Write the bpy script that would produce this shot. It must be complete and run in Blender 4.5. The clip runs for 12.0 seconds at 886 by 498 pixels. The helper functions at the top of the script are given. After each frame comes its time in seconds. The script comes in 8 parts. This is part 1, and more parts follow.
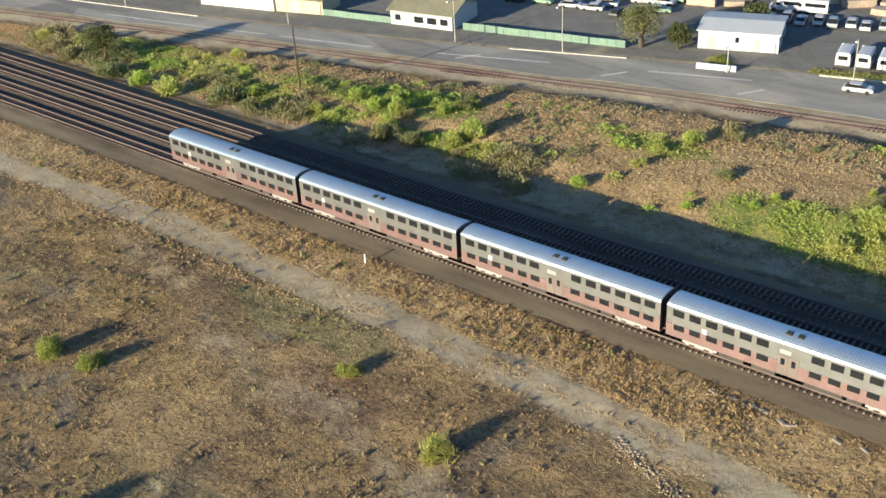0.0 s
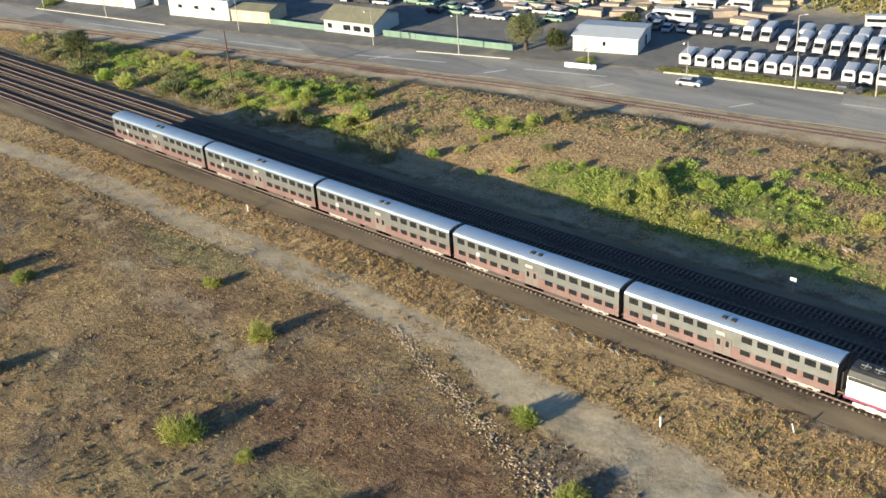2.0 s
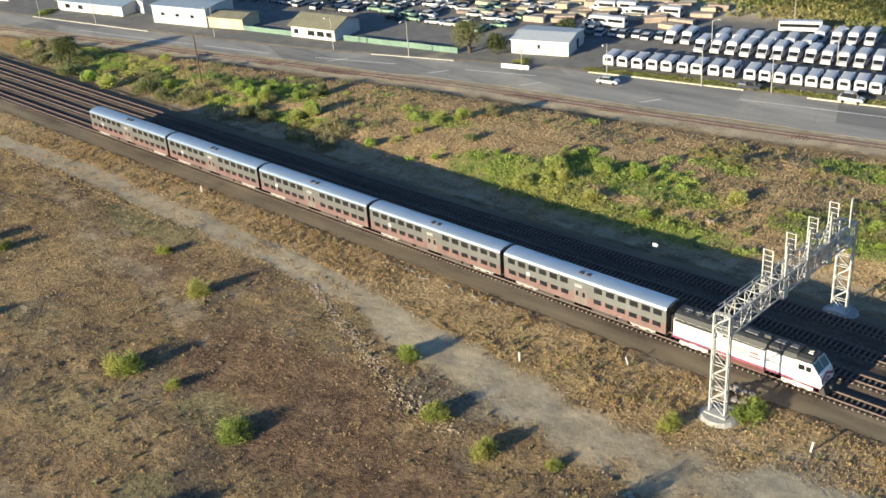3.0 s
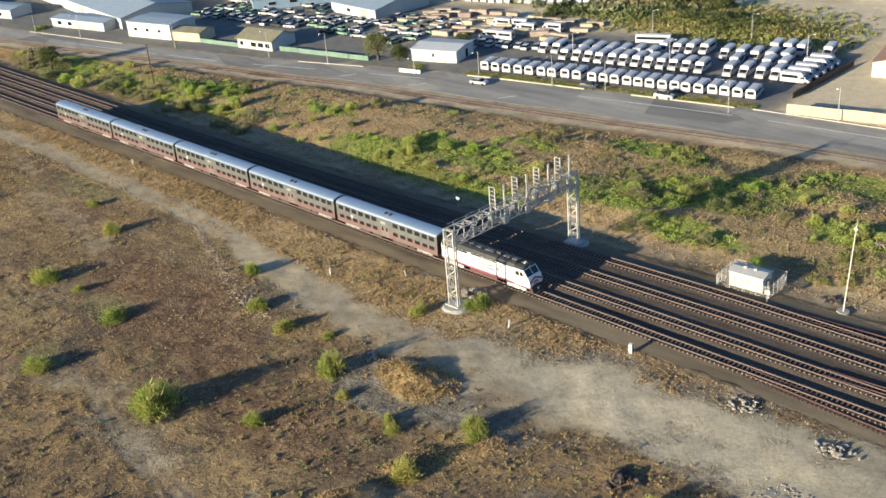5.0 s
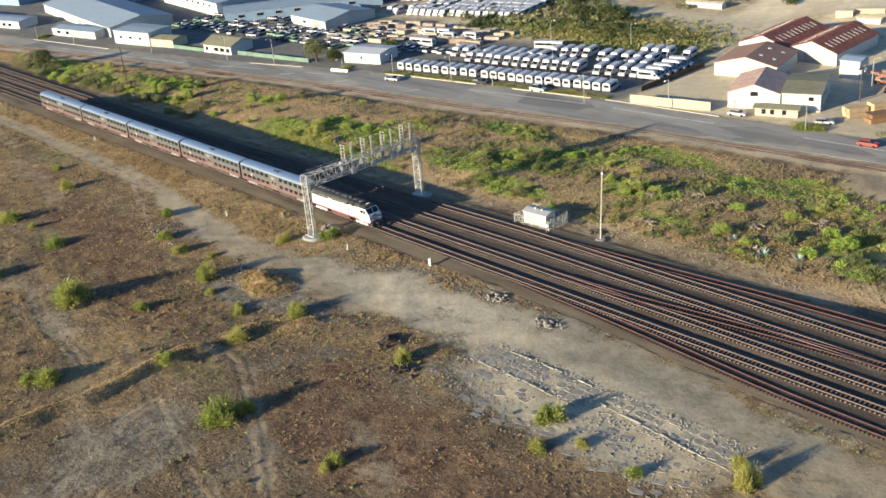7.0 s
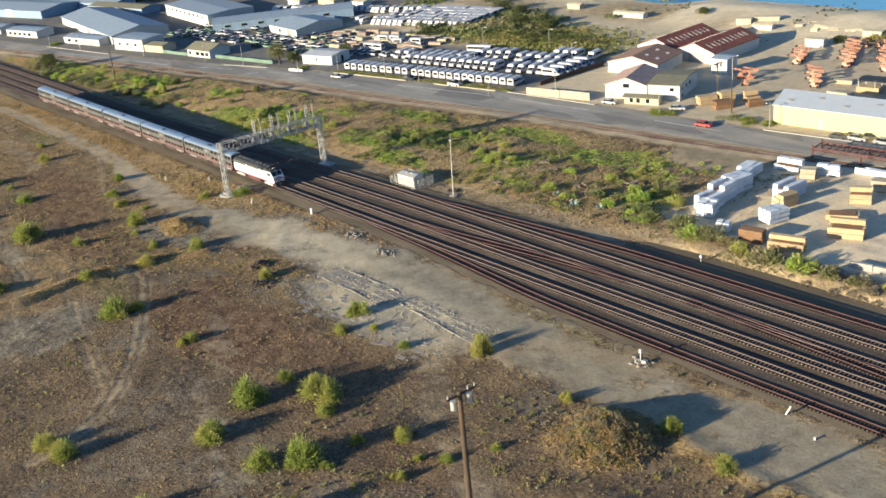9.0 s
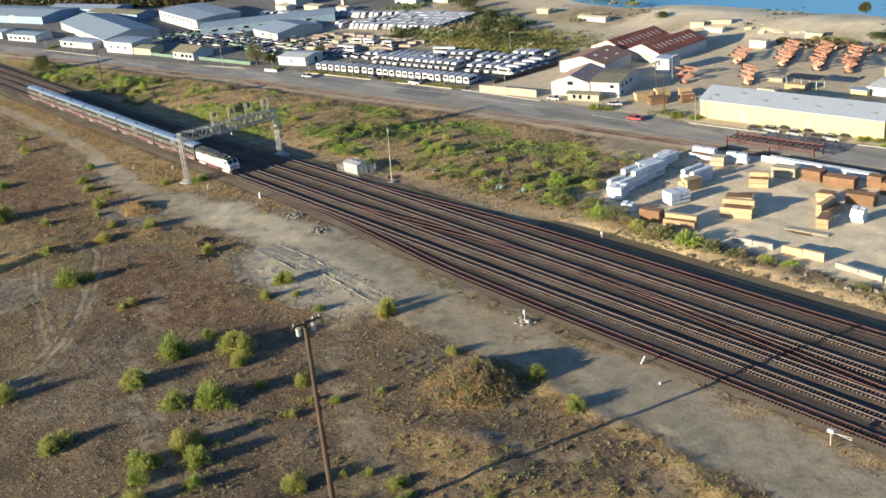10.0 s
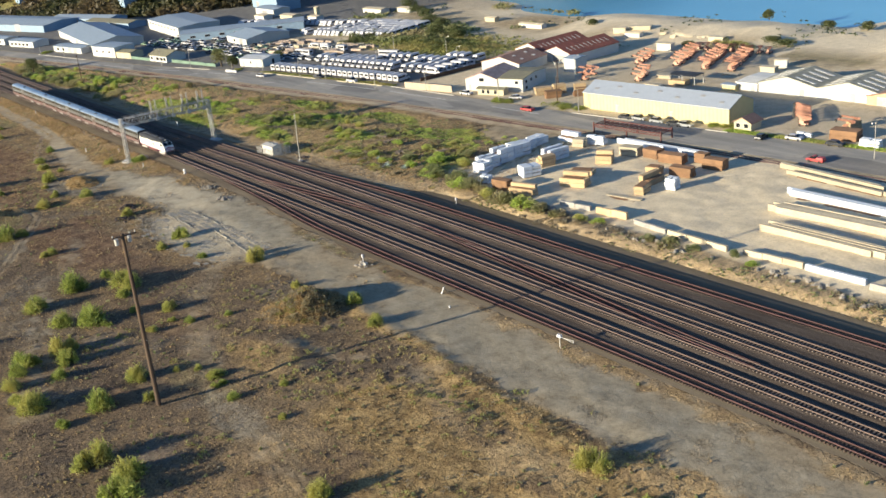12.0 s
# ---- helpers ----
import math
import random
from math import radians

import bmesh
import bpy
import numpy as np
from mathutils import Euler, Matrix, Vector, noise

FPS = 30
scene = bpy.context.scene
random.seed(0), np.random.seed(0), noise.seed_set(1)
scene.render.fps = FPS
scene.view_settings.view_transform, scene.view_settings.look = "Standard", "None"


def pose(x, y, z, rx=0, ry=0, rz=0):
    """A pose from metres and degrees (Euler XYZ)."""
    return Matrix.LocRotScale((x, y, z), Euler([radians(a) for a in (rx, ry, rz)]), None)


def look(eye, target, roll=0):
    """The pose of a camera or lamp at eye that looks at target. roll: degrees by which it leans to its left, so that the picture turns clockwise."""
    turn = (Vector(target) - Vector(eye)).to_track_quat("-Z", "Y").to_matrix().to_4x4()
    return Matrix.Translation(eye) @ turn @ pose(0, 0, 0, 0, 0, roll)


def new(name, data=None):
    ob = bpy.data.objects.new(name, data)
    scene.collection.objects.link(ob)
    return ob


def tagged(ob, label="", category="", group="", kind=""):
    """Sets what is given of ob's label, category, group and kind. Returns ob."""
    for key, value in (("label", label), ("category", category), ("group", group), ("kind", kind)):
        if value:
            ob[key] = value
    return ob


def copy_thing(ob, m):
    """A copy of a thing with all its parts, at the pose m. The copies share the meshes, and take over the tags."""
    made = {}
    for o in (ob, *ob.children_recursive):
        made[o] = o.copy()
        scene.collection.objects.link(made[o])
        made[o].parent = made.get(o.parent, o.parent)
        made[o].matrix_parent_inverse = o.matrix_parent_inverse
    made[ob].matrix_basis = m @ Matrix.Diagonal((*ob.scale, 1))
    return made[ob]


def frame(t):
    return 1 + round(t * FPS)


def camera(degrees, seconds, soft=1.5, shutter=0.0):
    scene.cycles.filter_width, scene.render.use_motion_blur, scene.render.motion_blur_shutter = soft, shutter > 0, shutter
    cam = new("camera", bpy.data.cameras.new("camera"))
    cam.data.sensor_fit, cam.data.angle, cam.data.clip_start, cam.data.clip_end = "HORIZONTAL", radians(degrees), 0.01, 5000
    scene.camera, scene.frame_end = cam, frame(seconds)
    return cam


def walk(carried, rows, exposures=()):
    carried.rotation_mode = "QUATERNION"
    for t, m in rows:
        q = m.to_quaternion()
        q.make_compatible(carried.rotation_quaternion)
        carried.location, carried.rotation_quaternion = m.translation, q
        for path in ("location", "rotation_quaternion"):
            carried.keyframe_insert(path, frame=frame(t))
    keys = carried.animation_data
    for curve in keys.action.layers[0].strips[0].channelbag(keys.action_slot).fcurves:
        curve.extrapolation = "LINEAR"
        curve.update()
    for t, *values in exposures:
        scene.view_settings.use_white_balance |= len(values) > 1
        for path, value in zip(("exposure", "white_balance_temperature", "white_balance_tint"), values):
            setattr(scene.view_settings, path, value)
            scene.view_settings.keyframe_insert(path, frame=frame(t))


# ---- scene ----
cam = camera(44.49, 12.0, soft=1.6)
PATH = [
    (0, look((-20.96, -73.17, 62.79), (-78.07, -7.15, 14.01), -3.52)),
    (0.5, look((-11.52, -75.17, 63.71), (-69.68, -9.59, 15.59), -3.72)),
    (1, look((-1.69, -77.22, 64.87), (-60.70, -12.03, 17.25), -3.89)),
    (1.5, look((9.15, -79.91, 66.65), (-50.61, -15.09, 19.47), -3.96)),
    (2, look((20.75, -82.62, 68.79), (-39.75, -18.26, 21.90), -4.11)),
    (2.5, look((33.29, -85.72, 71.01), (-27.89, -21.71, 24.53), -4.26)),
    (3, look((46.67, -89.07, 73.14), (-15.27, -25.45, 27.15), -4.51)),
    (3.2, look((52.17, -89.94, 73.82), (-10.18, -26.57, 28.03), -4.63)),
    (4.8, look((98.52, -99.61, 79.17), (33.52, -37.38, 35.55), -4.94)),
    (5, look((104.09, -100.79, 80.11), (38.96, -38.68, 36.51), -4.89)),
    (5.5, look((118.57, -103.66, 81.33), (52.80, -41.82, 38.32), -4.91)),
    (6, look((133.66, -106.59, 82.55), (67.15, -45.15, 40.12), -4.97)),
    (6.5, look((149.03, -109.62, 83.46), (81.76, -48.56, 41.66), -5.00)),
    (7, look((164.48, -111.94, 83.88), (96.29, -51.44, 42.77), -5.04)),
    (7.2, look((170.80, -112.75, 84.31), (102.23, -52.56, 43.38), -4.96)),
    (8.8, look((221.30, -116.25, 85.30), (149.47, -58.55, 46.44), -5.88)),
    (9, look((226.80, -116.13, 85.09), (154.72, -58.65, 46.37), -5.62)),
    (9.5, look((240.87, -115.10, 84.53), (168.03, -58.19, 46.38), -5.69)),
    (10, look((255.63, -113.77, 84.14), (181.98, -57.54, 46.53), -5.82)),
    (10.5, look((270.13, -112.29, 83.86), (195.74, -56.74, 46.71), -5.93)),
    (11, look((283.79, -111.05, 83.28), (208.82, -55.94, 46.62), -5.92)),
    (11.5, look((297.14, -109.65, 82.90), (221.57, -55.10, 46.65), -5.99)),
    (12, look((310.18, -108.59, 82.20), (233.98, -54.57, 46.49), -6.03)),
]
walk(cam, PATH, exposures=((0.0, 1.43, 5580, 5), (12.0, 1.28, 5600, 7.5)))

# ---- sky and sun ----
SUN_EL, SUN_TO = radians(12.8), Vector((0.208, 0.978, 0.0))
sun_from = Vector((-SUN_TO.x * math.cos(SUN_EL), -SUN_TO.y * math.cos(SUN_EL), math.sin(SUN_EL)))
world = bpy.data.worlds.new("world")
scene.world = world
world.use_nodes = True
wn = world.node_tree.nodes
sky = wn.new("ShaderNodeTexSky")
sky.sky_type, sky.sun_disc = "NISHITA", False
sky.ozone_density, sky.dust_density = 3.2, 0.6
sky.sun_elevation, sky.sun_rotation = SUN_EL, math.atan2(sun_from.x, sun_from.y)
wn["Background"].inputs[1].default_value = 0.066
world.node_tree.links.new(sky.outputs[0], wn["Background"].inputs[0])
sun_data = bpy.data.lights.new("sun", "SUN")
sun_data.energy, sun_data.angle, sun_data.color = 5.0, radians(0.55), (1.0, 0.785, 0.475)
sun = new("sun", sun_data)
sun.matrix_world = look(sun_from * 300, (0, 0, 0))

# ---- materials ----
def ramp(nt, fac, stops):
    n = nt.nodes.new("ShaderNodeValToRGB")
    while len(n.color_ramp.elements) < len(stops):
        n.color_ramp.elements.new(0.5)
    for e, (p, c) in zip(n.color_ramp.elements, stops):
        e.position, e.color = p, (*c, 1.0)
    nt.links.new(fac, n.inputs[0])
    return n.outputs[0]


def noise_fac(nt, scale, detail=4.0, rough=0.6, coords=None, stretch=None):
    if coords is None:
        coords = nt.nodes.new("ShaderNodeNewGeometry").outputs["Position"]
    if stretch:
        mp = nt.nodes.new("ShaderNodeMapping")
        mp.inputs["Scale"].default_value = stretch
        nt.links.new(coords, mp.inputs[0])
        coords = mp.outputs[0]
    n = nt.nodes.new("ShaderNodeTexNoise")
    n.inputs["Scale"].default_value, n.inputs["Detail"].default_value, n.inputs["Roughness"].default_value = scale, detail, rough
    nt.links.new(coords, n.inputs["Vector"])
    return n.outputs["Fac"]


def mixed(nt, fac, a, b, mode="MIX"):
    n = nt.nodes.new("ShaderNodeMix")
    n.data_type, n.blend_type = "RGBA", mode
    for sock, v in ((n.inputs["Factor"], fac), (n.inputs["A"], a), (n.inputs["B"], b)):
        if isinstance(v, (int, float)):
            sock.default_value = v
        elif isinstance(v, tuple):
            sock.default_value = (*v, 1.0)
        else:
            nt.links.new(v, sock)
    return n.outputs["Result"]


def calc(nt, op, a, b=0.0, clamp=False):
    n = nt.nodes.new("ShaderNodeMath")
    n.operation, n.use_clamp = op, clamp
    for sock, v in zip(n.inputs, (a, b)):
        if isinstance(v, (int, float)):
            sock.default_value = v
        else:
            nt.links.new(v, sock)
    return n.outputs[0]


def blank(name):
    m = bpy.data.materials.new(name)
    m.use_nodes = True
    return m, m.node_tree, m.node_tree.nodes["Principled BSDF"]


def bumped(nt, bsdf, height, strength, distance):
    b = nt.nodes.new("ShaderNodeBump")
    b.inputs["Strength"].default_value, b.inputs["Distance"].default_value = strength, distance
    nt.links.new(height, b.inputs["Height"])
    nt.links.new(b.outputs[0], bsdf.inputs["Normal"])


def surface(name, color, rough=0.7, metal=0.0, vary=0.18, grain=6.0, stain=0.35, rand=0.0, bump=0.15, stretch=None):
    """A plain surface with grain and broad stains; rand: how far it differs from piece to piece."""
    m, nt, b = blank(name)
    fine = noise_fac(nt, grain, 5, 0.65, stretch=stretch)
    broad = noise_fac(nt, stain, 3, 0.6)
    lo = tuple(c * (1 - vary) for c in color)
    hi = tuple(min(1.0, c * (1 + vary)) for c in color)
    col = mixed(nt, ramp(nt, fine, ((0.3, (0, 0, 0)), (0.7, (1, 1, 1)))), lo, hi)
    dirt = ramp(nt, broad, ((0.35, (1 - vary, 1 - vary, 1 - vary * 0.8)), (0.65, (1, 1, 1))))
    col = mixed(nt, 1.0, col, dirt, "MULTIPLY")
    if rand:
        r = nt.nodes.new("ShaderNodeObjectInfo").outputs["Random"]
        tone = ramp(nt, r, ((0.0, (1 - rand,) * 3), (1.0, (1 + 0.0,) * 3)))
        col = mixed(nt, 1.0, col, tone, "MULTIPLY")
    nt.links.new(col, b.inputs["Base Color"])
    b.inputs["Roughness"].default_value, b.inputs["Metallic"].default_value = rough, metal
    if bump:
        bumped(nt, b, fine, bump, 0.05)
    return m


def leafy(name, dark, light, dry, rough=0.6, patch=0.05):
    """Leaves: each island its own tone, and broad patches from fresh to dry."""
    m, nt, b = blank(name)
    r = nt.nodes.new("ShaderNodeNewGeometry").outputs["Random Per Island"]
    col = mixed(nt, r, dark, light)
    p = ramp(nt, noise_fac(nt, patch, 3, 0.6), ((0.45, (0, 0, 0)), (0.62, (1, 1, 1))))
    col = mixed(nt, calc(nt, "MULTIPLY", p, 0.75), col, dry)
    nt.links.new(col, b.inputs["Base Color"])
    b.inputs["Roughness"].default_value = rough
    t = nt.nodes.new("ShaderNodeBsdfTranslucent")
    nt.links.new(col, t.inputs["Color"])
    mix = nt.nodes.new("ShaderNodeMixShader")
    mix.inputs[0].default_value = 0.5
    nt.links.new(b.outputs[0], mix.inputs[1])
    nt.links.new(t.outputs[0], mix.inputs[2])
    nt.links.new(mix.outputs[0], nt.nodes["Material Output"].inputs["Surface"])
    return m


def ground_material():
    """Dry earth with straw, pale wheel tracks, green growth, gravel yards and sand, by the zones of the ground."""
    m, nt, b = blank("dry_ground")
    at = nt.nodes.new("ShaderNodeAttribute")
    at.attribute_name = "zone"
    sep = nt.nodes.new("ShaderNodeSeparateColor")
    nt.links.new(at.outputs["Color"], sep.inputs[0])
    pale, green, lot, sand = sep.outputs[0], sep.outputs[1], sep.outputs[2], at.outputs["Alpha"]
    big, mid, fine, grit = noise_fac(nt, 0.045, 5, 0.62), noise_fac(nt, 0.32, 5, 0.7), noise_fac(nt, 2.2, 4, 0.7), noise_fac(nt, 9.0, 3, 0.6)
    earth = ramp(nt, big, ((0.34, (0.11, 0.082, 0.058)), (0.45, (0.2, 0.148, 0.09)), (0.54, (0.33, 0.235, 0.115)), (0.62, (0.24, 0.178, 0.1)), (0.72, (0.16, 0.133, 0.1))))
    straw = ramp(nt, mid, ((0.38, (0.12, 0.087, 0.058)), (0.52, (0.28, 0.2, 0.105)), (0.66, (0.47, 0.34, 0.165))))
    speck = ramp(nt, fine, ((0.34, (0.45, 0.42, 0.4)), (0.5, (1, 1, 1)), (0.72, (1.28, 1.22, 1.1))))
    patch = noise_fac(nt, 0.11, 6, 0.72)
    col = mixed(nt, ramp(nt, patch, ((0.42, (0.1, 0.1, 0.1)), (0.56, (0.85, 0.85, 0.85)))), earth, straw)
    col = mixed(nt, 1.0, col, (0.86, 0.85, 0.89), "MULTIPLY")
    dry = nt.nodes.new("ShaderNodeAttribute")
    dry.attribute_name = "dry_grass"
    dcol = ramp(nt, mid, ((0.34, (0.27, 0.195, 0.107)), (0.5, (0.43, 0.315, 0.168)), (0.66, (0.57, 0.425, 0.23))))
    col = mixed(nt, calc(nt, "MULTIPLY", dry.outputs["Fac"], calc(nt, "ADD", patch, 0.35, True), True), col, dcol)
    soil = nt.nodes.new("ShaderNodeAttribute")
    soil.attribute_name = "bare_soil"
    soilcol = ramp(nt, patch, ((0.36, (0.1, 0.078, 0.06)), (0.5, (0.15, 0.115, 0.082)), (0.64, (0.215, 0.16, 0.105))))
    col = mixed(nt, calc(nt, "MULTIPLY", soil.outputs["Fac"], 0.8), col, mixed(nt, 0.7, soilcol, speck, "MULTIPLY"))
    bare = ramp(nt, noise_fac(nt, 0.07, 5, 0.7), ((0.53, (0, 0, 0)), (0.62, (0.8, 0.8, 0.8))))
    bare = calc(nt, "MULTIPLY", bare, calc(nt, "SUBTRACT", 1.0, dry.outputs["Fac"], True))
    col = mixed(nt, bare, col, mixed(nt, ramp(nt, big, ((0.45, (0, 0, 0)), (0.55, (1, 1, 1)))), (0.1, 0.083, 0.068), (0.2, 0.172, 0.138)))
    col = mixed(nt, 0.85, col, speck, "MULTIPLY")
    tone = nt.nodes.new("ShaderNodeAttribute")
    tone.attribute_name = "tone"
    tsep = nt.nodes.new("ShaderNodeSeparateColor")
    nt.links.new(tone.outputs["Color"], tsep.inputs[0])
    torn = calc(nt, "MULTIPLY", calc(nt, "SUBTRACT", calc(nt, "ADD", patch, mid), 1.0), 1.1)
    for weight, stops, rough in ((tsep.outputs[1], ((0.36, (0.105, 0.066, 0.043)), (0.5, (0.17, 0.108, 0.068)), (0.66, (0.27, 0.182, 0.11))), 0.75),
                                 (tsep.outputs[2], ((0.34, (0.125, 0.108, 0.086)), (0.5, (0.19, 0.168, 0.135)), (0.68, (0.29, 0.262, 0.215))), 0.6),
                                 (tone.outputs["Alpha"], ((0.34, (0.115, 0.1, 0.052)), (0.5, (0.195, 0.167, 0.088)), (0.66, (0.31, 0.26, 0.135))), 0.9),
                                 (tsep.outputs[0], ((0.34, (0.15, 0.1, 0.048)), (0.5, (0.29, 0.205, 0.095)), (0.66, (0.46, 0.335, 0.16))), 0.95)):
        fac = ramp(nt, calc(nt, "ADD", weight, torn), ((0.28, (0, 0, 0)), (0.62, (1, 1, 1))))
        fac = calc(nt, "MULTIPLY", fac, calc(nt, "MULTIPLY", weight, 1.05, True), True)
        col = mixed(nt, fac, col, mixed(nt, rough, ramp(nt, mid, stops), speck, "MULTIPLY"))
    gcol = ramp(nt, mid, ((0.36, (0.12, 0.15, 0.04)), (0.52, (0.21, 0.25, 0.06)), (0.68, (0.33, 0.27, 0.1))))
    gfac = calc(nt, "MULTIPLY", green, calc(nt, "ADD", fine, 0.45, True), True)
    col = mixed(nt, gfac, col, mixed(nt, 0.6, gcol, speck, "MULTIPLY"))
    pcol = ramp(nt, mid, ((0.3, (0.2, 0.172, 0.126)), (0.5, (0.286, 0.252, 0.188)), (0.7, (0.36, 0.322, 0.25))))
    edge = noise_fac(nt, 0.11, 6, 0.7)
    wobble = calc(nt, "ADD", pale, calc(nt, "MULTIPLY", calc(nt, "SUBTRACT", mid, 0.5), 0.9))
    wobble = calc(nt, "ADD", wobble, calc(nt, "MULTIPLY", calc(nt, "SUBTRACT", edge, 0.5), 1.3))
    pf = ramp(nt, wobble, ((0.22, (0, 0, 0)), (0.68, (1, 1, 1))))
    pf = calc(nt, "MULTIPLY", pf, ramp(nt, pale, ((0.02, (0, 0, 0)), (0.2, (1, 1, 1)))))
    warm = ramp(nt, mid, ((0.3, (0.2, 0.16, 0.106)), (0.5, (0.3, 0.244, 0.164)), (0.7, (0.37, 0.305, 0.212))))
    pcol = mixed(nt, calc(nt, "MULTIPLY", tsep.outputs[2], 1.2, True), warm, pcol)
    col = mixed(nt, pf, col, mixed(nt, 0.3, pcol, speck, "MULTIPLY"))
    scol = ramp(nt, mid, ((0.3, (0.6, 0.515, 0.37)), (0.7, (0.79, 0.68, 0.5))))
    col = mixed(nt, sand, col, mixed(nt, 0.35, scol, speck, "MULTIPLY"))
    lcol = ramp(nt, mid, ((0.3, (0.13, 0.127, 0.124)), (0.7, (0.205, 0.198, 0.19))))
    col = mixed(nt, lot, col, lcol)
    nt.links.new(col, b.inputs["Base Color"])
    b.inputs["Roughness"].default_value = 0.95
    b.inputs["Specular IOR Level"].default_value = 0.15
    clod = noise_fac(nt, 0.85, 5, 0.68)
    bumped(nt, b, calc(nt, "ADD", calc(nt, "MULTIPLY", clod, 1.9), calc(nt, "MULTIPLY", calc(nt, "ADD", fine, grit), 0.55)), 0.85, 0.34)
    smooth = calc(nt, "MULTIPLY_ADD", calc(nt, "MAXIMUM", pf, sand), -0.62)
    smooth.node.inputs[2].default_value = 0.85
    nt.links.new(smooth, b.inputs["Normal"].links[0].from_node.inputs["Strength"])
    return m


def ballast_material():
    m, nt, b = blank("ballast")
    stone = nt.nodes.new("ShaderNodeTexVoronoi")
    stone.inputs["Scale"].default_value = 11.0
    nt.links.new(nt.nodes.new("ShaderNodeNewGeometry").outputs["Position"], stone.inputs["Vector"])
    tone = ramp(nt, stone.outputs["Color"], ((0.2, (0.055, 0.047, 0.042)), (0.6, (0.1, 0.086, 0.077)), (0.9, (0.155, 0.135, 0.12))))
    streak = ramp(nt, noise_fac(nt, 0.5, 4, 0.6, stretch=(0.12, 1.0, 1.0)), ((0.35, (0.62, 0.55, 0.5)), (0.65, (1.15, 1.08, 1.0))))
    col = mixed(nt, 0.9, tone, streak, "MULTIPLY")
    at = nt.nodes.new("ShaderNodeAttribute")
    at.attribute_name = "zone"
    sep = nt.nodes.new("ShaderNodeSeparateColor")
    nt.links.new(at.outputs["Color"], sep.inputs[0])
    col = mixed(nt, calc(nt, "MULTIPLY", sep.outputs[0], 0.7), col, (0.026, 0.021, 0.02))
    col = mixed(nt, sep.outputs[1], col, mixed(nt, 0.6, (0.16, 0.138, 0.104), streak, "MULTIPLY"))
    nt.links.new(col, b.inputs["Base Color"])
    b.inputs["Roughness"].default_value = 0.95
    b.inputs["Specular IOR Level"].default_value = 0.15
    bumped(nt, b, stone.outputs["Distance"], 0.45, 0.05)
    return m


def asphalt_material():
    """Worn road surface: grey lanes with tan dust drifts and darker patches."""
    m, nt, b = blank("asphalt")
    lane = noise_fac(nt, 0.25, 4, 0.6, stretch=(0.08, 1.0, 1.0))
    blot = noise_fac(nt, 0.05, 6, 0.65)
    fine = noise_fac(nt, 3.0, 4, 0.7)
    col = ramp(nt, lane, ((0.32, (0.205, 0.201, 0.196)), (0.52, (0.27, 0.26, 0.248)), (0.7, (0.34, 0.324, 0.302))))
    col = mixed(nt, ramp(nt, blot, ((0.48, (0, 0, 0)), (0.66, (0.75, 0.75, 0.75)))), col, (0.4, 0.362, 0.305))
    col = mixed(nt, 0.5, col, ramp(nt, fine, ((0.3, (0.8, 0.8, 0.8)), (0.7, (1.1, 1.1, 1.1)))), "MULTIPLY")
    cell = nt.nodes.new("ShaderNodeTexVoronoi")
    cell.inputs["Scale"].default_value = 0.075
    stretch = nt.nodes.new("ShaderNodeMapping")
    stretch.inputs["Scale"].default_value, stretch.inputs["Rotation"].default_value = (0.6, 1.6, 1.0), (0, 0, -0.2)
    nt.links.new(nt.nodes.new("ShaderNodeNewGeometry").outputs["Position"], stretch.inputs[0])
    nt.links.new(stretch.outputs[0], cell.inputs["Vector"])
    tone = nt.nodes.new("ShaderNodeSeparateColor")
    nt.links.new(cell.outputs["Color"], tone.inputs[0])
    col = mixed(nt, 0.8, col, ramp(nt, tone.outputs[0], ((0.12, (0.66, 0.66, 0.68)), (0.3, (0.96, 0.96, 0.96)), (0.8, (1.0, 1.0, 1.0)), (0.95, (1.14, 1.12, 1.08)))), "MULTIPLY")
    seam = nt.nodes.new("ShaderNodeTexVoronoi")
    seam.feature, seam.inputs["Scale"].default_value = "DISTANCE_TO_EDGE", 0.16
    nt.links.new(stretch.outputs[0], seam.inputs["Vector"])
    col = mixed(nt, 0.7, col, ramp(nt, seam.outputs["Distance"], ((0.004, (0.8, 0.79, 0.77)), (0.014, (1, 1, 1)))), "MULTIPLY")
    nt.links.new(col, b.inputs["Base Color"])
    b.inputs["Roughness"].default_value = 0.93
    b.inputs["Specular IOR Level"].default_value = 0.2
    bumped(nt, b, fine, 0.2, 0.03)
    return m


def glassy(name, color, rough=0.08):
    m, nt, b = blank(name)
    tint = ramp(nt, noise_fac(nt, 0.8, 2), ((0.3, tuple(c * 0.7 for c in color)), (0.7, color)))
    nt.links.new(tint, b.inputs["Base Color"])
    b.inputs["Roughness"].default_value = rough
    return m


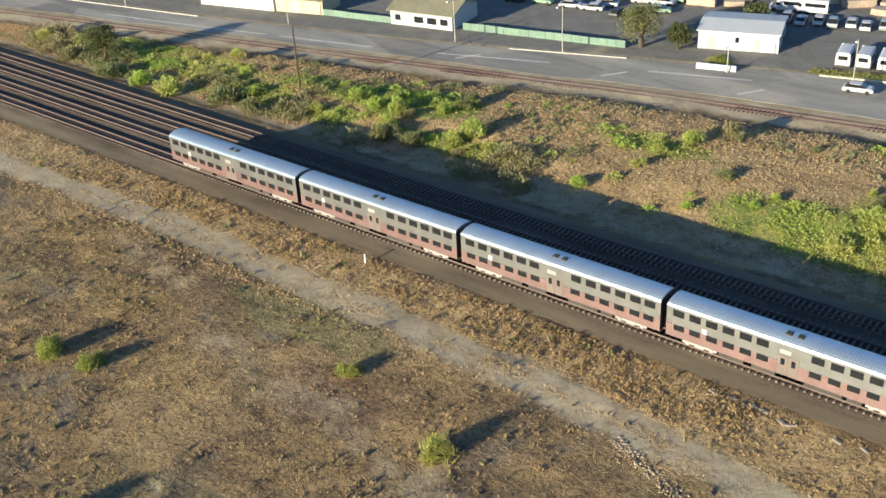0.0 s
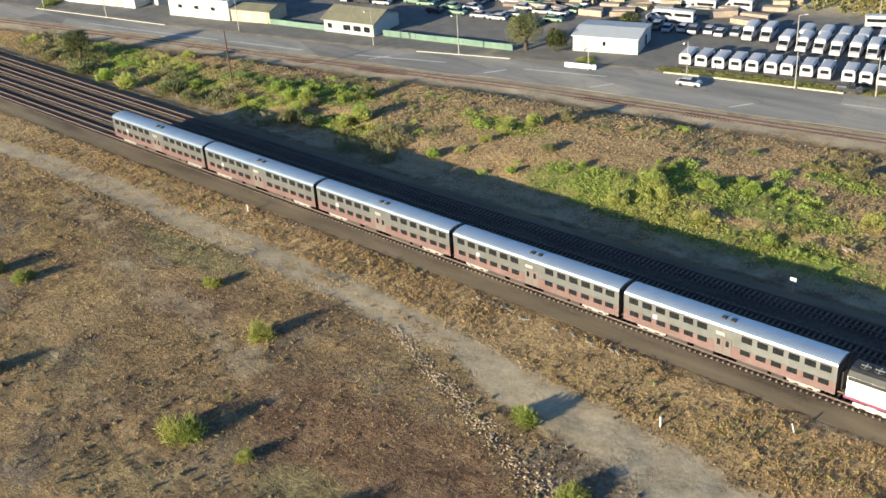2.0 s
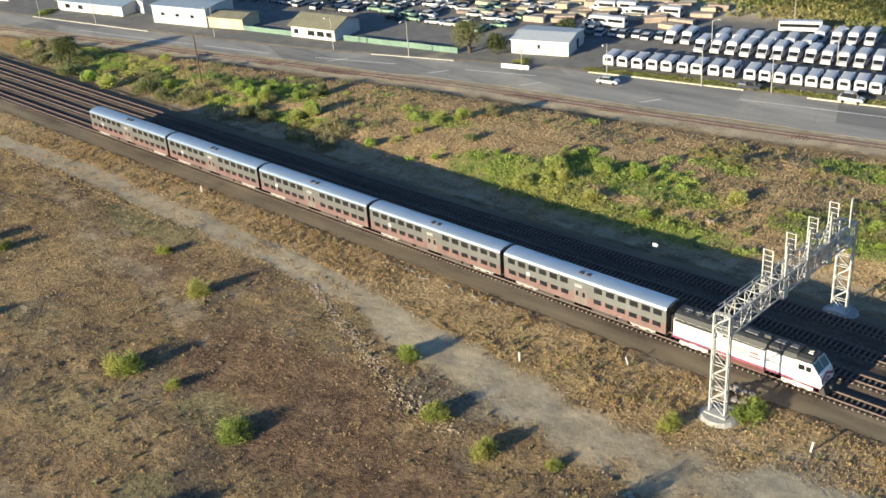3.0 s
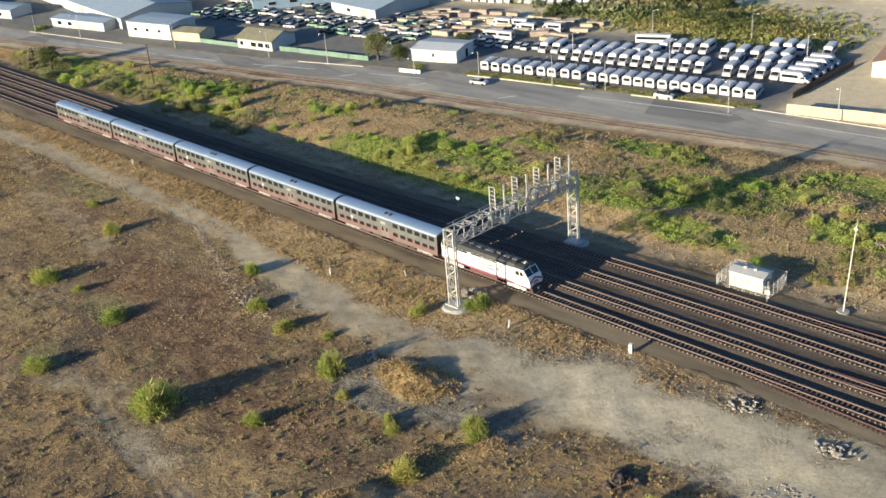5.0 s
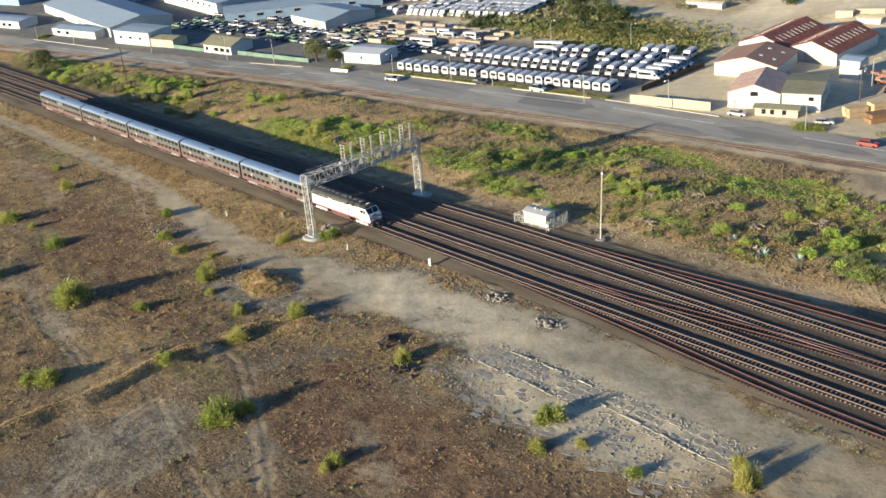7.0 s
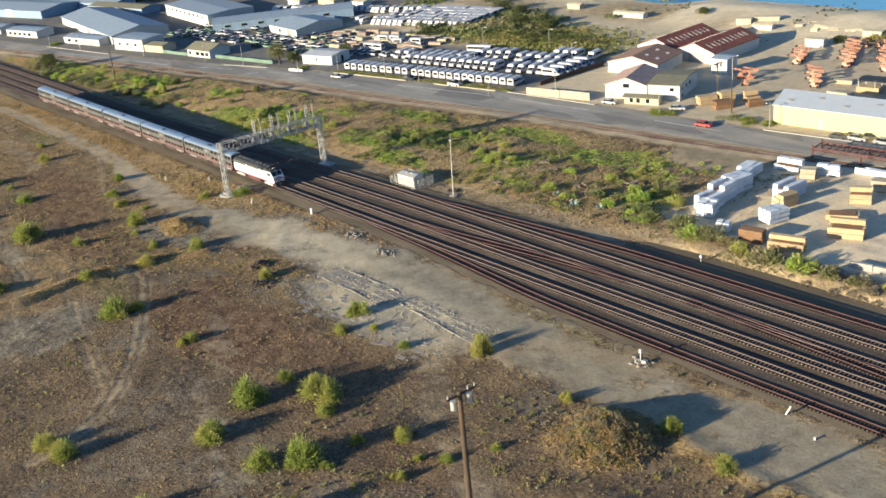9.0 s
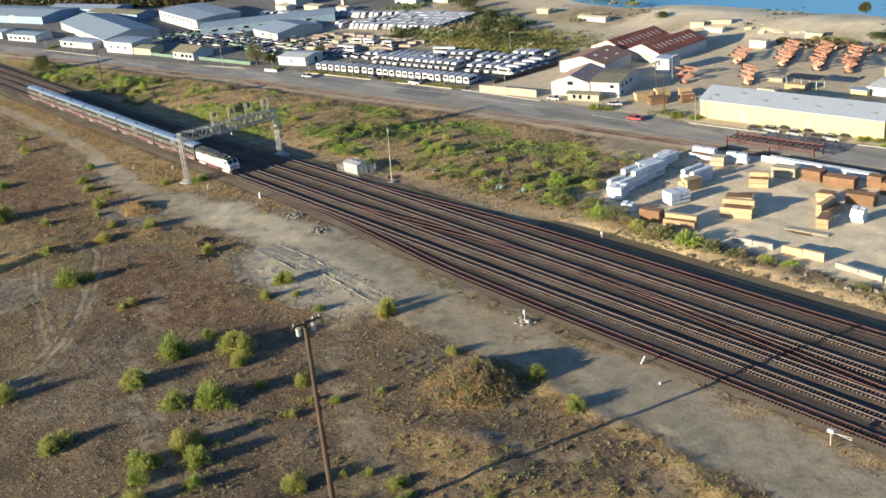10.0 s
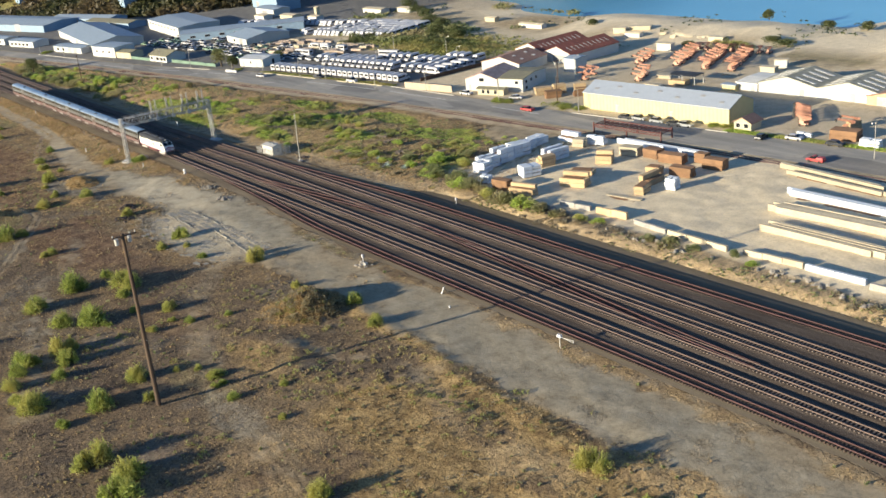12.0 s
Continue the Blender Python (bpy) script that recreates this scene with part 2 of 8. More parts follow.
def corrugated(name, color, rough=0.5, metal=0.0, pitch=2.2, axis="X", vary=0.15, rust=None):
    """Sheet metal with ribs along one axis of the thing, and weather streaks."""
    m, nt, b = blank(name)
    co = nt.nodes.new("ShaderNodeTexCoord").outputs["Object"]
    w = nt.nodes.new("ShaderNodeTexWave")
    w.bands_direction, w.inputs["Scale"].default_value = axis, pitch
    nt.links.new(co, w.inputs["Vector"])
    streak = noise_fac(nt, 0.6, 4, 0.65)
    lo, hi = tuple(c * (1 - vary) for c in color), tuple(min(1, c * (1 + vary)) for c in color)
    col = ramp(nt, streak, ((0.3, rust or lo), (0.5, color), (0.7, hi)))
    nt.links.new(col, b.inputs["Base Color"])
    b.inputs["Roughness"].default_value, b.inputs["Metallic"].default_value = rough, metal
    rib = ramp(nt, w.outputs["Fac"], ((0.0, (0.8, 0.8, 0.8)), (0.35, (1, 1, 1))))
    nt.links.new(mixed(nt, 0.7, col, rib, "MULTIPLY"), b.inputs["Base Color"])
    bumped(nt, b, w.outputs["Fac"], 0.35, 0.04)
    return m


def water_material():
    m, nt, b = blank("bay_water")
    col = ramp(nt, noise_fac(nt, 0.01, 3, stretch=(0.4, 1, 1)), ((0.3, (0.1, 0.29, 0.48)), (0.7, (0.14, 0.36, 0.56))))
    nt.links.new(col, b.inputs["Base Color"])
    b.inputs["Roughness"].default_value = 0.18
    bumped(nt, b, noise_fac(nt, 0.35, 4), 0.25, 0.3)
    return m


M = dict(
    ground=ground_material(), ballast=ballast_material(), water=water_material(),
    tie=surface("concrete_tie", (0.2, 0.158, 0.132), 0.9, vary=0.22, grain=8, rand=0.3),
    wood_tie=surface("creosoted_tie", (0.09, 0.058, 0.05), 0.95, vary=0.3, grain=9, rand=0.4),
    rail=surface("worn_rail", (0.115, 0.078, 0.068), 0.7, 0.2, vary=0.2, grain=5),
    rust_rail=surface("rusty_rail", (0.085, 0.042, 0.042), 0.85, 0.1, vary=0.3, grain=5),
    asphalt=asphalt_material(),
    kerb=surface("kerb_concrete", (0.42, 0.4, 0.36), 0.9),
    concrete=surface("concrete", (0.4, 0.385, 0.36), 0.9, vary=0.25, grain=3, rand=0.2),
    paint_line=surface("road_paint", (0.6, 0.6, 0.58), 0.8, vary=0.25, grain=2),
    yellow_line=surface("yellow_kerb_paint", (0.55, 0.5, 0.34), 0.8, vary=0.25),
    galv=surface("galvanised_steel", (0.5, 0.49, 0.47), 0.5, 0.35, vary=0.14, grain=3, bump=0.05),
    galv_dark=surface("weathered_steel", (0.36, 0.36, 0.36), 0.55, 0.4, vary=0.2),
    signal_black=surface("black_signal_plate", (0.02, 0.02, 0.022), 0.5),
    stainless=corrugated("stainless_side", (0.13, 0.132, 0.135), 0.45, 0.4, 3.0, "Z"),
    # lower sides: stainless with the brown ground's pinkish reflection mixed into its colour
    ground_tinted_panel=corrugated("ground_tinted_stainless_side", (0.15, 0.092, 0.092), 0.5, 0.35, 6.0, "Z"),
    door_steel=surface("dull_door_steel", (0.19, 0.16, 0.15), 0.5, 0.3),
    # the sky's blue reflection on the metal roof is put into its base colour
    sky_tinted_roof=corrugated("sky_tinted_carriage_roof", (0.4, 0.49, 0.62), 0.3, 0.6, 1.0, "X", 0.08),
    dark_gray=surface("dark_underframe", (0.045, 0.042, 0.04), 0.8, vary=0.3),
    dark_roof=surface("sooty_locomotive_roof", (0.03, 0.031, 0.034), 0.6, vary=0.3, grain=2),
    loco_white=surface("white_locomotive_paint", (0.68, 0.67, 0.65), 0.4, vary=0.06, grain=1.5),
    weathered_hatch=surface("sooty_hatch", (0.13, 0.13, 0.135), 0.6, vary=0.3),
    truck_paint=surface("pale_truck_paint", (0.5, 0.48, 0.45), 0.6, vary=0.2),
    maroon=surface("maroon_paint", (0.22, 0.055, 0.115), 0.5),
    red_paint=surface("red_paint", (0.4, 0.05, 0.05), 0.45),
    window=glassy("tinted_window", (0.018, 0.02, 0.024)),
    lens=glassy("lamp_lens", (0.7, 0.68, 0.6), 0.1),
    white=surface("white_vehicle_paint", (0.5, 0.5, 0.54), 0.4, vary=0.07, grain=1.0, rand=0.14),
    silver=surface("silver_vehicle_paint", (0.4, 0.42, 0.45), 0.35, 0.4, rand=0.2),
    dark_car=surface("dark_vehicle_paint", (0.05, 0.055, 0.07), 0.35, 0.2, rand=0.3),
    green_car=surface("green_vehicle_paint", (0.26, 0.4, 0.3), 0.45, rand=0.3),
    tyre=surface("tyre_rubber", (0.02, 0.02, 0.021), 0.85),
    cream=corrugated("cream_wall", (0.46, 0.41, 0.29), 0.75, 0, 1.1, "X", 0.08),
    yellow_wall=corrugated("pale_yellow_wall", (0.54, 0.475, 0.25), 0.7, 0, 0.25, "X", 0.07),
    white_wall=corrugated("white_wall", (0.5, 0.5, 0.49), 0.75, 0, 1.1, "X", 0.07),
    blue_wall=corrugated("blue_gray_wall", (0.22, 0.31, 0.43), 0.7, 0, 1.1, "X", 0.1),
    gray_roof=corrugated("gray_metal_roof", (0.28, 0.34, 0.425), 0.55, 0.1, 0.4, "X", 0.12),
    olive_roof=surface("olive_shingle_roof", (0.2, 0.19, 0.13), 0.9, vary=0.2, grain=2),
    red_roof=corrugated("rusted_red_roof", (0.21, 0.068, 0.045), 0.8, 0, 0.45, "Y", 0.35, (0.12, 0.05, 0.042)),
    brown_roof=corrugated("rusted_brown_roof", (0.24, 0.145, 0.11), 0.8, 0, 0.45, "Y", 0.3, (0.3, 0.18, 0.13)),
    pink_roof=corrugated("faded_rusty_roof", (0.44, 0.31, 0.26), 0.75, 0, 0.45, "Y", 0.25, (0.34, 0.2, 0.16)),
    tan_roof=corrugated("weathered_tan_roof", (0.52, 0.45, 0.33), 0.7, 0, 1.6, "X", 0.2),
    blue_roof=corrugated("pale_blue_grey_roof", (0.33, 0.37, 0.45), 0.6, 0.1, 2.5, "X", 0.05),
    tan_wall=surface("tan_rendered_wall", (0.47, 0.385, 0.29), 0.9, vary=0.15, grain=2),
    pale_roof=corrugated("pale_shed_roof", (0.5, 0.52, 0.55), 0.6, 0.1, 2.5, "X", 0.05),
    shed_roof=corrugated("grey_green_roof", (0.3, 0.29, 0.23), 0.75, 0, 0.6, "Y", 0.2),
    skylight=surface("rooflight_sheet", (0.72, 0.7, 0.64), 0.5),
    fence_wood=surface("weathered_board", (0.5, 0.38, 0.24), 0.9, vary=0.2, grain=4),
    pole_wood=surface("dark_pole_wood", (0.09, 0.06, 0.04), 0.9, vary=0.3, grain=8),
    lumber=surface("fresh_lumber", (0.55, 0.41, 0.24), 0.8, vary=0.2, grain=5, rand=0.3, stretch=(0.3, 1, 4)),
    lumber_dark=surface("treated_lumber", (0.26, 0.15, 0.08), 0.85, vary=0.25, grain=5, rand=0.3, stretch=(0.3, 1, 4)),
    pale_beam=surface("pale_beam_timber", (0.56, 0.49, 0.36), 0.8, vary=0.2, grain=4, rand=0.3),
    wrap=surface("white_lumber_wrap", (0.63, 0.67, 0.74), 0.45, vary=0.1, grain=2, rand=0.12),
    rock=surface("pale_rock", (0.34, 0.31, 0.27), 0.95, vary=0.3, grain=3, rand=0.4, bump=0.5),
    wall_stone=surface("tan_field_stone", (0.42, 0.33, 0.24), 0.95, vary=0.3, grain=3, rand=0.3),
    old_concrete=surface("old_concrete_floor", (0.29, 0.27, 0.232), 0.95, vary=0.3, grain=2.2, stain=0.5, rand=0.1, bump=0.4),
    scrap=surface("burnt_scrap", (0.1, 0.075, 0.065), 0.9, vary=0.4, grain=4, rand=0.4),
    rust=surface("rusty_steel", (0.12, 0.05, 0.045), 0.8, 0.2, vary=0.3, grain=3),
    orange=surface("orange_machine_paint", (0.52, 0.25, 0.16), 0.5, rand=0.25),
    hut=surface("cream_metal_hut", (0.55, 0.53, 0.48), 0.6, vary=0.06),
    bark=surface("bark", (0.09, 0.07, 0.05), 0.95, vary=0.3, grain=8),
    bush=leafy("shrub_leaves", (0.1, 0.15, 0.03), (0.42, 0.47, 0.11), (0.44, 0.39, 0.12), patch=0.08),
    weeds=leafy("fresh_weeds", (0.22, 0.31, 0.055), (0.48, 0.58, 0.13), (0.46, 0.42, 0.15), patch=0.05),
    brush=leafy("grey_green_brush", (0.12, 0.15, 0.06), (0.3, 0.32, 0.14), (0.34, 0.28, 0.16), patch=0.05),
    scrub=leafy("olive_scrub", (0.15, 0.17, 0.05), (0.34, 0.35, 0.11), (0.38, 0.31, 0.13), patch=0.05),
    dead_wood=surface("dead_wood", (0.36, 0.29, 0.21), 0.9, vary=0.3, grain=5, rand=0.3),
    green_screen=surface("green_fence_screen", (0.16, 0.24, 0.19), 0.9, vary=0.2),
    reclaimed=surface("reclaimed_timber", (0.46, 0.37, 0.3), 0.85, vary=0.3, grain=3, rand=0.35),
    willow=leafy("willow_leaves", (0.1, 0.12, 0.045), (0.27, 0.28, 0.12), (0.24, 0.22, 0.1), patch=0.2),
    agave=surface("agave_leaf", (0.3, 0.38, 0.33), 0.6, vary=0.2),
    graybrush=leafy("grey_dead_brush", (0.14, 0.12, 0.09), (0.34, 0.3, 0.23), (0.28, 0.24, 0.13), patch=0.06),
    straw=leafy("dry_grass", (0.27, 0.195, 0.1), (0.48, 0.355, 0.18), (0.42, 0.305, 0.15), 0.8, 0.06),
    bank_straw=leafy("bank_dry_grass", (0.38, 0.275, 0.155), (0.62, 0.46, 0.26), (0.54, 0.39, 0.22), 0.8, 0.06),
    hill_leaf=leafy("hillside_leaves", (0.035, 0.042, 0.02), (0.09, 0.095, 0.04), (0.13, 0.095, 0.055), patch=0.03),
    tree=leafy("tree_leaves", (0.045, 0.062, 0.022), (0.15, 0.175, 0.058), (0.12, 0.13, 0.05), patch=0.2),
)


# ---- mesh helpers ----
class Shape:
    """Collects solids into one mesh."""

    def __init__(self):
        self.v, self.f = [], []

    def add(self, verts, faces):
        n = len(self.v)
        self.v += [tuple(p) for p in verts]
        self.f += [tuple(i + n for i in f) for f in faces]
        return self

    def box(self, x0, y0, z0, x1, y1, z1, m=None, top=0.0):
        """A box; top: how far its upper face draws in."""
        t = top
        vs = [Vector(p) for p in ((x0, y0, z0), (x1, y0, z0), (x1, y1, z0), (x0, y1, z0),
                                  (x0 + t, y0 + t, z1), (x1 - t, y0 + t, z1), (x1 - t, y1 - t, z1), (x0 + t, y1 - t, z1))]
        if m is not None:
            vs = [m @ p for p in vs]
        return self.add(vs, ((3, 2, 1, 0), (4, 5, 6, 7), (0, 1, 5, 4), (1, 2, 6, 5), (2, 3, 7, 6), (3, 0, 4, 7)))

    def slab(self, profile, y0, y1, axis="y"):
        """A profile of (x, z) points drawn out from y0 to y1 (or from x0 to x1 with a (y, z) profile)."""
        n = len(profile)
        mk = (lambda a, b, c: (a, c, b)) if axis == "y" else (lambda a, b, c: (c, a, b))
        vs = [mk(a, b, y0) for a, b in profile] + [mk(a, b, y1) for a, b in profile]
        fs = [tuple(range(n)), tuple(range(2 * n - 1, n - 1, -1))]
        fs += [(i, i + n, (i + 1) % n + n, (i + 1) % n) for i in range(n)]
        return self.add(vs, fs)

    def beam(self, a, b, w, h=None):
        a, b = Vector(a), Vector(b)
        q = (b - a).to_track_quat("Z", "Y").to_matrix().to_4x4()
        h = h or w
        return self.box(-w / 2, -h / 2, 0, w / 2, h / 2, (b - a).length, Matrix.Translation(a) @ q)

    def tube(self, a, b, r0, r1=None, n=8):
        a, b = Vector(a), Vector(b)
        q = (b - a).to_track_quat("Z", "Y").to_matrix()
        r1 = r0 if r1 is None else r1
        ring = [Vector((math.cos(i * math.tau / n), math.sin(i * math.tau / n), 0)) for i in range(n)]
        vs = [a + q @ (p * r0) for p in ring] + [b + q @ (p * r1) for p in ring]
        fs = [tuple(range(n - 1, -1, -1)), tuple(range(n, 2 * n))] + [(i, (i + 1) % n, (i + 1) % n + n, i + n) for i in range(n)]
        return self.add(vs, fs)

    def lump(self, c, rx, ry, rz, rng, rough=0.25, n=7, rings=4):
        """An uneven stone or clod, flattened below."""
        vs, fs = [], []
        for k in range(rings + 1):
            a = math.pi * k / rings
            for i in range(n):
                s = 1 + rng.uniform(-rough, rough) if 0 < k < rings else 1
                t = i * math.tau / n + k
                vs.append((c[0] + rx * s * math.sin(a) * math.cos(t), c[1] + ry * s * math.sin(a) * math.sin(t), c[2] - rz * math.cos(a) * (0.4 if a < 1.4 else 1) * s))
        for k in range(rings):
            for i in range(n):
                fs.append((k * n + i, k * n + (i + 1) % n, (k + 1) * n + (i + 1) % n, (k + 1) * n + i))
        return self.add(vs, fs)

    def mesh(self, name):
        me = bpy.data.meshes.new(name)
        me.from_pydata(self.v, [], self.f)
        me.update()
        return me


def part(name, shape, material, parent=None, label="", at=None):
    """Links a shape as one mesh object, under a thing or a part."""
    me = shape.mesh(name) if isinstance(shape, Shape) else shape
    if not me.materials:
        me.materials.append(M[material])
    ob = new(name, me)
    if parent is not None:
        ob.parent = parent
    if at is not None:
        ob.matrix_basis = at
    if label:
        ob["label"] = label
    return ob


def thing(name, label, category, at, group="", kind=""):
    ob = new(name)
    ob.matrix_basis = at
    ob.empty_display_size = 0.2
    return tagged(ob, label, category, group, kind)


def curve(points):
    """A smooth line through (x, y) points: y at each x."""
    xs, ys = [p[0] for p in points], [p[1] for p in points]

    def at(x):
        h = 6.0
        return (np.interp(x - h, xs, ys) + np.interp(x, xs, ys) + np.interp(x + h, xs, ys)) / 3
    return at


def grid_noise(x, y, size, seed):
    """Smooth value noise from -1 to 1 on arrays, with cells of that size."""
    u, v = np.asarray(x, float) / size, np.asarray(y, float) / size
    i, j = np.floor(u), np.floor(v)
    fu, fv = u - i, v - j
    fu, fv = fu * fu * (3 - 2 * fu), fv * fv * (3 - 2 * fv)

    def h(a, b):
        s = np.sin(a * 127.1 + b * 311.7 + seed * 74.7) * 43758.5453
        return (s - np.floor(s)) * 2 - 1
    return (h(i, j) * (1 - fu) + h(i + 1, j) * fu) * (1 - fv) + (h(i, j + 1) * (1 - fu) + h(i + 1, j + 1) * fu) * fv


def step(a, b, x):
    t = np.clip((np.asarray(x, float) - a) / (b - a), 0, 1)
    return t * t * (3 - 2 * t)


def to_line(x, y, points):
    """Distance of arrays of places from a polyline."""
    best = np.full(np.shape(x), 1e9)
    for (ax, ay), (bx, by) in zip(points, points[1:]):
        dx, dy = bx - ax, by - ay
        t = np.clip(((x - ax) * dx + (y - ay) * dy) / (dx * dx + dy * dy), 0, 1)
        best = np.minimum(best, np.hypot(x - ax - t * dx, y - ay - t * dy))
    return best

# ---- plan: tracks, road, paths ----
MAIN = [curve(((-500, 10.2), (500, 10.2))),
        curve(((-500, 14.2), (-40, 14.4), (40, 15.2), (500, 15.2))),
        curve(((-500, 18.4), (-80, 18.6), (-30, 19.2), (40, 20.8), (500, 21.0))),
        curve(((-500, 22.4), (-80, 22.6), (-30, 24.0), (30, 26.2), (500, 26.6)))]
SIDING = [(curve(((40, 10.2), (70, 8.3), (100, 5.6), (125, 5.2), (500, 5.2))), 44, 420),
          (curve(((30, 26.2), (50, 27.2), (80, 29.9), (100, 31.2), (160, 31.9), (230, 33.8), (500, 36))), 40, 420),
          (curve(((50, 15.2), (62, 15.8), (98, 20.2), (112, 21.0))), 52, 110),
          (curve(((118, 21.0), (135, 20.3), (200, 16.0), (218, 15.2))), 120, 216)]
BED_NEAR = curve(((-500, 4.8), (-60, 6.2), (0, 5.6), (45, 6.4), (70, 5.2), (100, 3.0), (130, 2.6), (500, 2.5)))
BED_FAR = curve(((-500, 25.5), (-60, 26.5), (-20, 28.0), (40, 31.0), (90, 32.8), (160, 33.6), (240, 35.5), (500, 38)))
ROAD_NEAR = curve(((-700, -60), (-420, 0), (-239, 39.5), (-162, 55.0), (-99, 68.0), (-38, 77.5), (8, 86.0), (66, 93.0), (126, 101.0), (190, 106.0), (420, 125), (800, 150)))
ROAD_FAR = curve(((-700, -50), (-420, 12), (-255, 48.0), (-197, 58.5), (-149, 68.5), (-113, 79.5), (-78, 89.5), (-10, 102.0), (24, 105.5), (74, 110.0), (129, 118.0), (190, 126.0), (420, 147), (800, 172)))
HILL_FOOT = curve(((-900, 10), (-430, 88), (-365, 106), (-314, 126), (-285, 148), (-262, 202), (-235, 236), (-190, 330), (-100, 700), (600, 5000)))
SHORE = curve(((-600, 246), (-120, 244), (-60, 238), (7, 239), (50, 254), (85, 264), (200, 295), (600, 360)))
DIRT_ROAD = ((-420, -12), (-200, -5), (-164, -4), (-127, -2.6), (-95, -3.2), (-70, -3.8), (-50, -5.2), (-32, -8.2), (-15, -11.2), (0, -11.5), (16, -9), (41, -5.5), (80, -4.5), (125, -7), (175, -6.8), (211, -8), (260, -6.5), (420, -4))
LOOP = ((23.5, -38.3), (26, -36.6), (30.3, -37.2), (35, -39.4), (40.5, -42.4), (46.5, -45.9), (54.5, -50.4), (61.5, -54.8), (70.4, -61.3), (75, -66.3), (77, -69.7), (79, -74.6), (80, -80.4))
# wheel tracks: a line, the gauge of its two ruts, how worn it is
RUTS = ((LOOP, 1.7, 0.8), (((21.5, -48.3), (36.8, -53.7), (50.6, -58.3), (61.4, -60.9), (68.6, -62.9), (74.5, -67.9)), 1.5, 0.5),
        (((-22, -43.3), (-20.3, -46.6), (-17.6, -49.2), (-13.4, -50.6), (-7.4, -51.5), (0, -52.2), (8, -53.1), (15, -55.2)), 1.5, 0.6),
        (((-28.1, -44.7), (-21.5, -48.6), (-11.5, -51.8), (-0.3, -53.2), (8.1, -54.6), (14.6, -57.0)), 1.3, 0.5),
        )
RUTS += ((((11.8, -47.5), (28.5, -52.4), (37.7, -55.2), (47.3, -58.4), (56.2, -61), (66, -63.6)), 0.9, 0.55),
        (((43, -81), (38.6, -74.4), (35.8, -69.9), (33.5, -64.4), (31.1, -58.6), (30, -53.3), (29.5, -47)), 1.5, 0.5),
        (((46, -81), (39.1, -70.6), (36.3, -64.9), (34.6, -58.6), (35.2, -54.2), (38, -48)), 1.5, 0.45),
        (((50, -80), (41, -69), (37.6, -62.9), (36, -57.5), (38.5, -51)), 1.2, 0.4),
        )
RUTS += ((((75, -56.3), (93.1, -58.4), (108.1, -61), (124, -66)), 1.4, 0.35),
        (((-113.9, -12), (-106.2, -14.7), (-99.5, -15.9), (-87.9, -17.1), (-80.7, -19.2), (-71.2, -21), (-60, -25)), 1.6, 0.4),
        (((-90, -34), (-74.7, -37.6), (-65.7, -39.4), (-56.3, -40.3), (-40, -42)), 1.6, 0.35),
        (((150, -47), (161.3, -50), (170.3, -51.3), (181.6, -51.9), (200, -53.5), (240, -52)), 1.8, 0.4))
RUTS += tuple((((38.5 + 1.8 * k, -82), (34.5 + 1.5 * k, -72 + 0.3 * k), (31.0 + 1.25 * k, -62 + 0.6 * k), (29.5 + 1.5 * k, -53 + 0.5 * k)), 0.0, 0.5 if k % 3 else 0.35) for k in range(11))
BERM = ((20, -84), (20.3, -71.6), (20.6, -66), (21.4, -60), (20.9, -53), (20.4, -47.8), (20.8, -42.6), (23, -38.6))
RIDGES = ((BERM, 1.55, 2.5), (((21.4, -33.8), (22.2, -29.4), (25.6, -27.3), (28.6, -21.8)), 0.7, 1.8), (((143, -13.4), (156, -14.3), (168, -14.6), (180, -17.5), (193, -17.8), (208, -20), (222, -17)), 0.32, 3.2))
SWATHS = (((58, -36), (72, -44), (87, -54.7), (97, -59.8), (113, -64.2), (140, -74)), ((-60, -60), (-23.7, -46), (-2, -51), (13, -56), (30, -66)), ((104, -22), (118, -34), (136, -42), (170, -52)),
          ((145.4, -31.8), (155.9, -28.6), (165.8, -25.6), (178, -21.5)), ((-130, -9), (-113.9, -12), (-99.5, -15.9), (-80.7, -19.2), (-68, -22)), ((155, -48.5), (167.8, -49.6), (182.8, -51), (205, -53)))
MOUNDS = ((138.5, -20.5, 9.0, 8.5, 3.4), (9.8, -18.0, 8.0, 5.0, 1.3), (152, -34, 16, 7, 0.8))
# the soil's tones: middle, half axes, weight
GOLD = ((-119, -17, 9, 5, 0.8), (-104, -24, 16, 5, 0.5), (-132, -12, 16, 4, 0.7), (-30, -3, 26, 5, 0.6), (9.8, -18, 8, 5, 1.0), (138.5, -20.5, 10, 9, 0.5), (160, -15, 18, 2.4, 0.9), (198, -20, 26, 4.5, 0.9), (186, -34, 22, 10, 0.85), (150, -37, 14, 6, 0.6), (212, -42, 24, 13, 0.8), (232, -26, 20, 8, 0.8), (-58, 212, 34, 16, 0.8), (100, 197, 26, 7, 0.7), (20, 228, 22, 6, 0.5), (120, -30, 9, 5, 0.35), (25, -26, 5, 5, 0.6))
RED = ((-86, -17, 10, 5, 0.7), (-44, -26, 24, 9, 0.8), (-24, -32, 20, 11, 0.8), (2, -36, 16, 9, 0.7), (62, -38, 26, 12, 0.85), (88, -33, 16, 8, 0.6), (48, -31, 10, 6, 0.8), (118, -42, 22, 9, 0.5), (-52, -52, 24, 9, 0.5), (144, -62, 9, 5, 0.6), (176, -60, 18, 9, 0.45))
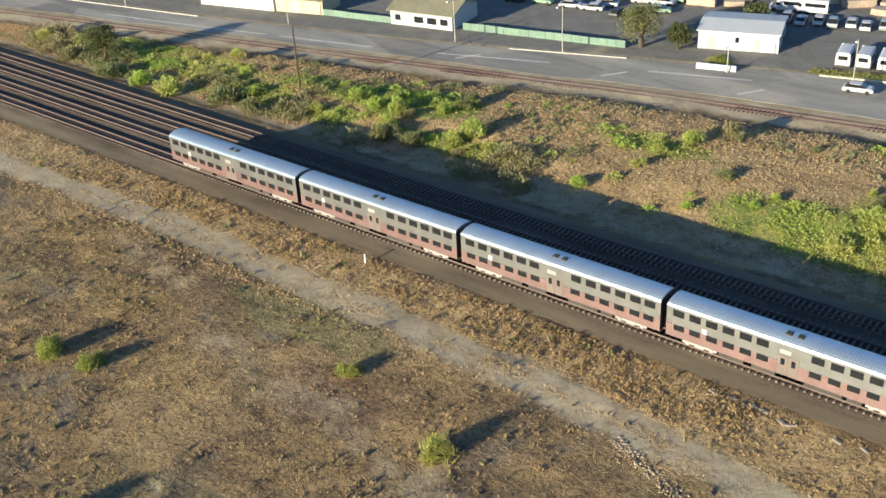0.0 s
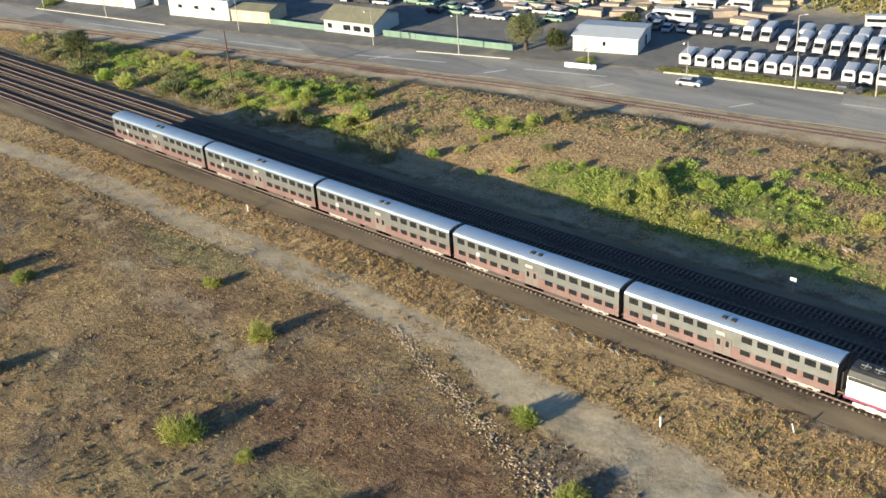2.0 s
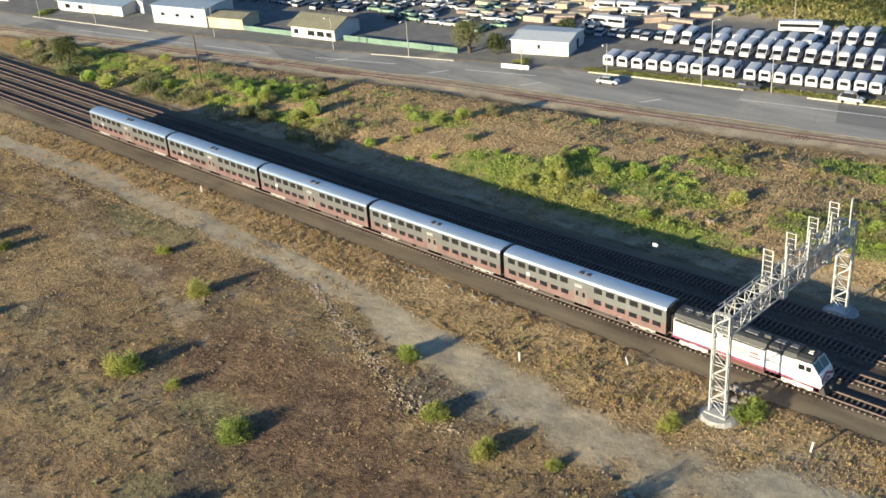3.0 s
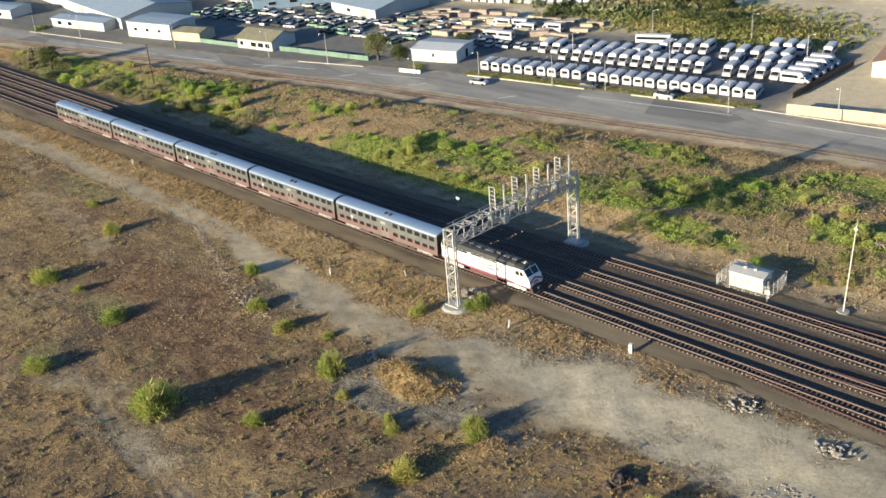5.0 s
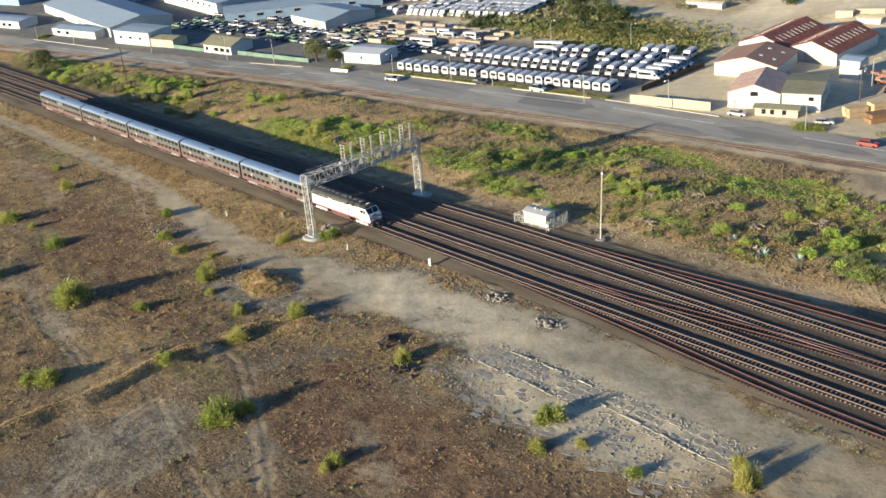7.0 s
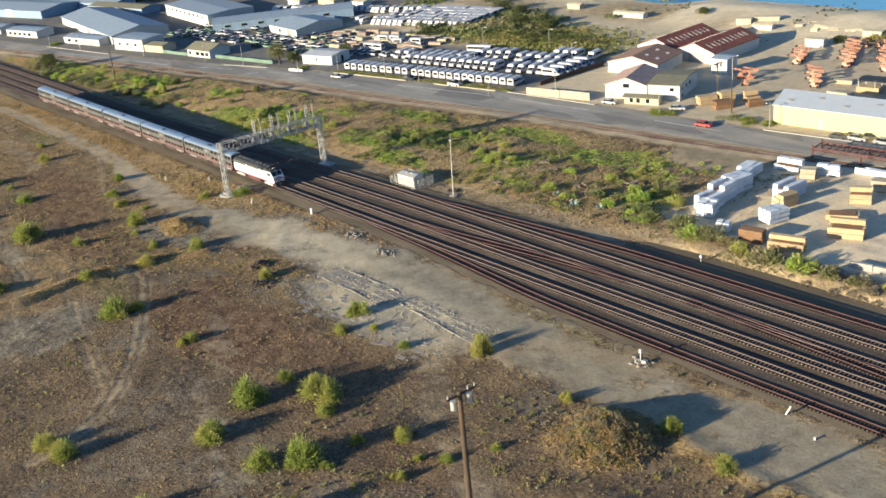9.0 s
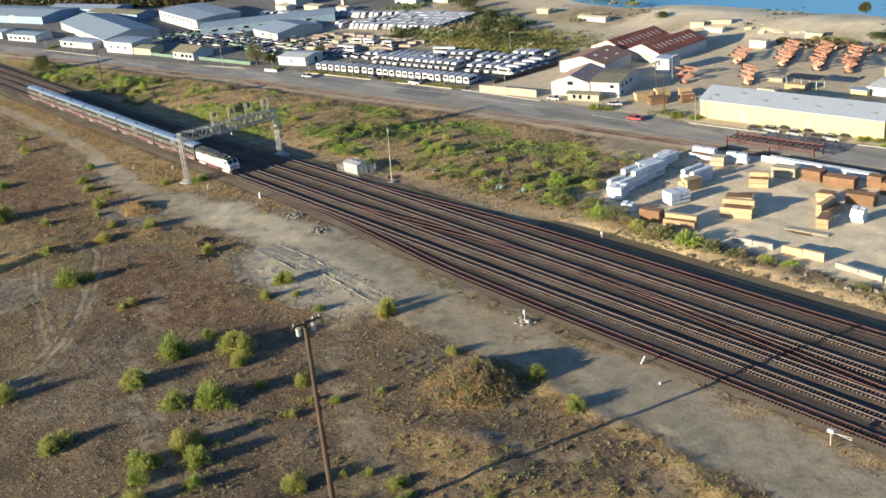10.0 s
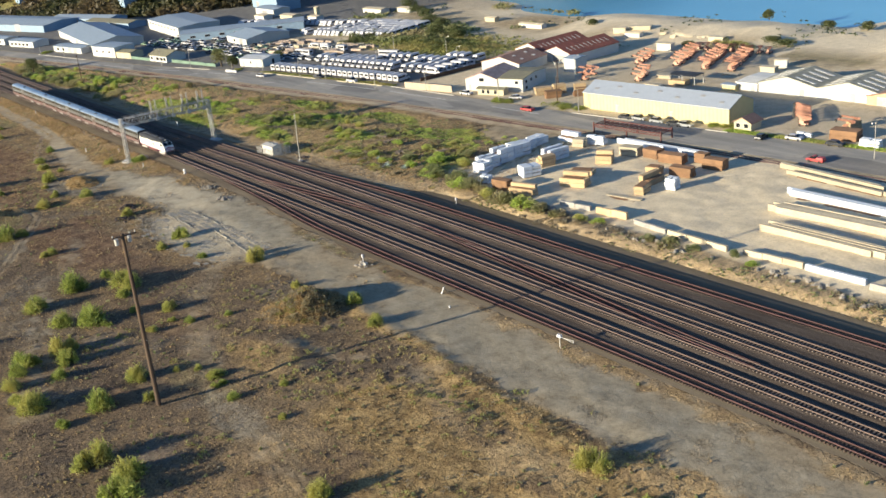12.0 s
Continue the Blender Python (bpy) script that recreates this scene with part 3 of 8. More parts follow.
GREY = ((14, -20.5, 18, 7.5, 0.95), (78, -19, 26, 7.5, 0.8), (80, -11, 25, 4, 0.9), (37, -63, 10, 14, 0.75), (-10, -51, 14, 4, 0.6), (-25, -15, 9, 4, 0.6), (100, -60, 24, 10, 0.5), (128, -60, 10, 6, 0.45), (88, -70, 16, 9, 0.5), (164, -50, 14, 4, 0.6), (-96, -44, 14, 6, 0.4), (-84, -38, 12, 5, 0.4), (45, 1, 24, 3, 0.7), (58, -4, 62, 10, 0.9), (190, -8, 75, 9, 0.7))
OLIVE = ((100, 203, 28, 6, 0.95), (-97, -8.5, 18, 4, 0.9), (-46, -34, 7, 5, 0.8), (-40, -47.5, 8, 5, 0.8), (-90, -36, 14, 6, 0.5), (-60, -44, 16, 6, 0.5), (-28, -38, 9, 5, 0.5), (28, -44, 7, 5, 0.7), (100, 0.5, 40, 2.2, 0.6), (150, -48, 12, 5, 0.5), (-140, -22, 22, 7, 0.5), (-52, -10, 10, 3, 0.5), (74, -76, 12, 5, 0.3), (-110, 196, 30, 14, 0.8), (57, 205, 9, 4, 0.9), (-5, 200, 14, 7, 0.6), (30, 58, 62, 22, 0.55), (-70, 46, 60, 9, 0.4), (-170, 34, 50, 10, 0.5))


def ground_z(x, y):
    x, y = np.asarray(x, float), np.asarray(y, float)
    z = 0.22 * grid_noise(x, y, 26, 1) + 0.16 * grid_noise(x, y, 7, 2) + 0.09 * grid_noise(x, y, 2.6, 3)
    flat = 1 - step(4, 14, np.abs(y - (BED_NEAR(x) + BED_FAR(x)) / 2) - (BED_FAR(x) - BED_NEAR(x)) / 2)
    z = z * (1 - flat) + 0.03 * grid_noise(x, y, 2.3, 3) * flat
    town = step(-3, 3, y - ROAD_NEAR(x))
    z = z * (1 - town)
    for r, gauge, worn in RUTS:
        z -= 0.14 * worn * (1 - step(0.2, 0.6, np.abs(to_line(x, y, r) - gauge / 2)))
    for r, h, w in RIDGES:
        z += h * (1 - step(0.1, w, to_line(x, y, r) + 0.35 * grid_noise(x, y, 2.2, 13))) * (0.8 + 0.35 * grid_noise(x, y, 6, 14))
    ditch = y - BED_FAR(x)
    z -= (1.25 * step(0.0, 2.0, ditch) * (1 - step(5.0, 9.5, ditch)) * (0.3 + 0.7 * step(80, 120, x))
          + 0.5 * step(0.0, 1.6, ditch) * (1 - step(6.5, 11.0, ditch)) * step(80, 110, x))
    bed = step(0.6, 1.6, y - BED_NEAR(x)) * (1 - step(-1.6, -0.6, ditch))
    z = z * (1 - bed) - 0.6 * bed
    for mx, my, rx, ry, h in MOUNDS:
        d = np.hypot((x - mx) / rx, (y - my) / ry) + 0.12 * grid_noise(x, y, 4.5, 10)
        z = z + h * (1 - step(0.1, 1.0, d)) * (1 + 0.25 * grid_noise(x, y, 2.6, 9) + 0.12 * grid_noise(x, y, 1.1, 15))
    bank = step(8, 16, ditch) * (1 - step(36, 44, ditch)) * (1 - step(-10, -2, y - ROAD_NEAR(x)))
    z = z + bank * (0.55 + 0.5 * grid_noise(x, y, 11, 5)) * (1 - step(80, 96, x))
    far = step(200, 232, y)
    dunes = np.clip(grid_noise(x + 40, y * 1.6, 42, 7) + 0.35 * grid_noise(x, y, 17, 8) + 0.15, 0, 2)
    z = z + far * dunes * 4.5 * step(-80, 0, x) * (1 - step(-14, -2, y - SHORE(x)))
    for mx, my, r, h in ((60, 232, 21, 8.0), (-22, 226, 24, 3.0), (84, 232, 12, 3.0), (34, 236, 14, 2.6)):
        z = z + h * (1 - step(0.0, 1.0, np.hypot(x - mx, (y - my) * 1.3) / r))
    knoll = np.exp(-((x + 55) / 28) ** 2 - ((y - 157) / 9) ** 2)
    z = z + 1.8 * knoll
    hill = step(0, 70, y - HILL_FOOT(x))
    z = z + 32 * hill * (1 + 0.3 * grid_noise(x, y, 60, 12))
    shore = step(0, 9, y - SHORE(x) - 5 * grid_noise(x, 0 * y, 30, 4)) * (1 - step(-130, -210, x))
    z = z * (1 - shore) - 3.0 * shore
    return z


def gz(x, y):
    return float(ground_z(np.array([x]), np.array([y]))[0])


def lot_zone(x, y):
    """1 on the paved truck yards behind the road."""
    back = y - ROAD_FAR(x)
    a = step(-1, 1, back - 1) * step(-118, -114, x) * (1 - step(-8, -2, x)) * (1 - step(42, 50, back))
    b = step(-1, 1, back - 1) * step(-460, -430, x) * (1 - step(-120, -112, x)) * (1 - step(60, 75, back) * step(-160, -140, x))
    c = 0.12 * step(-1, 2, back - 2) * step(38, 46, x) * (1 - step(150, 170, x)) * (1 - step(176, 190, y))
    return np.maximum.reduce([a, b, c])


GREEN_SPOTS = ((-172, 29, 34, 6, 0.9), (-150, 34, 26, 7, 0.8), (-125, 45, 14, 6, 1.0), (-112, 36, 16, 4, 0.7), (-60, 39, 20, 8, 1.1), (-43, 47, 20, 7, 1.2), (-36, 35, 22, 6, 1.1), (-88, 50, 18, 4, 0.5),
               (-205, 31, 20, 6, 0.7), (-182, 39, 34, 8, 0.85), (-225, 27, 26, 6, 0.85), (-140, 42, 26, 5, 0.7))


GREEN_EAST = ((-11, 70, 14, 6, 0.9), (-4, 48, 14, 8, 1.0), (-31, 60, 10, 4, 0.8), (10, 56, 16, 9, 0.8), (20, 66, 14, 6, 0.5), (30, 75, 15, 6, 1.1), (38, 56, 13, 6, 0.9), (57, 71, 11, 6, 1.1), (66, 77, 10, 5, 1.1), (74, 68, 8, 5, 0.9), (85, 54, 8, 8, 1.1), (88, 47, 6, 4, 0.9), (52, 46, 10, 4, 0.45), (14, 42, 16, 4, 0.7))
BARE_SPOTS = ((42, 71, 6, 3), (56, 57, 9, 4), (66, 52, 7, 3), (76, 62, 2.5, 12), (-24, 63, 9, 5), (-19, 54, 6, 4), (-50, 66, 20, 5), (-24, 75, 12, 3))


def gravel_apron(x, y):
    return 1 - step(0.75, 1.15, np.hypot((x - 82) / 17, (y - 84) / 7.5))


def green_zone(x, y):
    """How fresh the growth is between the tracks and the road."""
    d = y - BED_FAR(x)
    strip = step(2.5, 7.0, d) * (1 - step(-9, -5, y - ROAD_NEAR(x))) * (1 - step(88, 96, x - 0.15 * (y - 40)))
    fresh = np.zeros(np.shape(x))
    for cx, cy, rx, ry, a in GREEN_SPOTS + tuple((*g[:4], 1.25 * g[4]) for g in GREEN_EAST):
        fresh = np.maximum(fresh, a * (1 - step(0.35, 1.15, np.hypot((x - cx) / rx, (y - cy) / ry))))
    for cx, cy, rx, ry in BARE_SPOTS:
        fresh = fresh - 0.7 * (1 - step(0.5, 1.2, np.hypot((x - cx) / rx, (y - cy) / ry)))
    n = 0.6 * grid_noise(x, y, 13, 21) + 0.5 * grid_noise(x, y, 5, 22)
    return strip * step(0.25, 0.75, fresh + 0.4 * n) * (1 - gravel_apron(x, y))


def axis_steps(fine0, fine1, d, reach, grow=1.18):
    line = list(np.arange(fine0, fine1 + d / 2, d))
    s, p, lo = d, fine1, []
    while p < reach:
        s *= grow
        p += s
        line.append(p)
    s, p = d, fine0
    while p > -reach:
        s *= grow
        p -= s
        lo.append(p)
    return np.array(lo[::-1] + line)


def grid_mesh(name, xs, ys, height, zone=None, dry=None):
    X, Y = np.meshgrid(xs, ys)
    Z = height(X, Y)
    nx, ny = len(xs), len(ys)
    me = bpy.data.meshes.new(name)
    me.vertices.add(nx * ny)
    me.vertices.foreach_set("co", np.stack([X, Y, Z], -1).astype(np.float32).ravel())
    i = (np.arange(ny - 1)[:, None] * nx + np.arange(nx - 1)[None, :]).ravel()
    quads = np.stack([i, i + 1, i + 1 + nx, i + nx], 1).astype(np.int32)
    me.loops.add(quads.size)
    me.polygons.add(len(quads))
    me.loops.foreach_set("vertex_index", quads.ravel())
    me.polygons.foreach_set("loop_start", np.arange(0, quads.size, 4, dtype=np.int32))
    me.polygons.foreach_set("use_smooth", np.ones(len(quads), bool))
    if zone is not None:
        at = me.attributes.new("zone", "FLOAT_COLOR", "POINT")
        at.data.foreach_set("color", zone(X, Y).astype(np.float32).ravel())
    if dry is not None:
        at = me.attributes.new("tone", "FLOAT_COLOR", "POINT")
        at.data.foreach_set("color", tones(X, Y).astype(np.float32).ravel())
        at = me.attributes.new("bare_soil", "FLOAT", "POINT")
        at.data.foreach_set("value", soil_zone(X, Y).astype(np.float32).ravel())
        at = me.attributes.new("dry_grass", "FLOAT", "POINT")
        at.data.foreach_set("value", dry(X, Y).astype(np.float32).ravel())
    me.update(calc_edges=True)
    return me


def soil_zone(x, y):
    """1 on the dark, bare earth of the middle field."""
    edge = 8 * grid_noise(x, y, 14, 98) + 22 * grid_noise(x, y, 45, 99)
    return step(0, 34, x + edge) * (1 - step(165, 225, x + edge)) * step(12, 30, -y + 0.5 * edge) * (1 - step(100, 150, -y + edge)) * (1 - 0.8 * (1 - step(1.0, 3.5, to_line(x, y, BERM))))


def dry_zone(x, y):
    """1 where dry grass covers the earth: the bank, the verge of the tracks, the berm and patches of the field."""
    bank = step(3, 7, y - BED_FAR(x)) * (1 - step(-9, -6, y - ROAD_NEAR(x))) * (1 - step(40, 75, x) * 0.6)
    near = BED_NEAR(x) - y
    verge = step(0.5, 2.0, near) * (1 - step(8, 14, near + 2 * grid_noise(x, y, 9, 95))) * (1 - step(10, 35, x))
    tufts = step(0.15, 0.6, grid_noise(x, y, 24, 96) + 0.5 * grid_noise(x, y, 8, 97) + 0.4 * step(135, 175, x)) * step(0, 3, near) * (0.35 + 0.6 * step(110, 170, x))
    berm = 1 - step(0.8, 3.0, to_line(x, y, BERM))
    return np.clip(np.maximum.reduce([0.9 * bank, 0.85 * verge, tufts, 0.9 * berm]), 0, 1)


def tones(x, y):
    """How golden, red, grey and olive the soil of the field is."""
    out = []
    for k, spots in enumerate((GOLD, RED, GREY, OLIVE)):
        v = np.zeros(np.shape(x))
        ragged = 0.22 * grid_noise(x, y, 9, 120 + k) + 0.16 * grid_noise(x, y, 3.1, 130 + k)
        for cx, cy, rx, ry, a in spots:
            v = np.maximum(v, a * (1 - step(0.55, 1.15, np.hypot((x - cx) / rx, (y - cy) / ry) + ragged)))
        out.append(v)
    for r, h, w in RIDGES:
        out[0] = np.maximum(out[0], min(1.0, 0.45 + 0.55 * h) * (1 - step(0.5, w * 1.1, to_line(x, y, r) + 0.8 * grid_noise(x, y, 4, 16))))
    return np.stack(out, -1)


def zones(x, y):
    half = np.interp(x, (-420, -70, -45, -10, 30, 60, 110, 250), (2.2, 2.5, 3.2, 4.8, 8.0, 8.6, 7.6, 8.0))
    d = to_line(x, y, DIRT_ROAD) + 0.18 * half * grid_noise(x, y, 3.4, 51) + 0.22 * half * grid_noise(x, y, 10, 52)
    pale = 1 - step(half * 0.6, half * 1.25, d)
    crown = 0.3 * (1 - step(0.2, 0.7, d)) * (1 - step(-60, -40, x))
    wheel = 1 - step(0.35, 1.0, np.abs(d - 1.05))
    pale = pale * (1 - crown) * (0.8 + 0.2 * np.maximum(wheel, step(0, 40, x))) * np.clip(0.84 + 0.3 * grid_noise(x, y, 5, 53) + 0.26 * grid_noise(x, y, 1.9, 54), 0, 1)
    lane = (1 - step(half * 0.5, half * 1.1, d)) * (1 - crown) * (1 - step(-15, 20, x)) * np.clip(0.8 + 0.3 * grid_noise(x, y, 4, 56), 0, 1)
    pad = (1 - step(0.6, 1.2, np.hypot((x - 82) / 27, (y + 14) / 10)))
    pale = np.maximum(pale, 0.75 * pad)
    for r, gauge, worn in RUTS:
        d = to_line(x, y, r)
        pale = np.maximum(pale, worn * (1 - step(0.15, 0.55, np.abs(d - gauge / 2))) * (0.8 + 0.3 * grid_noise(x, y, 3, 55)))
        pale = np.maximum(pale, 0.45 * worn * (1 - step(gauge * 0.5, gauge * 1.3, d)))
    for r in SWATHS:
        pale = np.maximum(pale, 0.36 * (1 - step(1.0, 5.0, to_line(x, y, r) + 1.2 * grid_noise(x, y, 6, 91))))
    side = BED_NEAR(x) - y
    pale = np.maximum(pale, 0.3 * (1 - step(1.0, 4.0, np.abs(side))) * step(20, 45, x))
    ditch = y - BED_FAR(x)
    pale = np.maximum(pale, (0.55 - 0.25 * step(80, 110, x)) * step(0, 2, ditch) * (1 - step(6, 10, ditch)))
    pale = np.maximum(pale, (0.85 + 0.2 * grid_noise(x, y, 6, 113)) * (1 - step(3.0, 6.5, np.abs(y - ROAD_NEAR(x) - 0.8) + 1.0 * grid_noise(x, y, 5, 114))))
    green = green_zone(x, y)
    apron = gravel_apron(x, y)
    pale = np.maximum(pale * (1 - 0.6 * green), 0.95 * apron)
    behind = step(-1, 2, y - ROAD_FAR(x))
    yard = step(84, 96, x - 0.1 * (y - 48)) * step(46, 50, y) * (1 - step(-2, 2, y - ROAD_NEAR(x)))
    lot = lot_zone(x, y)
    knoll = np.exp(-((x + 55) / 34) ** 2 - ((y - 156) / 12) ** 2)
    sand = np.maximum(0.62 * behind * (1 - lot), 0.85 * yard)
    chalk = np.maximum(0.4 * (1 - step(0.5, 1.2, np.hypot((x - 40) / 30, (y + 5) / 9))), 0.35 * pad) * np.clip(pale * 1.2, 0, 1)
    sand = np.maximum.reduce([sand, chalk, 0.26 * lane])
    sand = np.maximum(sand, 0.26 * (1 - step(1.5, 4.5, np.abs(y - ROAD_NEAR(x) + 1.6) + 0.8 * grid_noise(x, y, 4, 115))))
    sand = np.maximum(sand, 0.17 * step(84, 96, x) * step(4.5, 6.5, ditch) * (1 - step(14, 18, ditch)))
    sand = np.maximum(sand, 1.0 * step(182, 212, y) * step(-150, -90, x)) * (1 - 0.8 * np.clip(knoll * 1.6, 0, 1))
    pale = np.maximum(pale, 0.75 * np.maximum(yard, behind * (1 - step(180, 215, y))) * (1 - np.clip(knoll * 1.6, 0, 1)))
    green = np.maximum(green, np.clip(knoll * 1.5, 0, 1))
    far_grass = tones(x, y)
    sand = sand * (1 - 0.85 * np.clip(np.maximum(far_grass[..., 0], far_grass[..., 3]) * step(170, 185, y), 0, 1))
    pale = pale * (1 - 0.8 * np.clip(np.maximum(far_grass[..., 0], far_grass[..., 3]) * step(170, 185, y), 0, 1))
    hill = step(-4, 10, y - HILL_FOOT(x))
    return np.stack([pale * (1 - hill), np.maximum(green, 0.5 * hill), lot * (1 - hill), sand * (1 - hill)], -1)


outer_x, outer_y = axis_steps(-235, 285, 0.9, 4500), axis_steps(-84, 112, 0.9, 4500)
xs = np.concatenate([outer_x[outer_x < -36], np.arange(-36, 96, 0.48), outer_x[outer_x >= 96]])
ys = np.concatenate([outer_y[outer_y < -84], np.arange(-84, -32, 0.48), outer_y[outer_y >= -32]])
tagged(part("ground", grid_mesh("ground", xs, ys, ground_z, zones, dry_zone), "ground"), "dry brown earth with straw and pale wheel tracks", "ground", kind="structure")
tagged(part("water", grid_mesh("water", np.linspace(-4500, 4500, 12), np.linspace(225, 4500, 12), lambda x, y: 0 * x - 1.2), "water"), "calm blue bay water", "water", kind="structure")


def bed_z(x, y):
    z = np.full(x.shape, 0.25) + 0.03 * grid_noise(x, y, 1.7, 31)
    z -= 0.24 * np.exp(-((y - (MAIN[0](x) + MAIN[1](x)) / 2 - 0.1) / 0.7) ** 2)
    lines = [(m, -600, 600) for m in MAIN] + [(s, a, b) for s, a, b in SIDING]
    for k, (line, a, b) in enumerate(lines):
        d = np.abs(y - line(x))
        top = 0.34 if k < 4 else 0.28
        z = np.maximum(z, np.where((x >= a - 3) & (x <= b + 3), top - 0.27 * np.clip(d - 1.4, 0, 9), -9) + 0.02 * grid_noise(x, y, 0.9, 33))
    edge = np.minimum(y - BED_NEAR(x), BED_FAR(x) - y)
    w = step(-0.1, 3.4, edge)
    return z * w - 0.9 * (1 - step(-1.3, 0.1, edge))


def bed_zone(x, y):
    """Oil-stained stone between the rails, and earth washed onto the shoulders."""
    oil = np.zeros(x.shape)
    for line, a, b in [(m, -600, 600) for m in MAIN] + SIDING:
        d = np.abs(y - line(x))
        oil = np.maximum(oil, np.where((x >= a - 3) & (x <= b + 3), 1 - step(0.7, 1.15, d), 0))
    edge = np.minimum(y - BED_NEAR(x), BED_FAR(x) - y)
    earth = (1 - step(0.6, 3.6, edge + 0.9 * grid_noise(x, y, 5, 36) + 0.4 * grid_noise(x, y, 1.6, 37)))
    return np.stack([oil, earth, 0 * x, 0 * x + 1], -1)


bed = grid_mesh("trackbed", np.arange(-420, 421, 2.5), np.arange(-1.0, 42.0, 0.22), bed_z, bed_zone)
tagged(part("trackbed", bed, "ballast"), "dark grey-brown crushed stone ballast under the tracks", "ballast", kind="structure")


# ---- road ----
def ribbon(name, material, lo, hi, x0, x1, dx, z, thick, label, category="road"):
    s = Shape()
    xs = np.arange(x0, x1 + dx / 2, dx)
    a, b = lo(xs), hi(xs)
    vs = []
    for x, p, q in zip(xs, a, b):
        vs += [(x, p, z - thick), (x, p, z), (x, q, z), (x, q, z - thick)]
    n = len(xs)
    fs = [(4 * i + k, 4 * i + k + 1, 4 * i + k + 5, 4 * i + k + 4) for i in range(n - 1) for k in range(3)]
    fs = [f[::-1] for f in fs] + [(0, 1, 2, 3), (4 * n - 1, 4 * n - 2, 4 * n - 3, 4 * n - 4)]
    s.add(vs, fs)
    return tagged(part(name, s, material), label, category, kind="structure")


ribbon("road", "asphalt", lambda x: ROAD_NEAR(x) + 2.6 + 0.5 * grid_noise(x, 0 * x, 9, 111) + 0.3 * grid_noise(x, 0 * x, 23, 112), ROAD_FAR, -600, 700, 2.5, 0.03, 0.3, "wide worn grey asphalt road", "road")


def strip(name, material, offset, x0, x1, width, base="far", label="", z=0.036, thick=0.004, category="road marking"):
    line = ROAD_FAR if base == "far" else ROAD_NEAR
    return ribbon(name, material, lambda x: line(x) + offset - width / 2, lambda x: line(x) + offset + width / 2, x0, x1, 4, z, thick, label, category)


for a, b in ((-215, -176), (-172, -150), (-140, -118), (-104, -86), (-46, -8), (-2, 28), (48, 70)):
    strip("edge_line", "paint_line", -5.5, a, b, 0.35, "far", "worn white edge line on the road")
for a, b in ((-240, -196), (-130, -109), (-8, 24), (76, 128)):
    strip("kerb", "kerb", -0.2, a, b, 0.35, "far", "pale concrete kerb along the road", 0.2, 0.2, "kerb")
strip("kerb", "yellow_line", -0.4, -80, -46, 0.45, "far", "kerb painted faded yellow beside the truck yard", 0.24, 0.24, "kerb")
strip("kerb", "yellow_line", -0.6, -36, -10, 0.45, "far", "kerb painted faded yellow beside the truck yard", 0.24, 0.24, "kerb")
for x in (-134, -108, -86, -60):
    y = float(ROAD_NEAR(x)) + 6.5
    s = Shape()
    s.box(-2.3, -0.2, 0, 2.3, 0.2, 0.005)
    tagged(part("stop_line", s, "paint_line", at=pose(x, y, 0.032, 0, 0, 55)), "worn white painted bar on the asphalt", "road marking", kind="structure")


# ---- tracks ----
def box_mesh(name, lx, ly, lz, top, material):
    s = Shape().box(-lx / 2, -ly / 2, 0, lx / 2, ly / 2, lz, top=top)
    me = s.mesh(name)
    me.materials.append(M[material])
    return me


TIE = box_mesh("tie", 0.27, 2.6, 0.24, 0.03, "tie")
WOOD_TIE = box_mesh("tie", 0.24, 2.7, 0.18, 0.01, "wood_tie")


def railway(line, x0, x1, label, tie_mesh, tie_material, rail_material, top, singles, group, pitch=0.69, sunk=0.0):
    ob = thing("railway_track", label, "railway track", pose(0, 0, 0), group)
    for side in (-0.7175, 0.7175):
        s = Shape()
        xs = np.arange(x0, x1 + 2, 4.0)
        ys = line(xs)
        vs = []
        for x, y in zip(xs, ys):
            for dy, dz in ((-0.07, 0), (-0.035, 0.12), (-0.035, 0.17), (0.035, 0.17), (0.035, 0.12), (0.07, 0)):
                vs.append((x, y + side + dy, top + dz))
        n = len(xs)
        s.add(vs, [(6 * i + k, 6 * i + k + 1, 6 * i + k + 7, 6 * i + k + 6)[::-1] for i in range(n - 1) for k in range(5)])
        part("rail", s, rail_material, ob)
    lo, hi = singles
    rest = Shape()
    for k in range(int((x1 - x0) / pitch)):
        x = x0 + k * pitch
        y = float(line(x))
        turn = math.atan2(float(line(x + 1)) - float(line(x - 1)), 2)
        dz = random.uniform(-0.02, 0.015)
        if lo <= x < hi:
            t = part("tie", tie_mesh, tie_material, ob, at=Matrix.Translation((x, y, top - 0.22 - sunk + dz)) @ Matrix.Rotation(turn + random.uniform(-0.01, 0.01), 4, "Z"))
        else:
            w, l = 0.13, 1.3
            rest.box(x - w, y - l, top - 0.2 - sunk + dz, x + w, y + l, top + 0.015 - sunk + dz, top=0.02)
    if rest.v:
        tagged(part("tie_row", rest, tie_material, ob), kind="stuff")
    return ob


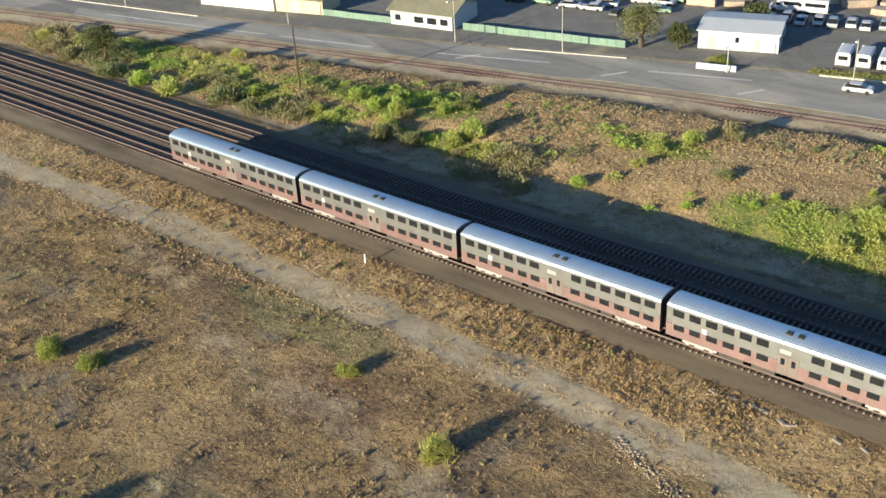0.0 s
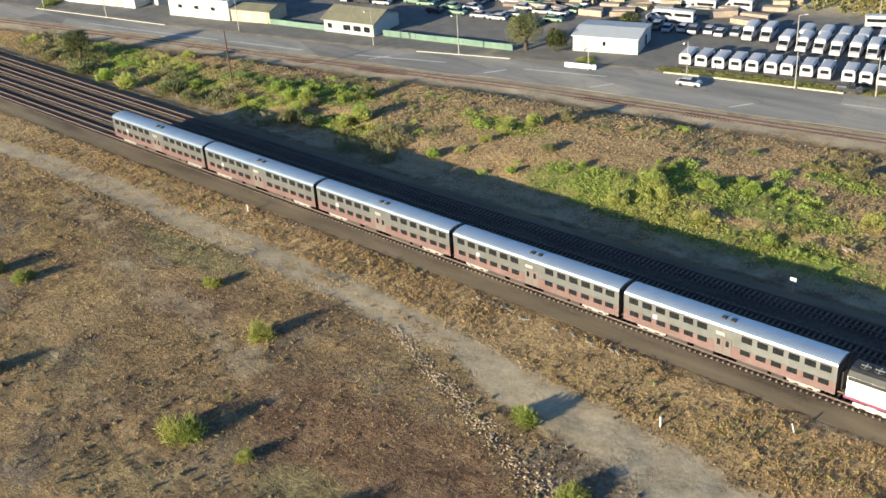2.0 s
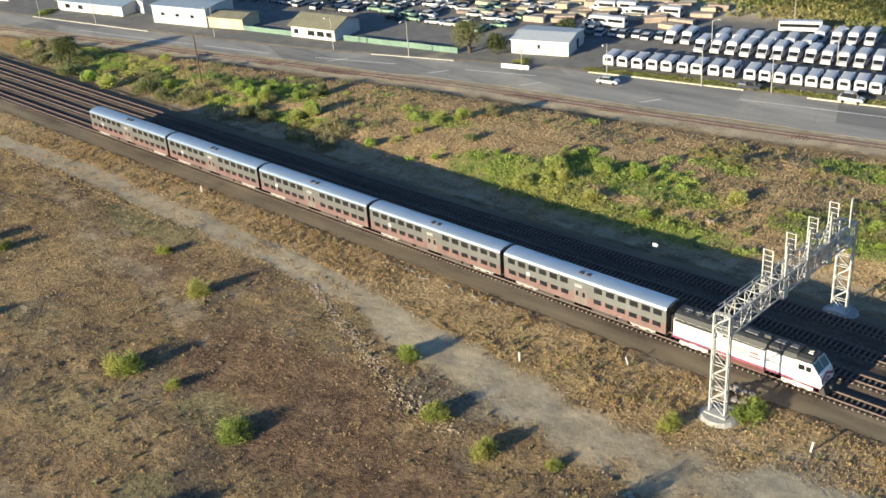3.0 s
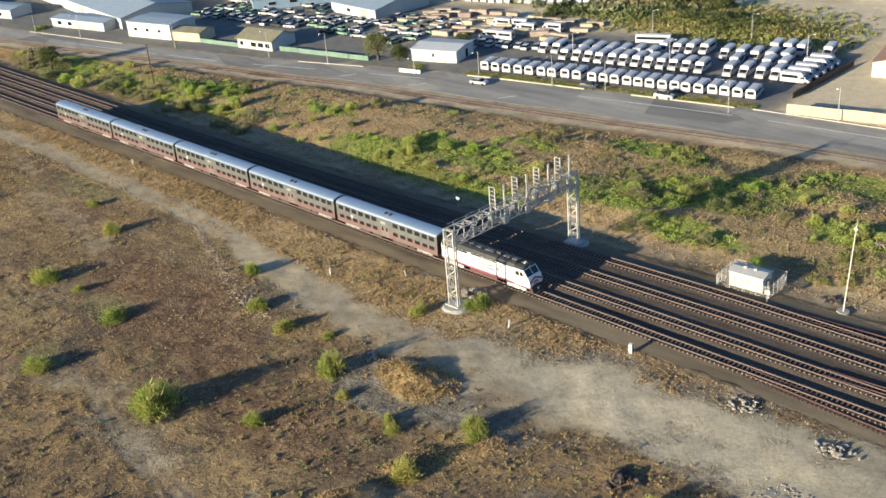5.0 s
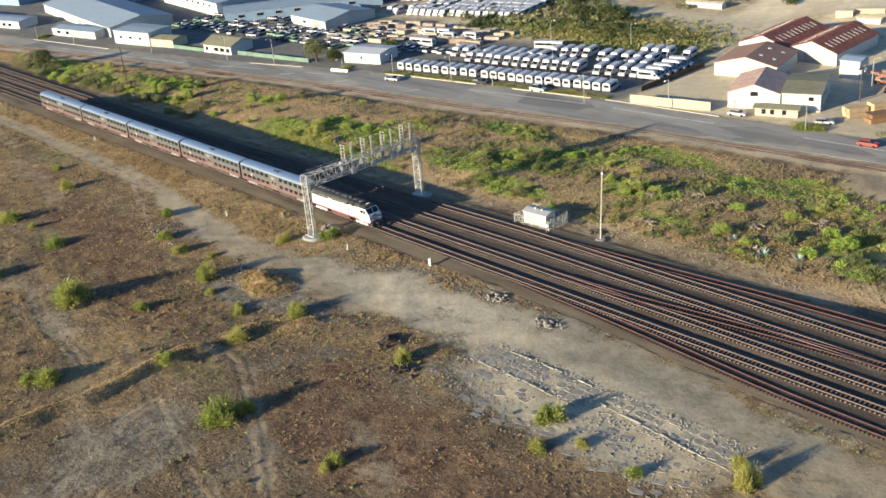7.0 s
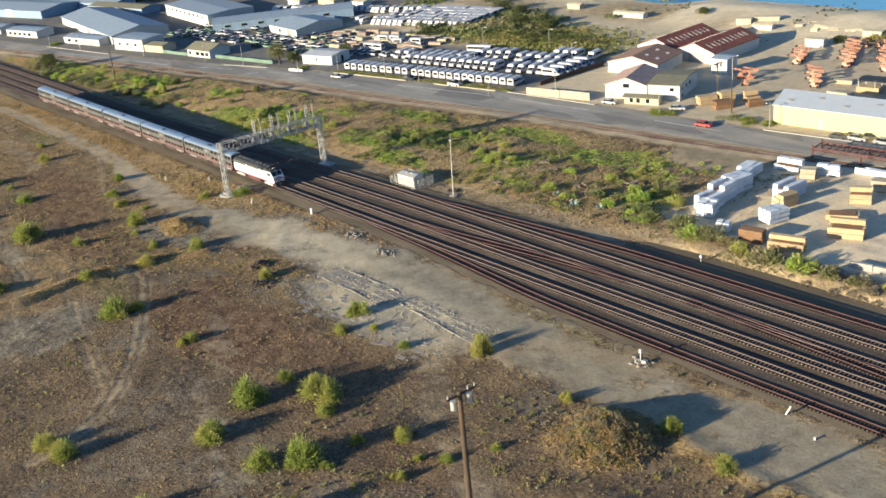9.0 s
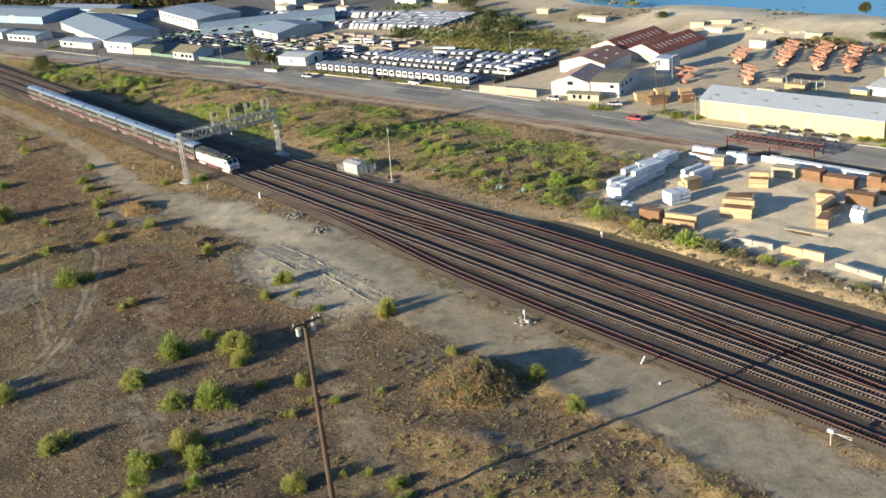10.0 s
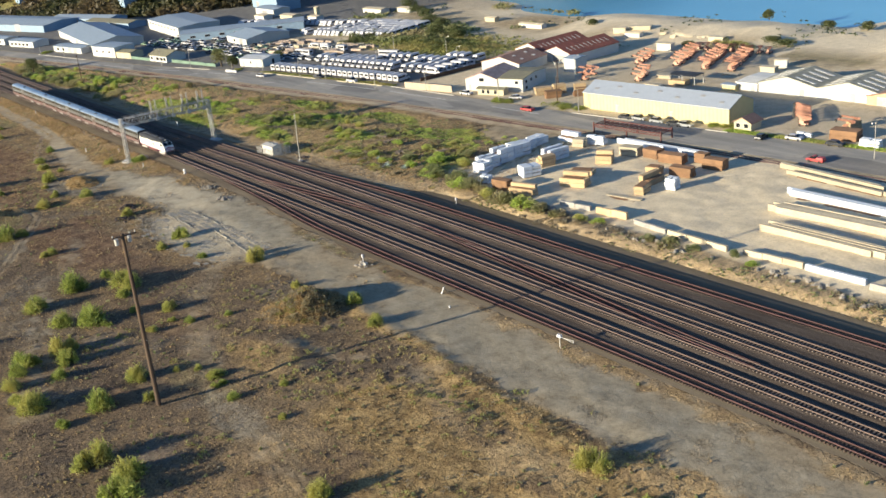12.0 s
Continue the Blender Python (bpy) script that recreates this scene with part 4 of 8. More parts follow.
for k, line in enumerate(MAIN):
    railway(line, -420, 420, "main line track with worn steel rails on concrete ties", TIE, "tie", "rail", 0.46, ((-30, 145), (35, 195), (45, 208), (55, 216))[k], "main line tracks")
for k, (line, a, b) in enumerate(SIDING):
    railway(line, a, b, "disused rusty siding on dark wooden ties" if k < 2 else "rusty crossover between two main tracks",
            WOOD_TIE, "wood_tie", "rust_rail", 0.34 if k < 2 else 0.5, (a, min(b, a + 70)), "rusty tracks", 0.62)
railway(lambda x: ROAD_NEAR(x) - 0.4, -330, 330, "rusty industrial spur sunk in the gravel beside the road", WOOD_TIE, "wood_tie", "rust_rail", 0.0, (-20, 10), "rusty tracks", 0.65, 0.05)


# ---- train ----
RAIL_TOP = 0.63
TRAIN_Y, NOSE_X = 10.2, 8.0


def wheelset_truck(parent, x, wheelbase, r, label="", paint="galv_dark", half=1.05):
    """A bogie: side frames, four wheels, axles."""
    s = Shape()
    for y in (-half, half):
        s.box(x - wheelbase / 2 - 0.55, y - 0.09, 0.42, x + wheelbase / 2 + 0.55, y + 0.09, 0.78, top=0.03)
        s.box(x - 0.5, y - 0.12, 0.3, x + 0.5, y + 0.12, 0.9)
        for d in (-wheelbase / 2, wheelbase / 2):
            s.box(x + d - 0.22, y - 0.14, 0.3, x + d + 0.22, y + 0.14, 0.66)
    s.box(x - 0.35, -1.0, 0.5, x + 0.35, 1.0, 0.95)
    t = part("truck_frame", s, paint, parent, label)
    for d in (-wheelbase / 2, wheelbase / 2):
        for y in (-0.75, 0.75):
            w = Shape().tube((x + d, y - 0.07, r), (x + d, y + 0.07, r), r, n=16)
            part("wheel", w, "dark_gray", t)
        part("axle", Shape().tube((x + d, -0.75, r), (x + d, 0.75, r), 0.08, n=6), "dark_gray", t)


def gallery_car(at):
    """A two-level carriage, 25.9 m over the couplers, its origin on the rail at its middle."""
    ob = thing("passenger_carriage", "two-level stainless steel commuter carriage with pale roof", "carriage", at, "carriages of the train")
    L, W = 12.6, 1.5
    s = Shape()
    s.box(-L, -W, 2.45, L, W, 4.35)
    s.box(-L, -W, 2.36, L, W, 2.42)
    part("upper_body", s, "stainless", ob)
    low = Shape()
    low.box(-L, -W - 0.015, 0.95, L, W + 0.015, 2.35)
    part("lower_body", low, "ground_tinted_panel", ob, "stainless lower side panels coloured with the ground's pinkish reflection")
    arc = [(-W - 0.02, 4.33)] + [(-math.cos(a) * W * 1.01, 4.35 + math.sin(a) * 0.52) for a in np.linspace(0, math.pi, 9)] + [(W + 0.02, 4.33)]
    part("roof", Shape().slab(arc, -L, L, "x"), "sky_tinted_roof", ob, "arched metal roof coloured with the sky's pale blue reflection")
    for x in (-0.6, 0.5):
        part("roof_vent", Shape().box(x - 0.35, -0.7, 4.74, x + 0.35, 0.1, 4.94, top=0.08), "dark_gray", ob)
    for x in (-L - 0.0, L - 0.06):
        end = Shape().box(x, -W + 0.06, 1.0, x + 0.06 if x > 0 else x - 0.06, W - 0.06, 4.6)
        part("end_wall", end, "dark_gray", ob, "dark end wall")
        dia = Shape().box(x - 0.3 if x < 0 else x + 0.06, -0.55, 1.1, x if x < 0 else x + 0.36, 0.55, 3.3)
        part("gangway", dia, "dark_gray", ob)
    pane = {}
    for side in (-1, 1):
        y = side * (W + 0.018)
        for zlo, zhi, xs, w in ((3.34, 4.08, (-11.3, -9.55, -7.8, -6.05, -4.3, -2.6, 2.7, 4.5, 6.25, 8.0, 9.75, 11.4), 1.2),
                                (1.76, 2.38, (-11.2, -9.5, -7.7, -5.95, -4.2, -2.5, 2.6, 4.4, 6.15, 7.9, 9.7, 11.3), 1.15)):
            for x in xs:
                key = (side, zlo)
                if key not in pane:
                    f = Shape()
                    f.box(-w / 2, y - 0.02, zlo, w / 2, y + 0.02, zhi)
                    pane[key] = f.mesh("window")
                    pane[key].materials.append(M["window"])
                part("window", pane[key], "window", ob, at=Matrix.Translation((x, 0, 0)))
        door = Shape()
        door.box(-1.0, y - 0.03, 1.0, -0.04, y + 0.03, 3.05)
        door.box(0.04, y - 0.03, 1.0, 1.0, y + 0.03, 3.05)
        d = part("door", door, "door_steel", ob, "dull steel double door")
        for x in (-0.52, 0.52):
            part("door_window", Shape().box(x - 0.2, y - 0.045, 2.1, x + 0.2, y + 0.045, 2.8), "window", d)
        part("destination_panel", Shape().box(-0.9, y - 0.02, 3.3, 0.2, y + 0.02, 3.75), "galv_dark", ob)
        part("emblem", Shape().box(-8.75, y - 0.03, 2.42, -8.25, y + 0.03, 2.95), "white", ob, "white emblem plate")
    for x0, x1 in ((-7.0, -4.4), (-3.6, -1.2), (1.6, 5.2), (5.6, 7.0)):
        part("underframe_box", Shape().box(x0, -1.3, 0.38, x1, 1.3, 0.95, top=0.03), "dark_gray", ob)
    sill = Shape().box(-12.4, -1.35, 0.82, 12.4, 1.35, 0.96)
    part("sill", sill, "dark_gray", ob)
    wheelset_truck(ob, -9.1, 2.6, 0.45)
    wheelset_truck(ob, 9.1, 2.6, 0.45)
    for x in (-12.95, 12.6):
        part("coupler", Shape().box(x, -0.18, 0.72, x + 0.35, 0.18, 1.0), "dark_gray", ob)
    return ob


def locomotive(at):
    """A boxy diesel locomotive, nose towards +x; its origin on the rail at its middle."""
    ob = thing("diesel_locomotive", "white diesel locomotive with black roof and maroon nose chevrons", "locomotive", at)
    W = 1.5
    body = Shape()
    body.slab([(-10.4, 1.35), (5.1, 1.35), (5.1, 3.72), (-10.4, 3.72)], -W, W)
    cab = [(5.1, 1.15), (8.2, 1.15), (8.35, 1.6), (8.0, 2.65), (7.85, 2.72), (7.0, 3.82), (5.1, 3.82)]
    body.slab(cab, -W, W)
    part("body", body, "loco_white", ob, "glossy white side panels")
    roof = Shape()
    roof.slab([(-W - 0.01, 3.73), (-W + 0.32, 4.25), (-0.75, 4.45), (0.75, 4.45), (W - 0.32, 4.25), (W + 0.01, 3.73)], -10.4, 5.1, "x")
    roof.slab([(-W - 0.01, 3.8), (-W + 0.3, 4.1), (-0.7, 4.28), (0.7, 4.28), (W - 0.3, 4.1), (W + 0.01, 3.8)], 5.1, 6.95, "x")
    part("roof", roof, "dark_roof", ob)
    for x in (-9.2, -7.8, -6.4, -5.0):
        f = part("radiator_fan", Shape().tube((x, 0, 4.4), (x, 0, 4.52), 0.6, 0.56, 14), "dark_gray", ob)
        caps = Shape()
        for a in range(4):
            caps.beam((x, 0, 4.53), (x + 0.5 * math.cos(a * 1.57), 0.5 * math.sin(a * 1.57), 4.53), 0.1, 0.03)
        part("fan_guard", caps, "galv", f)
    for x, w in ((-3.2, 0.45), (-0.9, 0.8), (2.6, 0.6), (4.3, 0.5)):
        part("roof_hatch", Shape().box(x - w, -0.4, 4.4, x + w, 0.4, 4.52, top=0.05), "weathered_hatch", ob)
    part("exhaust_stack", Shape().box(0.6, -0.3, 4.4, 1.5, 0.3, 4.8, top=0.08), "dark_roof", ob)
    part("horn", Shape().tube((5.9, -0.2, 4.35), (6.5, -0.2, 4.4), 0.05, 0.14, 8).tube((5.9, 0.2, 4.35), (6.4, 0.2, 4.4), 0.05, 0.12, 8), "galv", ob)
    for y in (-W - 0.012, W + 0.012):
        part("side_grille", Shape().box(-10.3, y - 0.012, 3.3, -4.6, y + 0.012, 3.7), "dark_roof", ob, "black grille band under the roof")
        part("side_grille", Shape().box(-3.9, y - 0.012, 3.46, 1.4, y + 0.012, 3.7), "dark_roof", ob, "black grille band under the roof")
    glass = Shape()
    for y in (-1.3, 0.08):
        p = [(7.76, 2.82), (7.06, 3.73), (7.09, 3.76), (7.79, 2.85)]
        glass.slab(p, y, y + 1.22)
    part("windshield", glass, "window", ob)
    for y in (-W - 0.015, W + 0.015):
        part("cab_window", Shape().box(5.45, y - 0.015, 2.75, 6.2, y + 0.015, 3.4), "window", ob)
        part("cab_window", Shape().box(6.35, y - 0.015, 2.75, 6.95, y + 0.015, 3.4), "window", ob)
        part("cab_door", Shape().box(4.55, y - 0.01, 1.3, 5.15, y + 0.01, 3.3), "white", ob)
        em = Shape()
        em.box(-2.6, y - 0.012, 2.3, -0.6, y + 0.012, 2.75)
        em.box(-2.2, y - 0.012, 1.75, -1.0, y + 0.012, 2.1)
        part("emblem_bar", em, "galv_dark", ob, "grey emblem bar")
        em = Shape()
        em.box(-0.4, y - 0.014, 2.55, 0.7, y + 0.014, 2.8)
        em.box(-0.5, y - 0.014, 2.05, 1.0, y + 0.014, 2.25)
        part("emblem", em, "red_paint", ob, "faded red emblem shapes")
    fx = lambda z: 8.362 - max(0.0, z - 1.6) * 0.333 if z >= 1.6 else 8.212 + (z - 1.15) * 0.333
    for k in range(3):
        stripe, vs = Shape(), []
        for j in range(-6, 7):
            y, z = j * 0.24, 2.62 - 0.5 * k - abs(j) * 0.1
            vs += [(fx(z), y, z), (fx(z - 0.34), y, z - 0.34), (fx(z - 0.34) - 0.06, y, z - 0.34), (fx(z) - 0.06, y, z)]
        stripe.add(vs, [(4 * j + a, 4 * j + (a + 1) % 4, 4 * j + 4 + (a + 1) % 4, 4 * j + 4 + a) for j in range(12) for a in range(4)] + [(3, 2, 1, 0), (48, 49, 50, 51)])
        part("chevron", stripe, "maroon", ob, "maroon chevron stripe")
    for y in (-1.1, 1.1):
        part("ditch_light", Shape().tube((8.2, y, 1.45), (8.42, y, 1.45), 0.12, n=10), "lens", ob)
    part("headlight", Shape().tube((6.9, -0.16, 4.0), (7.06, -0.16, 4.0), 0.12, n=10).tube((6.9, 0.16, 4.0), (7.06, 0.16, 4.0), 0.12, n=10), "lens", ob)
    plow = Shape().slab([(8.0, 0.25), (8.75, 0.2), (8.45, 1.1), (8.0, 1.15)], -1.25, 1.25)
    part("pilot", plow, "dark_gray", ob, "black pilot plough")
    tank = Shape().slab([(-4.2, 0.35), (1.4, 0.35), (1.6, 0.6), (1.6, 1.12), (-4.4, 1.12), (-4.4, 0.6)], -1.35, 1.35)
    part("fuel_tank", tank, "rust", ob)
    part("frame_sill", Shape().box(-10.6, -1.47, 1.02, 5.1, 1.47, 1.35).box(5.1, -1.47, 0.98, 8.1, 1.47, 1.15), "maroon", ob)
    wheelset_truck(ob, -7.7, 2.75, 0.51, "pale steel truck frame", "truck_paint", 1.3)
    wheelset_truck(ob, 5.4, 2.75, 0.51, "pale steel truck frame", "truck_paint", 1.3)
    rail = Shape()
    for y in (-1.42, 1.42):
        for x in (4.3, 5.3):
            rail.tube((x, y * 1.07, 1.2), (x, y * 1.07, 2.6), 0.025, n=5)
    part("grab_rail", rail, "galv", ob)
    part("coupler", Shape().box(8.3, -0.2, 0.68, 8.95, 0.2, 0.98).box(-11.0, -0.2, 0.68, -10.4, 0.2, 0.98), "dark_gray", ob)
    return ob


locomotive(pose(NOSE_X - 8.6, TRAIN_Y, RAIL_TOP))
first_car = gallery_car(pose(NOSE_X - 19.7 - 12.95, TRAIN_Y, RAIL_TOP))
for k in range(1, 5):
    copy_thing(first_car, pose(NOSE_X - 19.7 - 12.95 - 25.9 * k, TRAIN_Y, RAIL_TOP))


# ---- signal bridge ----
def lattice(shape, a, b, across, width, panels, chord, web):
    """A ladder-like lattice between a and b: two chords across apart, with rungs and zigzag braces."""
    a, b, side = Vector(a), Vector(b), Vector(across).normalized() * width / 2
    shape.beam(a - side, b - side, chord)
    shape.beam(a + side, b + side, chord)
    for k in range(panels + 1):
        p = a.lerp(b, k / panels)
        shape.beam(p - side, p + side, web)
        if k < panels:
            q = a.lerp(b, (k + 1) / panels)
            shape.beam(*((p - side, q + side) if k % 2 else (p + side, q - side)), web)
    return shape


def signal_bridge():
    base_z = 0.35
    ob = thing("signal_bridge", "galvanised lattice signal bridge over four tracks on concrete footings", "signal gantry", pose(0, 0, 0))
    ends = (Vector((0, 0, base_z)), Vector((1.2, 27.8, base_z)))
    along = (ends[1] - ends[0]).normalized()
    X = Vector((1, 0, 0))
    top, low = 12.9, 10.6
    for e in ends:
        leg = Shape()
        for off in (-0.25, 0.25):
            o = along * off
            lattice(leg, e + o, e + o + Vector((0, 0, top - base_z)), X, 1.85, 8, 0.17, 0.08)
        for k in range(9):
            z = (top - base_z) * k / 8
            for sx in (-0.925, 0.925):
                leg.beam(e + X * sx - along * 0.25 + Vector((0, 0, z)), e + X * sx + along * 0.25 + Vector((0, 0, z)), 0.1)
        leg.box(e.x - 1.3, e.y - 0.8, e.z, e.x + 1.3, e.y + 0.8, e.z + 0.14)
        part("leg", leg, "galv", ob, "pale galvanised lattice leg")
        foot = Shape().tube(e + Vector((0.2, 0, -0.9)), e + Vector((0.2, 0, 0.0)), 3.0, 1.9, 16)
        part("footing", foot, "concrete", ob, "rounded concrete footing")
    a, b = ends[0] + Vector((0, 0, 0)), ends[1]
    truss = Shape()
    P = lambda t, x, z: ends[0].lerp(ends[1], t) + X * x + Vector((0, 0, z - base_z))
    n = 14
    for sx in (-0.95, 0.95):
        lattice(truss, P(0, sx, (top + low) / 2), P(1, sx, (top + low) / 2), (0, 0, 1), top - low, n, 0.15, 0.08)
    for z in (low, top):
        for k in range(n + 1):
            truss.beam(P(k / n, -0.95, z), P(k / n, 0.95, z), 0.1)
            if k < n:
                truss.beam(P(k / n, -0.95 if k % 2 else 0.95, z), P((k + 1) / n, 0.95 if k % 2 else -0.95, z), 0.08)
    part("truss", truss, "galv", ob, "lattice truss across the tracks")
    deck = Shape()
    for k in range(8):
        deck.beam(P(0, -0.6 + 0.17 * k, low + 0.2), P(1, -0.6 + 0.17 * k, low + 0.2), 0.04, 0.06)
    for k in range(40):
        deck.beam(P(k / 39, -0.62, low + 0.2), P(k / 39, 0.62, low + 0.2), 0.05)
    part("walkway", deck, "galv_dark", ob, "grey steel grating walkway")
    hand = Shape()
    for sx in (-0.98, 0.98):
        hand.beam(P(0.02, sx, top + 0.5), P(0.98, sx, top + 0.5), 0.05)
        for k in range(2, 29, 3):
            hand.beam(P(k / 30, sx, top), P(k / 30, sx, top + 0.5), 0.05)
    part("handrail", hand, "galv", ob)
    for t in (0.36, 0.54, 0.72, 0.90):
        c = P(t, -0.7, top)
        ladder = Shape()
        for dx in (-0.55, 0.55):
            ladder.beam(c + X * dx + Vector((0, 0, -1.6)), c + X * dx + Vector((0, 0, 3.3)), 0.13)
        for k in range(8):
            ladder.beam(c + X * -0.55 + Vector((0, 0, -1.4 + 0.66 * k)), c + X * 0.55 + Vector((0, 0, -1.4 + 0.66 * k)), 0.08)
        part("signal_frame", ladder, "galv", ob, "pale ladder frame of a signal")
        d = P(t, 1.0, top) + along * 0.9
        mast = Shape()
        for dy in (-0.16, 0.16):
            mast.beam(d + along * dy + Vector((0, 0, -2.4)), d + along * dy + Vector((0, 0, 3.9)), 0.12)
        mast.box(d.x - 0.25, d.y - 0.5, d.z - 2.6, d.x + 0.25, d.y + 0.5, d.z - 1.5)
        m = part("signal_mast", mast, "galv", ob)
        head = Shape().box(c.x - 0.34, c.y + 0.12, c.z + 0.3, c.x + 0.34, c.y + 0.24, c.z + 2.6)
        h = part("signal_head", head, "signal_black", ob, "black signal backplate")
        for z in (0.75, 1.45, 2.15):
            part("signal_lamp", Shape().tube((c.x, c.y + 0.2, c.z + z), (c.x, c.y + 0.42, c.z + z), 0.14, 0.16, 10), "signal_black", h)
        boxy = Shape().box(c.x - 0.4, c.y - 0.8, c.z - 1.9, c.x + 0.4, c.y - 0.2, c.z - 0.8)
        part("junction_box", boxy, "galv_dark", ob)
    return ob


signal_bridge()


# ---- trackside equipment ----
def marker_post(x, y, h, w, lean=0.0):
    ob = thing("marker_post", "white painted trackside marker post", "post", pose(x, y, gz(x, y) - 0.15, 0, lean, 20), "trackside markers")
    part("post", Shape().box(-w / 2, -w / 2, 0, w / 2, w / 2, h, top=0.02), "white", ob)
    part("cap", Shape().box(-w * 0.6, -w * 0.6, h, w * 0.6, w * 0.6, h + 0.08, top=0.04), "paint_line", ob)


marker_post(10.7, 0.1, 1.4, 0.2, 8)
marker_post(-24.5, -4.2, 1.3, 0.2)
marker_post(-13.2, 2.4, 1.3, 0.16, -14)
marker_post(28.8, 5.0, 1.5, 0.5)
marker_post(153.5, 1.0, 1.7, 0.26, 24)
marker_post(160, -2.0, 0.5, 0.3)
marker_post(-100, 4.2, 1.2, 0.2)


def sign_post(x, y, h, label="small white sign plate on a thin steel post"):
    ob = thing("trackside_sign", label, "sign", pose(x, y, gz(x, y) - 0.1))
    part("post", Shape().tube((0, 0, 0), (0, 0, h), 0.05, n=6), "galv", ob)
    part("plate", Shape().box(-0.4, -0.03, h - 0.45, 0.4, 0.03, h + 0.15), "white", ob)


sign_post(-25.5, 27.6, 2.0)
sign_post(36.5, 28.2, 2.6)


def equipment_hut(x, y):
    z = gz(x, y)
    ob = thing("equipment_hut", "cream metal signal hut standing behind a chain-link fence", "hut", pose(x, y, z, 0, 0, 4))
    part("wall", Shape().box(-2.7, -1.5, -0.4, 2.7, 1.5, 2.65), "hut", ob)
    part("roof", Shape().slab([(-1.7, 2.6), (1.7, 2.6), (1.7, 2.7), (0.0, 3.1), (-1.7, 2.7)], -2.9, 2.9, "x"), "galv", ob, "pale low gable roof")
    part("door", Shape().box(-1.6, -1.54, 0.0, -0.6, -1.5, 2.1), "white", ob)
    part("air_unit", Shape().box(2.7, -0.5, 0.9, 3.15, 0.5, 1.9, top=0.03), "galv_dark", ob)
    part("roof_vent", Shape().box(-1.0, -0.3, 2.9, -0.5, 0.3, 3.35).box(0.6, -0.3, 2.9, 1.1, 0.3, 3.35), "galv_dark", ob)
    f = thing("chain_link_fence", "low chain-link fence with galvanised posts round the hut", "fence", pose(x, y, z, 0, 0, 4))
    corners = [(-4.2, -2.6), (4.2, -2.6), (4.2, 3.4), (-4.2, 3.4)]
    for (ax, ay), (bx, by) in zip(corners, corners[1:] + corners[:1]):
        n = 4
        wire = Shape()
        for k in range(n):
            px, py = ax + (bx - ax) * k / n, ay + (by - ay) * k / n
            part("post", Shape().tube((px, py, -0.5), (px, py, 2.3), 0.06, n=6), "galv", f)
        for zz in (0.1, 2.15):
            wire.beam((ax, ay, zz), (bx, by, zz), 0.06)
        length = math.hypot(bx - ax, by - ay)
        for k in range(int(length / 0.3)):
            u = k * 0.3 / length
            v = min(1, u + 1.9 / length)
            p, q = Vector((ax + (bx - ax) * u, ay + (by - ay) * u, 0.1)), Vector((ax + (bx - ax) * v, ay + (by - ay) * v, 2.1))
            wire.beam(p, q, 0.018)
            wire.beam((q.x, q.y, 0.1), (p.x, p.y, 2.1), 0.018)
        part("mesh", wire, "galv", f)


equipment_hut(31.8, 31.6)
mast_z = gz(46.2, 32.4)
radio = thing("radio_mast", "tall slender pale steel radio mast on a concrete base", "mast", pose(46.2, 32.4, mast_z - 0.2, 0, 3, 0))
part("pole", Shape().tube((0, 0, 0), (0, 0, 14), 0.11, 0.07, 8), "hut", radio)
part("base", Shape().tube((0, 0, -0.5), (0, 0, 0.45), 1.2, 0.9, 12), "concrete", radio)
part("antenna", Shape().tube((0, 0, 14), (0, 0, 15.2), 0.04, n=5).box(-0.25, -0.05, 13.4, 0.25, 0.05, 13.8), "galv", radio)


def switch_machine(x, y):
    z = gz(x, y)
    ob = thing("switch_stand", "white trackside switch stand on a rubble pad", "switch stand", pose(x, y, z))
    rng = random.Random(int(x))
    pad = Shape()
    for k in range(26):
        a, r = rng.uniform(0, 6.28), rng.uniform(0, 2.6)
        pad.lump((r * math.cos(a), r * math.sin(a) * 0.6, 0.05), rng.uniform(0.2, 0.5), rng.uniform(0.2, 0.5), rng.uniform(0.15, 0.35), rng, 0.3, 6, 3)
    tagged(part("rubble_pad", pad, "rock", ob), kind="stuff")
    part("post", Shape().tube((0, 0, 0), (0, 0, 1.7), 0.1, n=8), "white", ob)
    part("lamp", Shape().box(-0.25, -0.2, 1.7, 0.25, 0.2, 2.3, top=0.05), "white", ob)
    part("motor", Shape().box(0.4, -0.35, 0.2, 1.3, 0.35, 0.65, top=0.05), "galv_dark", ob)


switch_machine(128.5, -0.4)
switch_machine(111.5, 37.6)
det = thing("detector_post", "pale detector head on a short steel post with an arm", "detector", pose(187.5, 0.2, gz(187.5, 0.2)))
part("post", Shape().tube((0, 0, -0.2), (0, 0, 2.0), 0.09, n=8), "galv", det)
part("head", Shape().box(-0.5, -0.25, 2.0, 0.5, 0.25, 2.5, top=0.05), "white", det)
part("arm", Shape().beam((0.4, 0, 2.1), (2.6, 0.7, 1.9), 0.08).beam((0.4, 0.5, 1.8), (2.6, 0.7, 1.5), 0.08).beam((2.6, 0.7, 1.5), (2.6, 0.7, 1.9), 0.08), "galv", det)


